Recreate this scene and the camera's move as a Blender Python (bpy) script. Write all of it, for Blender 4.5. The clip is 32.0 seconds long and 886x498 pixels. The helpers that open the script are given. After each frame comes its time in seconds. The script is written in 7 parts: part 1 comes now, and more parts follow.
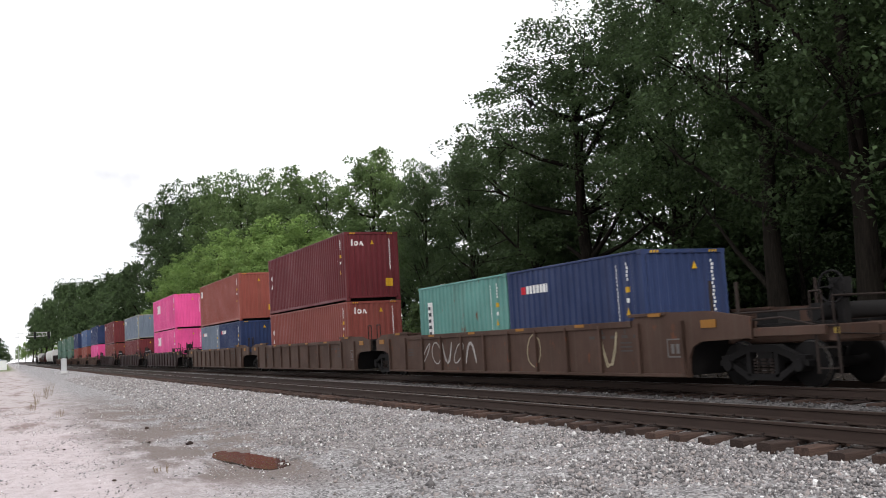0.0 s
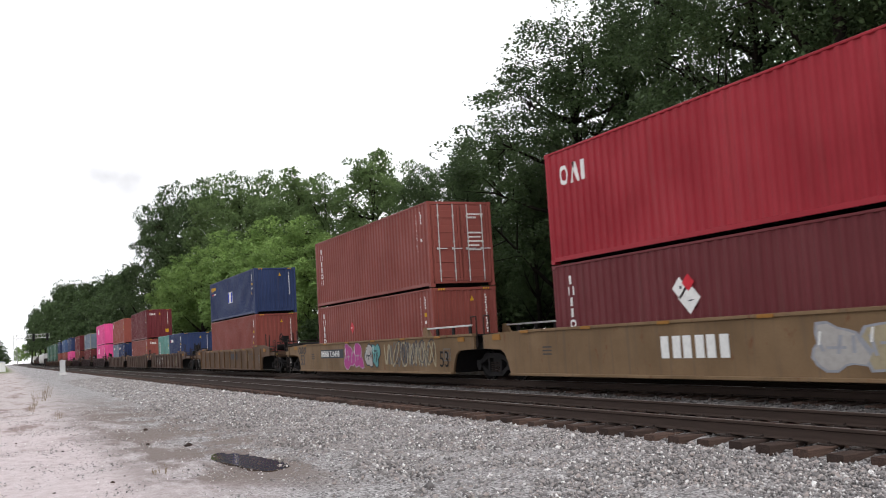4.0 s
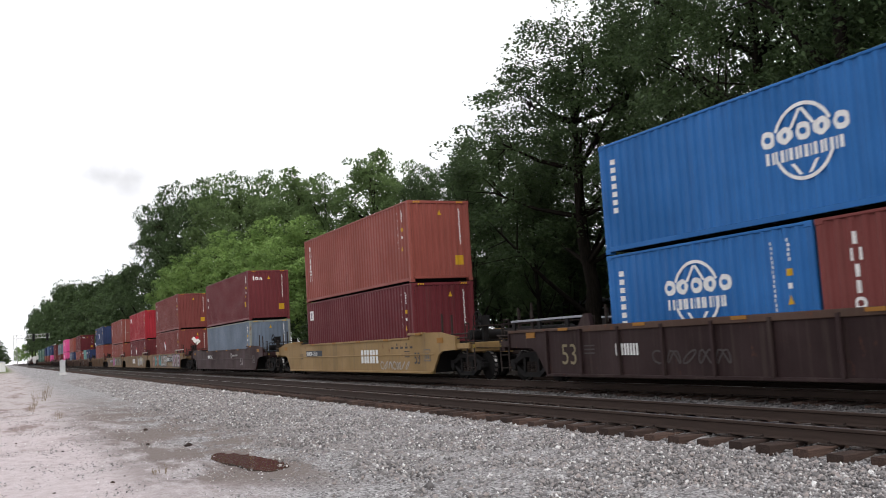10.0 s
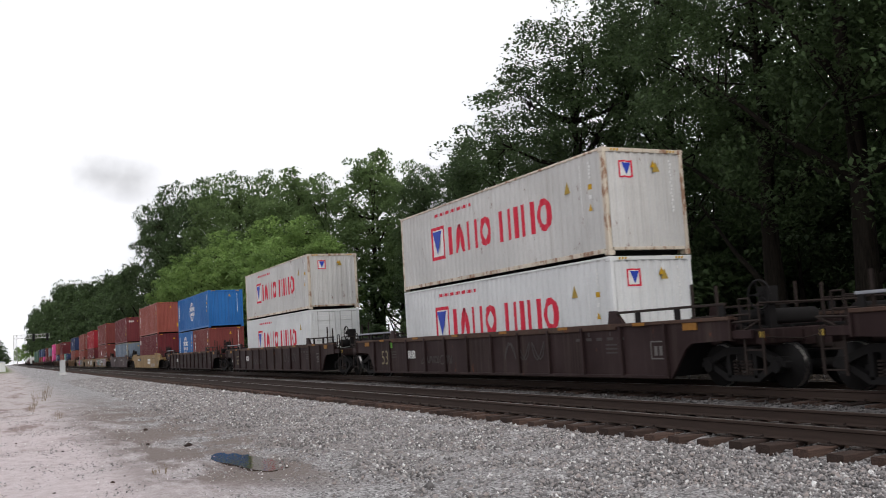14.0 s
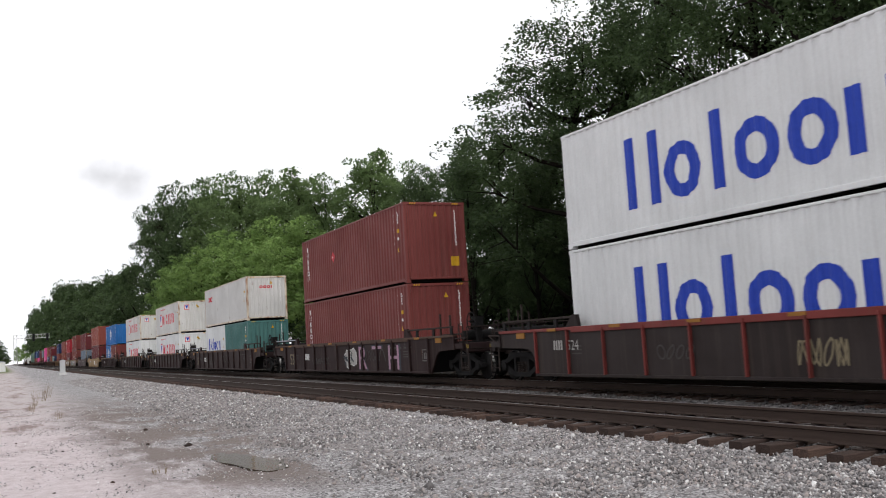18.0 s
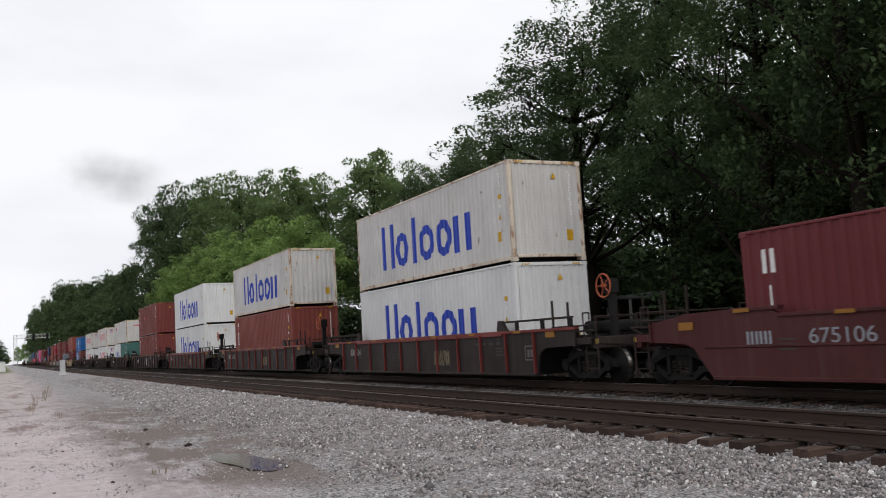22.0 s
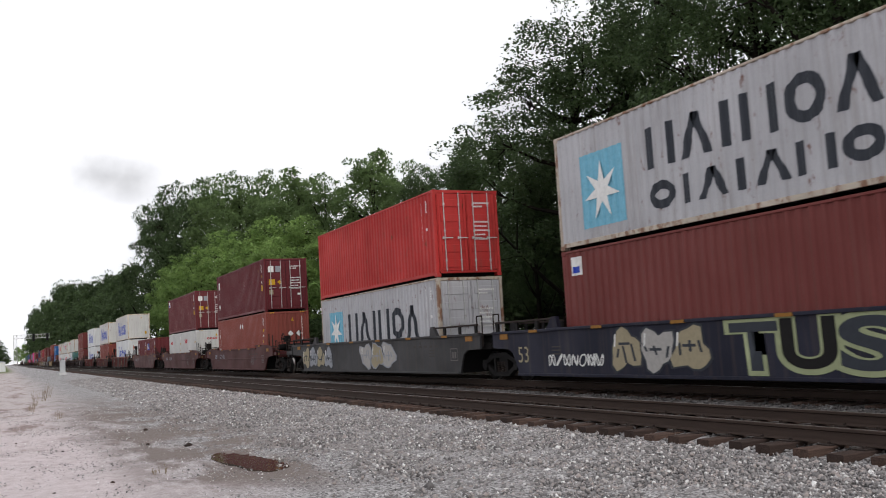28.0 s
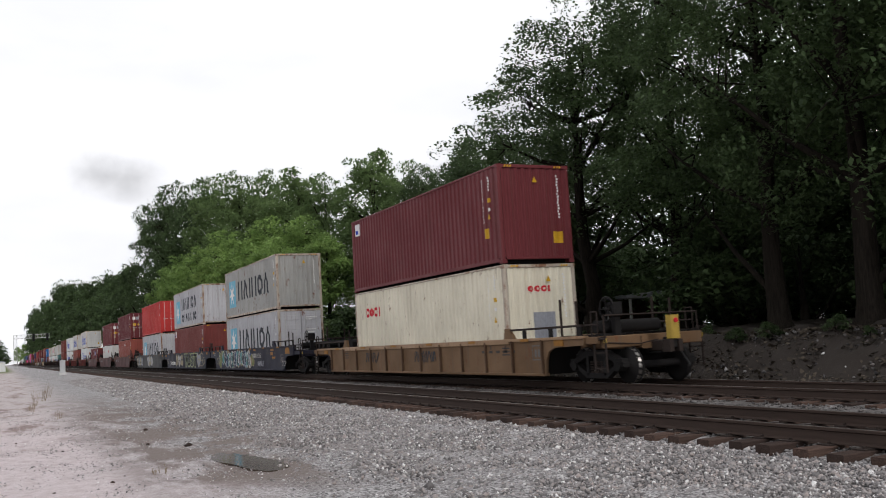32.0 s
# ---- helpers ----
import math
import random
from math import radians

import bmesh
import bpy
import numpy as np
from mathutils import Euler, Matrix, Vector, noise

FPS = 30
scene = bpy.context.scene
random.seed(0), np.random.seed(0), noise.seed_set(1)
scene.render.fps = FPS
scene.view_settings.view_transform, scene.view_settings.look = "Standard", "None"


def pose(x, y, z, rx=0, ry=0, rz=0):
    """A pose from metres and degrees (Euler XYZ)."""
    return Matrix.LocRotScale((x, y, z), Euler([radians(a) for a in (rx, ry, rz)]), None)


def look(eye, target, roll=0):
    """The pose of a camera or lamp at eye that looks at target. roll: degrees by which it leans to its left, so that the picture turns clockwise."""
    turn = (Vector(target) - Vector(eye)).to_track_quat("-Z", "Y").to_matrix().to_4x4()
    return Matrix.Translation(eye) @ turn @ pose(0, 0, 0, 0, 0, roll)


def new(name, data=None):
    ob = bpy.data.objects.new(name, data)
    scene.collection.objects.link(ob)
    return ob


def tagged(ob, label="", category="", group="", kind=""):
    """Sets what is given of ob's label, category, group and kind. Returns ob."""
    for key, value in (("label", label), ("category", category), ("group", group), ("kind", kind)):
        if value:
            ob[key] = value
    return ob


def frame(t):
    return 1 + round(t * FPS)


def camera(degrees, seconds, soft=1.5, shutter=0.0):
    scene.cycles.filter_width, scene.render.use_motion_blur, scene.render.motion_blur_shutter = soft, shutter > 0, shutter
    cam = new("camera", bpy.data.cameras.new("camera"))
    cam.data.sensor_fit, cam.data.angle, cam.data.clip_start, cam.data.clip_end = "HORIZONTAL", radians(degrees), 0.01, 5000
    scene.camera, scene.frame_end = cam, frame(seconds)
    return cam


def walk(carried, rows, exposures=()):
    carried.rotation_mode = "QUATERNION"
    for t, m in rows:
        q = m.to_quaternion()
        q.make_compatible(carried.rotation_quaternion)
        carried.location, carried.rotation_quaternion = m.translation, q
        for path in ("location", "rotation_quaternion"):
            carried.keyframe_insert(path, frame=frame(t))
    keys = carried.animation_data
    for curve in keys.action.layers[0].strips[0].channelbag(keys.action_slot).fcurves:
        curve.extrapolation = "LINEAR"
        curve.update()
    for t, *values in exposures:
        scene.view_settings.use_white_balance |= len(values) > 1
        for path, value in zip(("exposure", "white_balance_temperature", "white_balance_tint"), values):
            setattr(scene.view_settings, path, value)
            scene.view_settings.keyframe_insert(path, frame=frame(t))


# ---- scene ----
# The railway runs along +y; the lot where the camera stands is z = 0; rail tops are at z = 0.35.
cam = camera(52.18, 32.0, soft=1.0, shutter=0.12)


def aim(yaw, pitch):
    """The camera's pose on its tripod, turned right of the track and tilted up by these degrees."""
    a, b = radians(yaw), radians(pitch)
    eye = Vector((0, 0, 1.65))
    return look(eye, eye + Vector((math.sin(a) * math.cos(b), math.cos(a) * math.cos(b), math.sin(b))), -3.38)


PATH = [
    (0.0, aim(26.00, 5.56)),
    (0.9, aim(26.00, 5.58)),
    (1.5, aim(26.07, 5.66)),
    (32.0, aim(26.07, 5.66)),
]
EXPOSURE = ((0.0, -0.14), (3.0, -0.15), (6.0, -0.40), (8.0, -0.36), (10.0, -0.30), (12.0, -0.46), (13.0, -0.54), (14.0, -0.54), (17.0, -0.38), (18.0, -0.40), (19.0, -0.64), (20.0, -0.66), (21.0, -0.68), (22.0, -0.72), (23.0, -0.52), (24.0, -0.46), (25.0, -0.44), (28.0, -0.54), (32.0, -0.60))
walk(cam, PATH, [(t, e, 6330, 12) for t, e in EXPOSURE])

# ---- sky, sun, exposure ----
world = bpy.data.worlds.new("sky")
scene.world = world
world.use_nodes = True


def build_sky():
    nt = world.node_tree
    nt.nodes.clear()
    N, L = nt.nodes.new, nt.links.new
    out, bg = N("ShaderNodeOutputWorld"), N("ShaderNodeBackground")
    sky = N("ShaderNodeTexSky")
    sky.sky_type, sky.sun_disc = "NISHITA", False
    sky.sun_elevation, sky.sun_rotation = radians(29.4), radians(166.5)
    sky.air_density, sky.dust_density = 1.0, 3.0
    blue = N("ShaderNodeMix")
    blue.data_type, blue.blend_type = "RGBA", "MULTIPLY"
    blue.inputs["Factor"].default_value = 1
    L(sky.outputs[0], blue.inputs["A"])
    blue.inputs["B"].default_value = (0.11, 0.11, 0.11, 1)
    tc = N("ShaderNodeTexCoord")
    mp = N("ShaderNodeMapping")
    mp.inputs["Scale"].default_value = (1.0, 1.0, 3.0)
    mp.inputs["Location"].default_value = (0.37, 0.1, 0.0)
    L(tc.outputs["Generated"], mp.inputs["Vector"])
    n1 = N("ShaderNodeTexNoise")
    n1.inputs["Scale"].default_value, n1.inputs["Detail"].default_value, n1.inputs["Roughness"].default_value = 3.0, 8, 0.55
    L(mp.outputs[0], n1.inputs["Vector"])
    ramp = N("ShaderNodeValToRGB")
    ramp.color_ramp.elements[0].position, ramp.color_ramp.elements[0].color = 0.28, (0.95, 0.95, 0.95, 1)
    ramp.color_ramp.elements[1].position, ramp.color_ramp.elements[1].color = 0.5, (1, 1, 1, 1)
    L(n1.outputs["Fac"], ramp.inputs["Fac"])
    # shading of the overcast layer: bright veil with faint greyer rolls
    n2 = N("ShaderNodeTexNoise")
    n2.inputs["Scale"].default_value, n2.inputs["Detail"].default_value = 2.2, 6
    mp2 = N("ShaderNodeMapping")
    mp2.inputs["Scale"].default_value, mp2.inputs["Location"].default_value = (1.6, 1.6, 5.0), (2.3, 0.7, 1.4)
    L(tc.outputs["Generated"], mp2.inputs["Vector"])
    L(mp2.outputs[0], n2.inputs["Vector"])
    shade = N("ShaderNodeValToRGB")
    shade.color_ramp.elements[0].position, shade.color_ramp.elements[0].color = 0.30, (1.46, 1.47, 1.50, 1)
    shade.color_ramp.elements[1].position, shade.color_ramp.elements[1].color = 0.55, (1.60, 1.60, 1.60, 1)
    L(n2.outputs["Fac"], shade.inputs["Fac"])
    # one low grey cloud over the far trees
    sub = N("ShaderNodeVectorMath")
    sub.operation = "SUBTRACT"
    L(tc.outputs["Generated"], sub.inputs[0])
    sub.inputs[1].default_value = CLOUD
    mul = N("ShaderNodeVectorMath")
    mul.operation = "MULTIPLY"
    L(sub.outputs[0], mul.inputs[0])
    mul.inputs[1].default_value = (12.5, 12.5, 28)
    n3 = N("ShaderNodeTexNoise")
    n3.inputs["Scale"].default_value, n3.inputs["Detail"].default_value = 14, 5
    L(tc.outputs["Generated"], n3.inputs["Vector"])
    ln = N("ShaderNodeVectorMath")
    ln.operation = "LENGTH"
    L(mul.outputs[0], ln.inputs[0])
    add = N("ShaderNodeMath")
    add.operation = "MULTIPLY_ADD"
    L(n3.outputs["Fac"], add.inputs[0])
    add.inputs[1].default_value = 1.6
    L(ln.outputs["Value"], add.inputs[2])
    grey = N("ShaderNodeMapRange")
    grey.interpolation_type = "SMOOTHSTEP"
    grey.inputs["From Min"].default_value, grey.inputs["From Max"].default_value = 0.85, 1.7
    grey.inputs["To Min"].default_value, grey.inputs["To Max"].default_value = 0.60, 1.0
    L(add.outputs[0], grey.inputs["Value"])
    cloud = N("ShaderNodeVectorMath")
    cloud.operation = "SCALE"
    L(shade.outputs[0], cloud.inputs[0])
    L(grey.outputs["Result"], cloud.inputs["Scale"])
    mix = N("ShaderNodeMix")
    mix.data_type = "RGBA"
    L(ramp.outputs[0], mix.inputs["Factor"])
    L(blue.outputs["Result"], mix.inputs["A"])
    L(cloud.outputs[0], mix.inputs["B"])
    L(mix.outputs["Result"], bg.inputs["Color"])
    bg.inputs["Strength"].default_value = SKY
    L(bg.outputs[0], out.inputs["Surface"])


SKY = 1.0
CLOUD = (0.098, 0.977, 0.187)
build_sky()
sun = new("sun", bpy.data.lights.new("sun", "SUN"))
sun.data.energy, sun.data.angle, sun.data.color = 2.1, radians(14), (1.0, 0.95, 0.88)
sun.matrix_world = look((12, -50, 29), (0, 0, 0))


# ---- materials ----
def nodes(name):
    m = bpy.data.materials.new(name)
    m.use_nodes = True
    nt = m.node_tree
    return m, nt, nt.nodes.new, nt.links.new, nt.nodes["Principled BSDF"]


def noise_node(N, L, vec, scale, detail=4, rough=0.55, stretch=None, shift=(0, 0, 0)):
    if stretch or shift != (0, 0, 0):
        mp = N("ShaderNodeMapping")
        mp.inputs["Scale"].default_value = stretch or (1, 1, 1)
        mp.inputs["Location"].default_value = shift
        L(vec, mp.inputs["Vector"])
        vec = mp.outputs[0]
    n = N("ShaderNodeTexNoise")
    n.inputs["Scale"].default_value, n.inputs["Detail"].default_value, n.inputs["Roughness"].default_value = scale, detail, rough
    L(vec, n.inputs["Vector"])
    return n.outputs["Fac"]


def span(N, L, val, a, b, lo=0.0, hi=1.0):
    r = N("ShaderNodeMapRange")
    for k, x in (("From Min", a), ("From Max", b), ("To Min", lo), ("To Max", hi)):
        r.inputs[k].default_value = x
    L(val, r.inputs["Value"])
    return r.outputs["Result"]


def blend(N, L, fac, a, b, mode="MIX"):
    x = N("ShaderNodeMix")
    x.data_type, x.blend_type = "RGBA", mode
    for v, k in ((fac, "Factor"), (a, "A"), (b, "B")):
        if isinstance(v, (int, float)):
            x.inputs[k].default_value = v
        elif isinstance(v, tuple):
            x.inputs[k].default_value = (*v, 1)
        else:
            L(v, x.inputs[k])
    return x.outputs["Result"]


def bump(N, L, p, height, strength, dist):
    b = N("ShaderNodeBump")
    b.inputs["Strength"].default_value, b.inputs["Distance"].default_value = strength, dist
    L(height, b.inputs["Height"])
    L(b.outputs[0], p.inputs["Normal"])


def own_coords(N, L):
    """Object coordinates, shifted for each object."""
    tc, oi, ma = N("ShaderNodeTexCoord"), N("ShaderNodeObjectInfo"), N("ShaderNodeVectorMath")
    ma.operation = "MULTIPLY_ADD"
    ma.inputs[1].default_value = (37, 53, 71)
    comb = N("ShaderNodeCombineXYZ")
    for i in range(3):
        L(oi.outputs["Random"], comb.inputs[i])
    L(comb.outputs[0], ma.inputs[0])
    L(tc.outputs["Object"], ma.inputs[2])
    return ma.outputs[0], oi.outputs["Random"]


def paint(name, col, rough=0.5, wear=0.3, rust=0.0, dirt=0.35, dirt_col=(0.09, 0.07, 0.055), rust_col=(0.13, 0.045, 0.02), metal=0.0):
    """Old paint on steel: faded in patches, streaked with dirt from above, rust where it is worn through."""
    m, nt, N, L, p = nodes(name)
    v, rnd = own_coords(N, L)
    fade = noise_node(N, L, v, 0.55, 5)
    grain = noise_node(N, L, v, 22, 4, 0.7)
    light = tuple(min(0.85, c * (1.08 + 0.5 * wear) + 0.005) for c in col)
    dark = tuple(c * (1 - 0.55 * wear) for c in col)
    c = blend(N, L, span(N, L, fade, 0.30, 0.70), dark, light)
    c = blend(N, L, span(N, L, grain, 0.3, 0.75, 0.0, 0.35), c, tuple(x * 0.72 for x in col))
    st = noise_node(N, L, v, 1.0, 6, 0.65, (5.5, 5.5, 0.22))
    c = blend(N, L, span(N, L, st, 0.52, 0.78, 0.0, dirt), c, dirt_col)
    if rust:
        r1 = noise_node(N, L, v, 2.6, 8, 0.7, (1.6, 1.6, 0.7), (3, 5, 1))
        c = blend(N, L, span(N, L, r1, 0.66 - 0.12 * rust, 0.72 - 0.1 * rust, 0, 0.85), c, rust_col)
    L(c, p.inputs["Base Color"])
    L(span(N, L, fade, 0.3, 0.7, rough + 0.12, rough - 0.06), p.inputs["Roughness"])
    p.inputs["Metallic"].default_value = metal
    p.inputs["Specular IOR Level"].default_value = 0.15
    bump(N, L, p, grain, 0.18, 0.006)
    return m


def plain(name, col, rough=0.6, metal=0.0):
    """Thin paint and small fittings: a little grain and grime only."""
    m, nt, N, L, p = nodes(name)
    v, rnd = own_coords(N, L)
    g = noise_node(N, L, v, 9, 5, 0.65)
    L(blend(N, L, span(N, L, g, 0.4, 0.75, 0, 0.5), col, tuple(c * 0.6 for c in col)), p.inputs["Base Color"])
    p.inputs["Roughness"].default_value, p.inputs["Metallic"].default_value = rough, metal
    p.inputs["Specular IOR Level"].default_value = 0.15
    return m


M = {}
for nm, col, kw in (
    ("maroon", (0.118, 0.022, 0.026), dict(wear=0.14, dirt=0.25)),
    ("wine", (0.105, 0.016, 0.021), dict(wear=0.14, dirt=0.25)),
    ("brown", (0.15, 0.037, 0.033), dict(wear=0.14, dirt=0.3)),
    ("rust_red", (0.19, 0.050, 0.040), dict(wear=0.14, dirt=0.25)),
    ("orange", (0.225, 0.060, 0.046), dict(wear=0.14, dirt=0.25)),
    ("red", (0.27, 0.016, 0.026), dict(wear=0.25, dirt=0.2)),
    ("bright_red", (0.40, 0.03, 0.027), dict(wear=0.35, dirt=0.4, rust=0.4)),
    ("navy", (0.020, 0.034, 0.092), dict(wear=0.3, dirt=0.2)),
    ("blue", (0.018, 0.115, 0.33), dict(wear=0.25, dirt=0.2)),
    ("steel_blue", (0.06, 0.10, 0.20), dict(wear=0.25, dirt=0.2)),
    ("grey_blue", (0.135, 0.168, 0.215), dict(wear=0.25, dirt=0.35)),
    ("teal", (0.10, 0.245, 0.215), dict(wear=0.3, dirt=0.4, rust=0.3)),
    ("sea_green", (0.06, 0.15, 0.14), dict(wear=0.3, dirt=0.3)),
    ("green", (0.07, 0.13, 0.10), dict(wear=0.3, dirt=0.3)),
    ("pink", (0.62, 0.075, 0.25), dict(wear=0.2, dirt=0.15)),
    ("white", (0.52, 0.515, 0.50), dict(wear=0.15, dirt=0.35, rust=0.25, dirt_col=(0.28, 0.25, 0.21))),
    ("clean_white", (0.61, 0.62, 0.62), dict(wear=0.1, dirt=0.18, dirt_col=(0.3, 0.28, 0.25))),
    ("cream", (0.66, 0.62, 0.50), dict(wear=0.2, dirt=0.45, rust=0.45, dirt_col=(0.27, 0.2, 0.13))),
    ("light_grey", (0.32, 0.32, 0.305), dict(wear=0.25, dirt=0.6, rust=0.6, dirt_col=(0.16, 0.13, 0.1))),
    ("pale_grey", (0.40, 0.40, 0.42), dict(wear=0.2, dirt=0.5, rust=0.55, dirt_col=(0.16, 0.13, 0.1))),
    ("car_brown", (0.064, 0.037, 0.027), dict(wear=0.5, dirt=0.55, rust=0.4, rough=0.7)),
    ("car_rust", (0.095, 0.056, 0.034), dict(wear=0.5, dirt=0.6, rust=0.5, rough=0.7)),
    ("car_tan", (0.140, 0.083, 0.044), dict(wear=0.45, dirt=0.6, rust=0.5, rough=0.65)),
    ("car_yellow", (0.246, 0.157, 0.064), dict(wear=0.3, dirt=0.55, rust=0.35, rough=0.6)),
    ("car_dirty_yellow", (0.168, 0.108, 0.058), dict(wear=0.4, dirt=0.7, rust=0.5, rough=0.7)),
    ("car_maroon", (0.032, 0.0120, 0.0130), dict(wear=0.45, dirt=0.5, rust=0.2, rough=0.6)),
    ("car_red_maroon", (0.064, 0.016, 0.016), dict(wear=0.4, dirt=0.45, rough=0.6)),
    ("car_dark_brown", (0.0255, 0.0135, 0.0135), dict(wear=0.45, dirt=0.5, rust=0.2, rough=0.7)),
    ("car_black", (0.025, 0.018, 0.017), dict(wear=0.3, dirt=0.4, rough=0.65)),
    ("car_navy", (0.0150, 0.0155, 0.0290), dict(wear=0.4, dirt=0.5, rough=0.6)),
    ("car_grey", (0.042, 0.041, 0.043), dict(wear=0.4, dirt=0.5, rough=0.6)),
    ("tan_trim", (0.26, 0.165, 0.095), dict(wear=0.4, dirt=0.5, rust=0.4)),
    ("trim_red", (0.150, 0.028, 0.024), dict(wear=0.4, dirt=0.4)),
    ("rusty_trim", (0.40, 0.35, 0.29), dict(wear=0.4, dirt=0.7, rust=1.3, dirt_col=(0.2, 0.1, 0.05), rust_col=(0.16, 0.065, 0.03))),
    ("rusty_white", (0.56, 0.50, 0.41), dict(wear=0.3, dirt=0.8, rust=1.2, dirt_col=(0.3, 0.18, 0.1), rust_col=(0.22, 0.10, 0.05))),
    ("rusty_tan", (0.22, 0.23, 0.20), dict(wear=0.3, dirt=0.6, rust=0.8)),
    ("hopper_white", (0.50, 0.49, 0.47), dict(wear=0.3, dirt=0.5)),
    ("cabinet_grey", (0.40, 0.41, 0.42), dict(wear=0.2, dirt=0.3)),
):
    M[nm] = paint(nm + "_paint", col, **kw)
for nm, col, r, me in (
    ("m_white", (0.72, 0.72, 0.70), 0.6, 0), ("m_yellow", (0.496, 0.288, 0.016), 0.5, 0), ("m_red", (0.52, 0.02, 0.035), 0.5, 0),
    ("m_crimson", (0.60, 0.03, 0.06), 0.5, 0), ("m_blue", (0.022, 0.055, 0.38), 0.5, 0), ("m_sky", (0.170, 0.425, 0.561), 0.5, 0),
    ("m_dark", (0.035, 0.04, 0.05), 0.6, 0), ("m_green", (0.14, 0.36, 0.06), 0.6, 0), ("m_lime", (0.140, 0.165, 0.050), 0.6, 0),
    ("m_orange", (0.55, 0.16, 0.03), 0.6, 0), ("m_pink", (0.360, 0.056, 0.216), 0.7, 0), ("m_mauve", (0.36, 0.22, 0.29), 0.7, 0),
    ("m_silver", (0.360, 0.344, 0.328), 0.6, 0), ("m_aqua", (0.099, 0.260, 0.260), 0.7, 0), ("m_tan", (0.315, 0.270, 0.180), 0.7, 0),
    ("m_grey", (0.27, 0.28, 0.31), 0.6, 0), ("m_dim_tan", (0.20, 0.165, 0.105), 0.7, 0), ("m_faint", (0.060, 0.052, 0.050), 0.7, 0), ("m_dull_yellow", (0.36, 0.25, 0.05), 0.6, 0), ("m_worn", (0.135, 0.125, 0.120), 0.7, 0), ("m_amber", (0.27, 0.125, 0.025), 0.6, 0), ("m_pale_lime", (0.30, 0.33, 0.19), 0.7, 0), ("m_deep_blue", (0.035, 0.075, 0.16), 0.7, 0), ("m_peach", (0.300, 0.156, 0.120), 0.7, 0),
    ("iron", (0.013, 0.012, 0.012), 0.8, 0.0), ("iron_brown", (0.030, 0.022, 0.019), 0.8, 0.0), ("steel", (0.42, 0.40, 0.38), 0.32, 1.0),
    ("rubber", (0.02, 0.02, 0.02), 0.8, 0), ("galvanised", (0.50, 0.50, 0.49), 0.55, 0.5), ("wheel_orange", (0.38, 0.10, 0.05), 0.6, 0),
    ("lens_black", (0.012, 0.012, 0.013), 0.4, 0),
):
    M[nm] = plain(nm, col, r, me)


def rail_material():
    m, nt, N, L, p = nodes("rail_steel")
    tc = N("ShaderNodeTexCoord")
    g = noise_node(N, L, tc.outputs["Object"], 6, 5, 0.6, (4, 0.3, 4))
    L(blend(N, L, g, (0.062, 0.042, 0.034), (0.028, 0.020, 0.017)), p.inputs["Base Color"])
    p.inputs["Specular IOR Level"].default_value = 0.12
    p.inputs["Roughness"].default_value = 0.72
    return m


def tie_material():
    m, nt, N, L, p = nodes("tie_wood")
    v, rnd = own_coords(N, L)
    g = noise_node(N, L, v, 5, 7, 0.7, (0.5, 7, 7))
    c = blend(N, L, span(N, L, g, 0.3, 0.7), (0.030, 0.021, 0.017), (0.125, 0.080, 0.064))
    c = blend(N, L, span(N, L, rnd, 0, 1, 0, 0.85), c, (0.028, 0.021, 0.019))
    L(c, p.inputs["Base Color"])
    p.inputs["Roughness"].default_value = 0.9
    p.inputs["Specular IOR Level"].default_value = 0.1
    bump(N, L, p, g, 0.6, 0.02)
    return m


def stone_material(name, k):
    m, nt, N, L, p = nodes(name)
    geo = N("ShaderNodeNewGeometry")
    r = N("ShaderNodeValToRGB")
    e = r.color_ramp.elements
    e[0].position, e[0].color = 0.0, (0.060 * k, 0.056 * k, 0.056 * k, 1)
    e[1].position, e[1].color = 1.0, (0.80 * k, 0.79 * k, 0.78 * k, 1)
    for pos, c in ((0.3, (0.17, 0.16, 0.16)), (0.6, (0.29, 0.275, 0.27)), (0.78, (0.33, 0.28, 0.26)), (0.92, (0.44, 0.425, 0.42))):
        r.color_ramp.elements.new(pos).color = (*[x * k for x in c], 1)
    L(geo.outputs["Random Per Island"], r.inputs["Fac"])
    tc = N("ShaderNodeTexCoord")
    g = noise_node(N, L, tc.outputs["Object"], 45, 4, 0.7)
    L(blend(N, L, span(N, L, g, 0.3, 0.7, 0, 0.5), r.outputs[0], (0.17 * k, 0.16 * k, 0.158 * k)), p.inputs["Base Color"])
    p.inputs["Roughness"].default_value = 0.9
    p.inputs["Specular IOR Level"].default_value = 0.2
    bump(N, L, p, g, 0.4, 0.01)
    return m


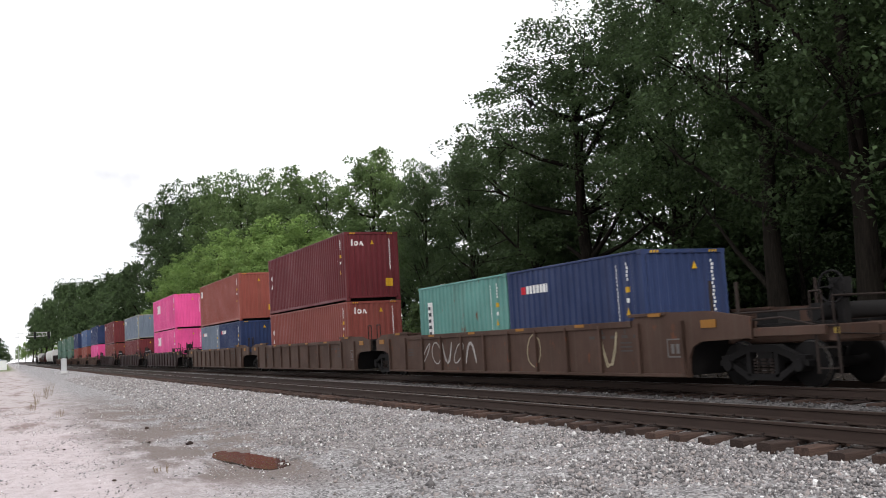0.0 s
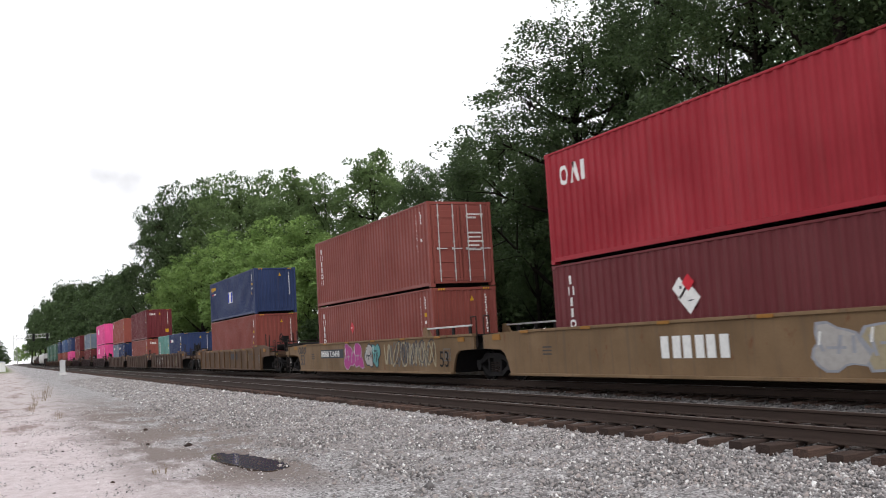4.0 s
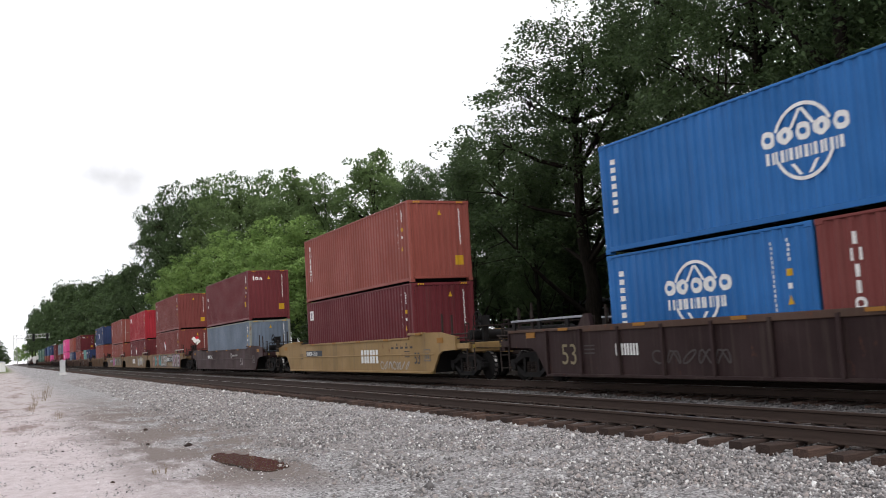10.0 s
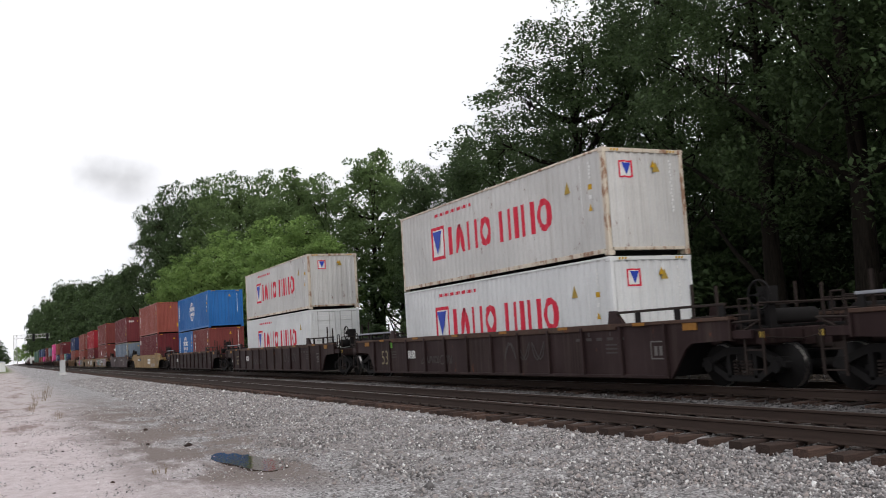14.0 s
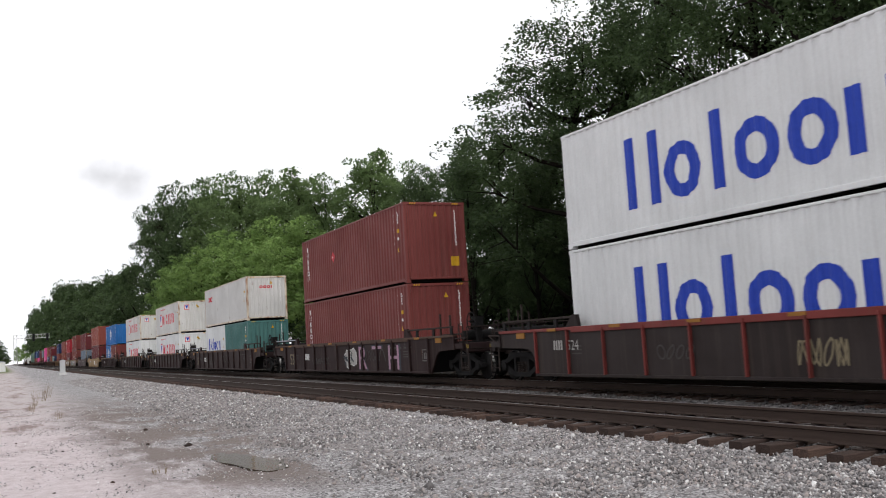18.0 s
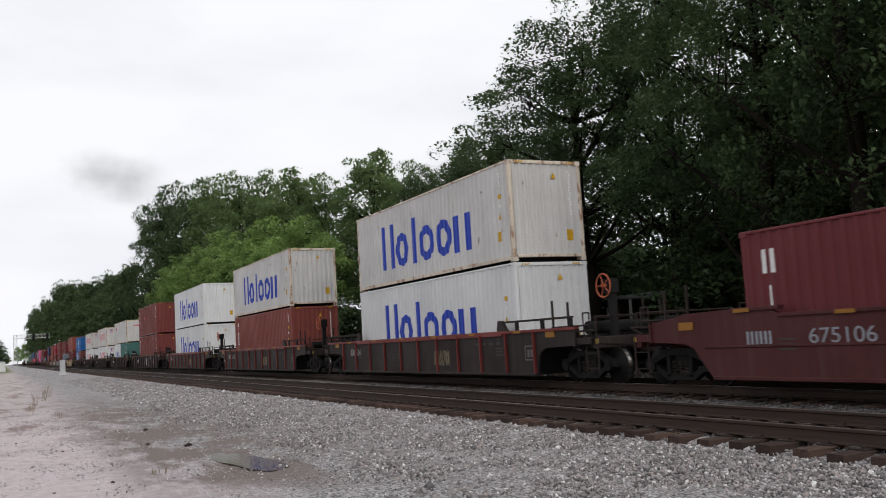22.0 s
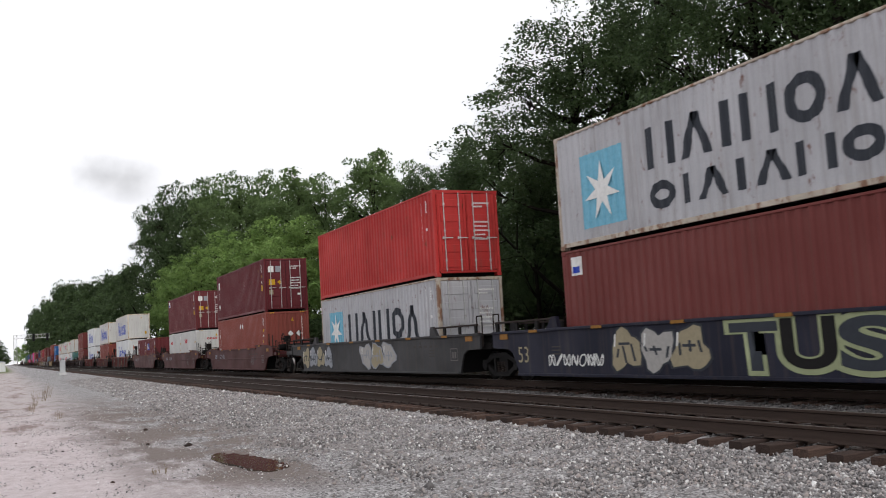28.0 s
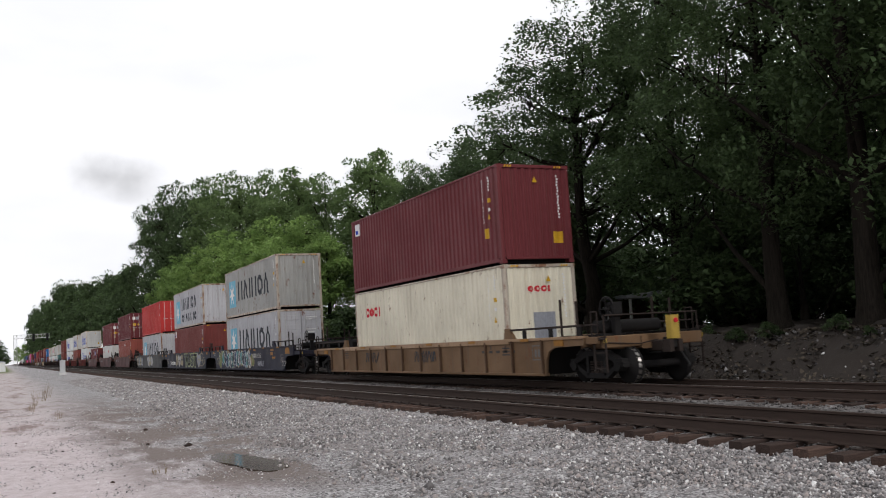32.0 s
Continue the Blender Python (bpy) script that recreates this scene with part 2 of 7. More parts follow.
def ground_material():
    """Pale crushed lot, a wet muddy strip beside it, grey ballast under the tracks, leaf litter on the bank."""
    m, nt, N, L, p = nodes("ground_gravel")
    tc = N("ShaderNodeTexCoord")
    v = tc.outputs["Object"]
    sep = N("ShaderNodeSeparateXYZ")
    L(v, sep.inputs[0])
    big = noise_node(N, L, v, 0.55, 6, 0.6)
    wob = N("ShaderNodeMath")
    wob.operation = "MULTIPLY_ADD"
    L(big, wob.inputs[0])
    wob.inputs[1].default_value = 2.6
    L(sep.outputs["X"], wob.inputs[2])
    x = wob.outputs[0]
    vor = N("ShaderNodeTexVoronoi")
    vor.inputs["Scale"].default_value = 36
    L(v, vor.inputs["Vector"])
    vr = N("ShaderNodeSeparateColor")
    L(vor.outputs["Color"], vr.inputs[0])
    peb = vr.outputs[0]
    fine = noise_node(N, L, v, 38, 6, 0.75)
    mid = noise_node(N, L, v, 4.5, 6, 0.65)
    grit = noise_node(N, L, v, 95, 3, 0.8)
    lot = blend(N, L, span(N, L, fine, 0.3, 0.72), (0.45, 0.385, 0.388), (0.70, 0.630, 0.642))
    lot = blend(N, L, span(N, L, grit, 0.55, 0.75, 0, 0.7), lot, (0.20, 0.175, 0.165))
    lot = blend(N, L, span(N, L, mid, 0.42, 0.66, 0, 0.55), lot, (0.37, 0.307, 0.297))
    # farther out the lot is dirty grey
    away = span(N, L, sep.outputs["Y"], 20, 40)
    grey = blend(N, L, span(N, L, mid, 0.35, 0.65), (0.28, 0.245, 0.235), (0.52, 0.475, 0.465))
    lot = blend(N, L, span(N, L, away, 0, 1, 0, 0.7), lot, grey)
    # rusty dead grass trodden into the lot
    dead = N("ShaderNodeMath")
    dead.operation = "MULTIPLY"
    L(span(N, L, noise_node(N, L, v, 0.9, 6, 0.7, (1.0, 0.3, 1.0), (7.7, 2.9, 0)), 0.50, 0.62), dead.inputs[0])
    L(span(N, L, sep.outputs["Y"], 15, 24), dead.inputs[1])
    lot = blend(N, L, span(N, L, dead.outputs[0], 0, 1, 0, 0.7), lot, (0.16, 0.105, 0.085))
    gravel = blend(N, L, peb, (0.085, 0.080, 0.080), (0.50, 0.485, 0.485))
    gravel = blend(N, L, span(N, L, mid, 0.48, 0.68, 0, 0.55), gravel, (0.18, 0.165, 0.158))
    c = blend(N, L, span(N, L, x, 2.3, 4.5), lot, gravel)
    # wet strip
    near = span(N, L, sep.outputs["X"], 1.2, 2.4)
    far = span(N, L, sep.outputs["X"], 5.6, 3.6)
    y0 = span(N, L, sep.outputs["Y"], 10.0, 12.8)
    y1 = span(N, L, sep.outputs["Y"], 48, 24)
    wetn = span(N, L, noise_node(N, L, v, 1.0, 6, 0.65, (1.0, 0.38, 1.0), (4.2, 1.7, 0)), 0.43, 0.52)
    wet = wetn
    for k in (near, far, y0, y1):
        q = N("ShaderNodeMath")
        q.operation = "MULTIPLY"
        L(wet, q.inputs[0])
        L(k, q.inputs[1])
        wet = q.outputs[0]
    mud = blend(N, L, span(N, L, fine, 0.35, 0.7), (0.115, 0.090, 0.080), (0.230, 0.188, 0.168))
    c = blend(N, L, span(N, L, wet, 0, 0.8, 0, 0.86), c, mud)
    # the bank: dark soil and litter
    soil = blend(N, L, span(N, L, fine, 0.3, 0.7), (0.014, 0.011, 0.009), (0.050, 0.040, 0.032))
    c = blend(N, L, span(N, L, sep.outputs["X"], 16.6, 17.4), c, soil)
    # oily ballast from the near track on, its colour also darkened for shade
    oil_shade = span(N, L, noise_node(N, L, v, 1.2, 4), 0.3, 0.65, 0.45, 0.85)
    o1 = N("ShaderNodeMath")
    o1.operation = "MULTIPLY"
    L(oil_shade, o1.inputs[0])
    L(span(N, L, sep.outputs["X"], 8.2, 8.8), o1.inputs[1])
    c = blend(N, L, o1.outputs[0], c, (0.055, 0.047, 0.042))
    # grass on far verges left of the lot
    gr = N("ShaderNodeMath")
    gr.operation = "MULTIPLY"
    L(span(N, L, sep.outputs["Y"], 170, 230), gr.inputs[0])
    L(span(N, L, x, 3.6, 2.0), gr.inputs[1])
    c = blend(N, L, gr.outputs[0], c, (0.11, 0.14, 0.05))
    L(c, p.inputs["Base Color"])
    L(span(N, L, wet, 0.2, 1.0, 0.95, 0.80), p.inputs["Roughness"])
    p.inputs["Specular IOR Level"].default_value = 0.12
    hsum = N("ShaderNodeMath")
    hsum.operation = "ADD"
    L(vor.outputs["Distance"], hsum.inputs[0])
    L(fine, hsum.inputs[1])
    bump(N, L, p, hsum.outputs[0], 0.6, 0.03)
    return m


def leaf_material(name, a, b, trans=0.3):
    m, nt, N, L, p = nodes(name)
    geo, oi = N("ShaderNodeNewGeometry"), N("ShaderNodeObjectInfo")
    c = blend(N, L, geo.outputs["Random Per Island"], a, b)
    c = blend(N, L, span(N, L, oi.outputs["Random"], 0, 1, 0, 0.35), c, tuple(x * 0.6 for x in a))
    # clumps of boughs differ: slow noise makes some paler and others duller
    tc = N("ShaderNodeTexCoord")
    c = blend(N, L, span(N, L, noise_node(N, L, tc.outputs["Object"], 0.42, 3), 0.40, 0.66, 0, 0.6), c, tuple(min(1, x * 1.5) for x in b))
    c = blend(N, L, span(N, L, noise_node(N, L, tc.outputs["Object"], 0.7, 2, 0.5, None, (7, 3, 5)), 0.50, 0.70, 0, 0.6), c, tuple(x * 0.7 for x in a))
    L(c, p.inputs["Base Color"])
    p.inputs["Roughness"].default_value = 0.6
    p.inputs["Specular IOR Level"].default_value = 0.10
    t, mx = N("ShaderNodeBsdfTranslucent"), N("ShaderNodeMixShader")
    L(blend(N, L, 0.5, c, tuple(min(1, x * 1.7) for x in b)), t.inputs["Color"])
    mx.inputs["Fac"].default_value = trans
    L(p.outputs[0], mx.inputs[1])
    L(t.outputs[0], mx.inputs[2])
    L(mx.outputs[0], nt.nodes["Material Output"].inputs["Surface"])
    return m


def bark_material():
    m, nt, N, L, p = nodes("bark")
    v, rnd = own_coords(N, L)
    g = noise_node(N, L, v, 4, 7, 0.7, (4, 4, 0.5))
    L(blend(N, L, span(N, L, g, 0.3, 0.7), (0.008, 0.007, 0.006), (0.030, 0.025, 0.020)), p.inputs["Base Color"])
    p.inputs["Roughness"].default_value = 0.95
    p.inputs["Specular IOR Level"].default_value = 0.04
    bump(N, L, p, g, 0.8, 0.04)
    return m


def water_material():
    m, nt, N, L, p = nodes("puddle_water")
    p.inputs["Base Color"].default_value = (0.050, 0.037, 0.028, 1)
    p.inputs["Roughness"].default_value = 0.09
    p.inputs["IOR"].default_value = 1.33
    p.inputs["Specular IOR Level"].default_value = 0.42
    tc = N("ShaderNodeTexCoord")
    bump(N, L, p, noise_node(N, L, tc.outputs["Object"], 9, 3), 0.03, 0.02)
    return m


M["rail"], M["tie"], M["stone"], M["ground"] = rail_material(), tie_material(), stone_material("ballast_stone", 1.10), ground_material()
# darker stone: oil, and shade between rails and under cars, put into its colour
M["dark_stone"] = stone_material("dark_ballast_stone", 0.42)
M["pale_stone"] = stone_material("pale_lot_stone", 1.35)
M["leaf_dark"] = leaf_material("leaf_dark", (0.032, 0.050, 0.024), (0.086, 0.130, 0.054), 0.26)
M["leaf_mid"] = leaf_material("leaf_mid", (0.053, 0.090, 0.032), (0.126, 0.182, 0.070), 0.36)
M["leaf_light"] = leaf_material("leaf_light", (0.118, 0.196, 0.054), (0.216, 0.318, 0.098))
M["dry_grass"] = leaf_material("dry_grass", (0.16, 0.12, 0.08), (0.28, 0.22, 0.15), 0.1)
M["litter"] = leaf_material("dead_leaf", (0.022, 0.017, 0.013), (0.105, 0.086, 0.066), 0.05)
M["bark"], M["water"] = bark_material(), water_material()


# ---- mesh building ----
class Shape:
    """Collects boxes, plates, tubes and strips into one mesh."""

    def __init__(self):
        self.v, self.f, self.s = [], [], []

    def add(self, vs, fs, smooth=False):
        o = len(self.v)
        self.v += [tuple(p) for p in vs]
        self.f += [tuple(i + o for i in q) for q in fs]
        self.s += [smooth] * len(fs)
        return self

    def box(self, x0, x1, y0, y1, z0, z1, c=0.0):
        """A box; c cuts its long edges along its longest side."""
        if c:
            d = (x1 - x0, y1 - y0, z1 - z0)
            ax = max(range(3), key=lambda i: d[i])
            lo, hi = (x0, y0, z0), (x1, y1, z1)
            i, j = (ax + 1) % 3, (ax + 2) % 3
            ring = [(lo[i] + c, lo[j]), (hi[i] - c, lo[j]), (hi[i], lo[j] + c), (hi[i], hi[j] - c), (hi[i] - c, hi[j]), (lo[i] + c, hi[j]), (lo[i], hi[j] - c), (lo[i], lo[j] + c)]
            vs = []
            for a in (lo[ax], hi[ax]):
                for u, w in ring:
                    p = [0, 0, 0]
                    p[ax], p[i], p[j] = a, u, w
                    vs.append(p)
            fs = [tuple(range(7, -1, -1)), tuple(range(8, 16))] + [(k, (k + 1) % 8, 8 + (k + 1) % 8, 8 + k) for k in range(8)]
            return self.add(vs, fs)
        vs = [(x, y, z) for x in (x0, x1) for y in (y0, y1) for z in (z0, z1)]
        return self.add(vs, [(0, 1, 3, 2), (4, 6, 7, 5), (0, 4, 5, 1), (2, 3, 7, 6), (0, 2, 6, 4), (1, 5, 7, 3)])

    def prism(self, pts, axis, a, b):
        """An outline of (u, w) pairs drawn out along an axis from a to b. The pairs are the other two axes in order."""
        def at(u, w, t):
            return (t, u, w) if axis == "x" else (u, t, w) if axis == "y" else (u, w, t)
        n = len(pts)
        vs = [at(u, w, a) for u, w in pts] + [at(u, w, b) for u, w in pts]
        return self.add(vs, [tuple(range(n)), tuple(range(2 * n - 1, n - 1, -1))] + [(i, n + i, n + (i + 1) % n, (i + 1) % n) for i in range(n)])

    def tube(self, p0, p1, r0, r1=None, n=8):
        r1 = r0 if r1 is None else r1
        p0, p1 = Vector(p0), Vector(p1)
        d = (p1 - p0).normalized()
        a = d.orthogonal().normalized()
        b = d.cross(a)
        vs = [p + (a * math.cos(2 * math.pi * k / n) + b * math.sin(2 * math.pi * k / n)) * r for p, r in ((p0, r0), (p1, r1)) for k in range(n)]
        self.add(vs, [(k, (k + 1) % n, n + (k + 1) % n, n + k) for k in range(n)], True)
        return self.add(vs, [tuple(range(n - 1, -1, -1)), tuple(range(n, 2 * n))])

    def path(self, pts, r, n=6):
        for p, q in zip(pts, pts[1:]):
            self.tube(p, q, r, n=n)
        return self

    def lathe(self, prof, n=24, axis="x"):
        """Turns (along, radius) pairs about an axis."""
        vs = []
        for a, r in prof:
            for k in range(n):
                c, s = r * math.cos(2 * math.pi * k / n), r * math.sin(2 * math.pi * k / n)
                vs.append((a, c, s) if axis == "x" else (c, a, s) if axis == "y" else (c, s, a))
        m = len(prof)
        self.add(vs, [(i * n + k, i * n + (k + 1) % n, (i + 1) * n + (k + 1) % n, (i + 1) * n + k) for i in range(m - 1) for k in range(n)], True)
        return self.add(vs[:n] + vs[-n:], [tuple(range(n)), tuple(range(2 * n - 1, n - 1, -1))])

    def mesh(self, name):
        me = bpy.data.meshes.new(name)
        me.from_pydata(self.v, [], self.f)
        if any(self.s):
            me.polygons.foreach_set("use_smooth", self.s)
        me.update()
        return me


SHARED = {}


def shared(key, build):
    """A mesh that many parts use; its look is set on each object."""
    if key not in SHARED:
        me = build().mesh(key[0] if isinstance(key, tuple) else key)
        me.materials.append(None)
        SHARED[key] = me
    return SHARED[key]


def part(name, shape, material, parent, label="", at=(0, 0, 0)):
    """ONE mesh object under a thing or a part."""
    me = shape if isinstance(shape, bpy.types.Mesh) else shape.mesh(name)
    if not len(me.materials):
        me.materials.append(None)
    ob = new(name, me)
    ob.material_slots[0].link = "OBJECT"
    ob.material_slots[0].material = M[material] if isinstance(material, str) else material
    ob.parent = parent
    ob.location = at
    return tagged(ob, label) if label else ob


def thing(name, label, category, m=None, group="", kind=""):
    ob = new(name)
    ob.empty_display_size = 0.3
    if m is not None:
        ob.matrix_world = m
    return tagged(ob, label, category, group, kind)


def arrays(name, verts, faces, material, smooth=False):
    """A mesh from numpy arrays of corners and faces, all of one size."""
    me = bpy.data.meshes.new(name)
    n, k = faces.shape
    me.vertices.add(len(verts))
    me.vertices.foreach_set("co", np.ascontiguousarray(verts, dtype=np.float32).ravel())
    me.loops.add(n * k)
    me.loops.foreach_set("vertex_index", np.ascontiguousarray(faces, dtype=np.int32).ravel())
    me.polygons.add(n)
    me.polygons.foreach_set("loop_start", np.arange(0, n * k, k, dtype=np.int32))
    me.polygons.foreach_set("loop_total", np.full(n, k, dtype=np.int32))
    if smooth:
        me.polygons.foreach_set("use_smooth", np.ones(n, dtype=bool))
    me.materials.append(material)
    me.update(calc_edges=True)
    me.validate()
    return me


# ---- ground ----
RAIL, TRAIN_X, NEAR_X = 0.35, 14.01, 9.48


def smooth_step(x, a, b):
    t = np.clip((x - a) / (b - a), 0, 1)
    return t * t * (3 - 2 * t)


def ground_height(x, y):
    z = 0.05 * smooth_step(x, 4.8, 7.9) + 0.065 * smooth_step(x, 8.2, 8.7)
    z -= 0.06 * smooth_step(x, 10.9, 11.7) * (1 - smooth_step(x, 11.9, 12.7))
    z -= 0.10 * smooth_step(x, 15.5, 16.6)
    z += 1.25 * smooth_step(x, 16.8, 19.8) + 0.15 * smooth_step(x, 20, 30)
    z -= 0.045 * np.exp(-((x - 3.3) / 0.9) ** 2) * (1 - smooth_step(y, 30, 50))
    z -= 0.050 * np.exp(-((x - 3.38 + 0.06 * (y - 14.2)) / 0.34) ** 2 - ((y - 14.3) / 1.35) ** 2)
    z -= 0.030 * np.exp(-((x - 2.75) / 0.5) ** 2 - ((y - 19.5) / 2.2) ** 2)
    return z


def build_ground():
    xs = np.concatenate(([-3000, -1200, -500, -200, -90, -45, -25, -14, -9, -6, -4.5], np.arange(-3.5, 9.0, 0.14), np.arange(9.0, 24, 0.45), np.arange(24, 40, 2.0), [45, 60, 90, 160, 300, 700, 1500, 3000]))
    ys = np.concatenate(([-3000, -1000, -300, -100, -40, -20, -10, -4, 0, 3], np.arange(5, 32, 0.16), np.arange(32, 80, 0.6), np.arange(80, 300, 4.0), np.arange(300, 1000, 40), [1200, 1600, 2200, 3000]))
    X, Y = np.meshgrid(xs, ys, indexing="ij")
    Z = ground_height(X, Y)
    rng = np.random.default_rng(3)
    near = (np.abs(X) < 40) & (Y > -20) & (Y < 200)
    rough = np.zeros_like(Z)
    for s, a in ((1.7, 0.016), (5.3, 0.010)):
        rough += a * (np.sin(X * s + 1.3 * np.sin(Y * s * 0.7)) * np.cos(Y * s * 0.83 + np.sin(X * s * 1.21)))
    rough += rng.normal(0, 0.006, Z.shape)
    bank = smooth_step(X, 16.8, 18.5)
    lumps = 0.09 * np.sin(X * 1.9 + 2.1 * np.sin(Y * 0.9)) * np.cos(Y * 1.3 + 1.7 * np.sin(X * 1.1)) + 0.05 * np.sin(Y * 4.1 + 2 * np.sin(X * 3.3))
    Z = Z + near * (rough * (1 + 4 * bank) + bank * lumps)
    nx, ny = len(xs), len(ys)
    i = np.arange(nx * ny).reshape(nx, ny)
    q = np.stack([i[:-1, :-1], i[1:, :-1], i[1:, 1:], i[:-1, 1:]], -1).reshape(-1, 4)
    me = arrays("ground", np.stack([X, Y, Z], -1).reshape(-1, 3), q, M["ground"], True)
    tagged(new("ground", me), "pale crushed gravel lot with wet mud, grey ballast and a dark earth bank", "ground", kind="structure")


def stones(name, rng, n, x0, x1, y0, y1, size, label, keep=None, lift=0.0, look_of="stone"):
    """Broken stones strewn over the ground, each a small rough block."""
    x, y = rng.uniform(x0, x1, n), y0 + (y1 - y0) * rng.uniform(0, 1, n) ** 1.35
    if keep is not None:
        k = keep(x, y, rng.uniform(0, 1, n))
        x, y = x[k], y[k]
        n = len(x)
    z = ground_height(x, y) + lift
    base = np.array([[1, 0, 0], [0, 1, 0], [-1, 0, 0], [0, -1, 0], [0.1, 0.1, 0.8], [-0.1, 0, -0.8]], float)
    faces = np.array([[0, 1, 4], [1, 2, 4], [2, 3, 4], [3, 0, 4], [1, 0, 5], [2, 1, 5], [3, 2, 5], [0, 3, 5]])
    P = base[None] * rng.uniform(0.55, 1.25, (n, 6, 1)) + rng.normal(0, 0.16, (n, 6, 3))
    P *= (size * rng.lognormal(0, 0.32, n))[:, None, None] * rng.uniform(0.7, 1.2, (n, 1, 3))
    a = rng.uniform(0, 2 * np.pi, n)
    b = rng.normal(0, 0.5, n)
    ca, sa, cb, sb = np.cos(a), np.sin(a), np.cos(b), np.sin(b)
    R = np.stack([np.stack([ca, -sa * cb, sa * sb], -1), np.stack([sa, ca * cb, -ca * sb], -1), np.stack([0 * a, sb, cb], -1)], 1)
    P = np.einsum("nij,nkj->nki", R, P) + np.stack([x, y, z + size * 0.15], -1)[:, None]
    F = (faces[None] + 6 * np.arange(n)[:, None, None]).reshape(-1, 3)
    tagged(new(name, arrays(name, P.reshape(-1, 3), F, M[look_of])), label, "gravel", kind="stuff")


def build_tracks():
    prof = [(-0.076, -0.18), (0.076, -0.18), (0.076, -0.168), (0.012, -0.15), (0.009, -0.05), (0.036, -0.036), (0.037, -0.006), (0.026, 0), (-0.026, 0), (-0.037, -0.006), (-0.036, -0.036), (-0.009, -0.05), (-0.012, -0.15), (-0.076, -0.168)]
    rail = Shape().prism(prof, "y", -60, 1500).mesh("rail")
    rail.materials.append(None)
    shine = Shape().box(-0.018, 0.018, -60, 1500, 0, 0.0015).mesh("running_band")
    shine.materials.append(None)
    tie = Shape().box(-1.3, 1.3, -0.115, 0.115, -0.18, 0, 0.012).mesh("tie")
    tie.materials.append(None)
    plate = Shape().box(-0.17, 0.17, -0.09, 0.09, 0, 0.016).box(-0.13, -0.10, -0.05, -0.02, 0.016, 0.045).box(0.10, 0.13, 0.02, 0.05, 0.016, 0.045).mesh("tie_plate")
    plate.materials.append(None)
    for cx, label, y0, count in ((NEAR_X, "near railway track with rusty rails on worn wooden ties", 3.0, 150), (TRAIN_X, "far railway track with dark rails carrying the train", 3.0, 110)):
        t = thing("track", label, "track", Matrix.Translation((cx, 0, RAIL)), kind="structure")
        for sx in (-0.755, 0.755):
            r = part("rail", rail, "rail", t, at=(sx, 0, 0))
            part("running_band", shine, "steel", r, "worn bright rail top")
        rng = random.Random(int(cx * 7))
        for k in range(count):
            b = part("tie", tie, "tie", t, at=(rng.uniform(-0.06, 0.06), y0 + 0.53 * k + rng.uniform(-0.025, 0.025), -0.196 + rng.uniform(-0.012, 0.004)))
            b.rotation_euler = (0, rng.uniform(-0.006, 0.006), rng.uniform(-0.02, 0.02))
            if k < 44:
                for sx in (-0.755, 0.755):
                    part("tie_plate", plate, "iron_brown", b, at=(sx, 0, 0))
        rest = Shape()
        for k in range(600):
            y = y0 + 0.53 * (count + k)
            rest.box(-1.3 + rng.uniform(-0.06, 0.06), 1.3, y - 0.115, y + 0.115, -0.37, -0.196)
        tagged(part("far_ties", rest, "tie", t), kind="stuff")


build_ground()
build_tracks()


def build_puddle():
    rng = random.Random(5)
    pts = []
    for k in range(40):
        a = 2 * math.pi * k / 40
        r = 1.0 + 0.10 * math.sin(3 * a + 1) + 0.07 * math.sin(5 * a) + rng.uniform(-0.03, 0.03)
        pts.append((3.40 - 0.06 * 1.75 * r * math.sin(a) + 0.40 * r * math.cos(a), 14.25 + 1.46 * r * math.sin(a)))
    ob = part("puddle", Shape().prism(pts, "z", -0.12, -0.048), "water", None)
    tagged(ob, "shallow muddy brown puddle in the wet gravel", "puddle", kind="structure")


build_puddle()


def shoulder(x, y, r):
    return (r < np.clip((x - 3.4) / 2.4, 0.03, 1)) & ~((np.abs(x - 9.48) < 1.35) & (r < 0.5))


RNG = np.random.default_rng(11)
stones("ballast_stones", RNG, 66000, 3.0, 8.3, 4.6, 32, 0.0222, "loose grey and white crushed ballast stones beside the track", shoulder, 0.004)
stones("ballast_stones", RNG, 9000, 8.2, 12.7, 5.0, 34, 0.030, "dark ballast stones between the rails, oil and shade in their colour", None, 0.0, "dark_stone")
stones("ballast_stones", RNG, 3000, 12.6, 16.8, 5.0, 30, 0.030, "dark ballast stones under the far track", None, 0.0, "dark_stone")
stones("ballast_stones", RNG, 21000, 4.2, 8.3, 27, 85, 0.034, "loose grey ballast stones farther along the track", shoulder)
stones("lot_gravel", RNG, 18000, -1.8, 3.9, 7.5, 36, 0.0115, "small loose pebbles scattered on the lot", None, 0.0, "pale_stone")
stones("bank_rubble", RNG, 140, 16.9, 19.5, 8, 40, 0.055, "broken stones and rubble at the foot of the bank", None, 0.02, "dark_stone")

stones("bank_rubble", RNG, 2600, 16.9, 20.4, 8, 60, 0.045, "dark stones and clods strewn on the earth bank", None, 0.0, "dark_stone")
stones("bank_stones", RNG, 60, 16.9, 18.6, 10, 40, 0.06, "pale broken stones at the foot of the bank", None, 0.03, "stone")

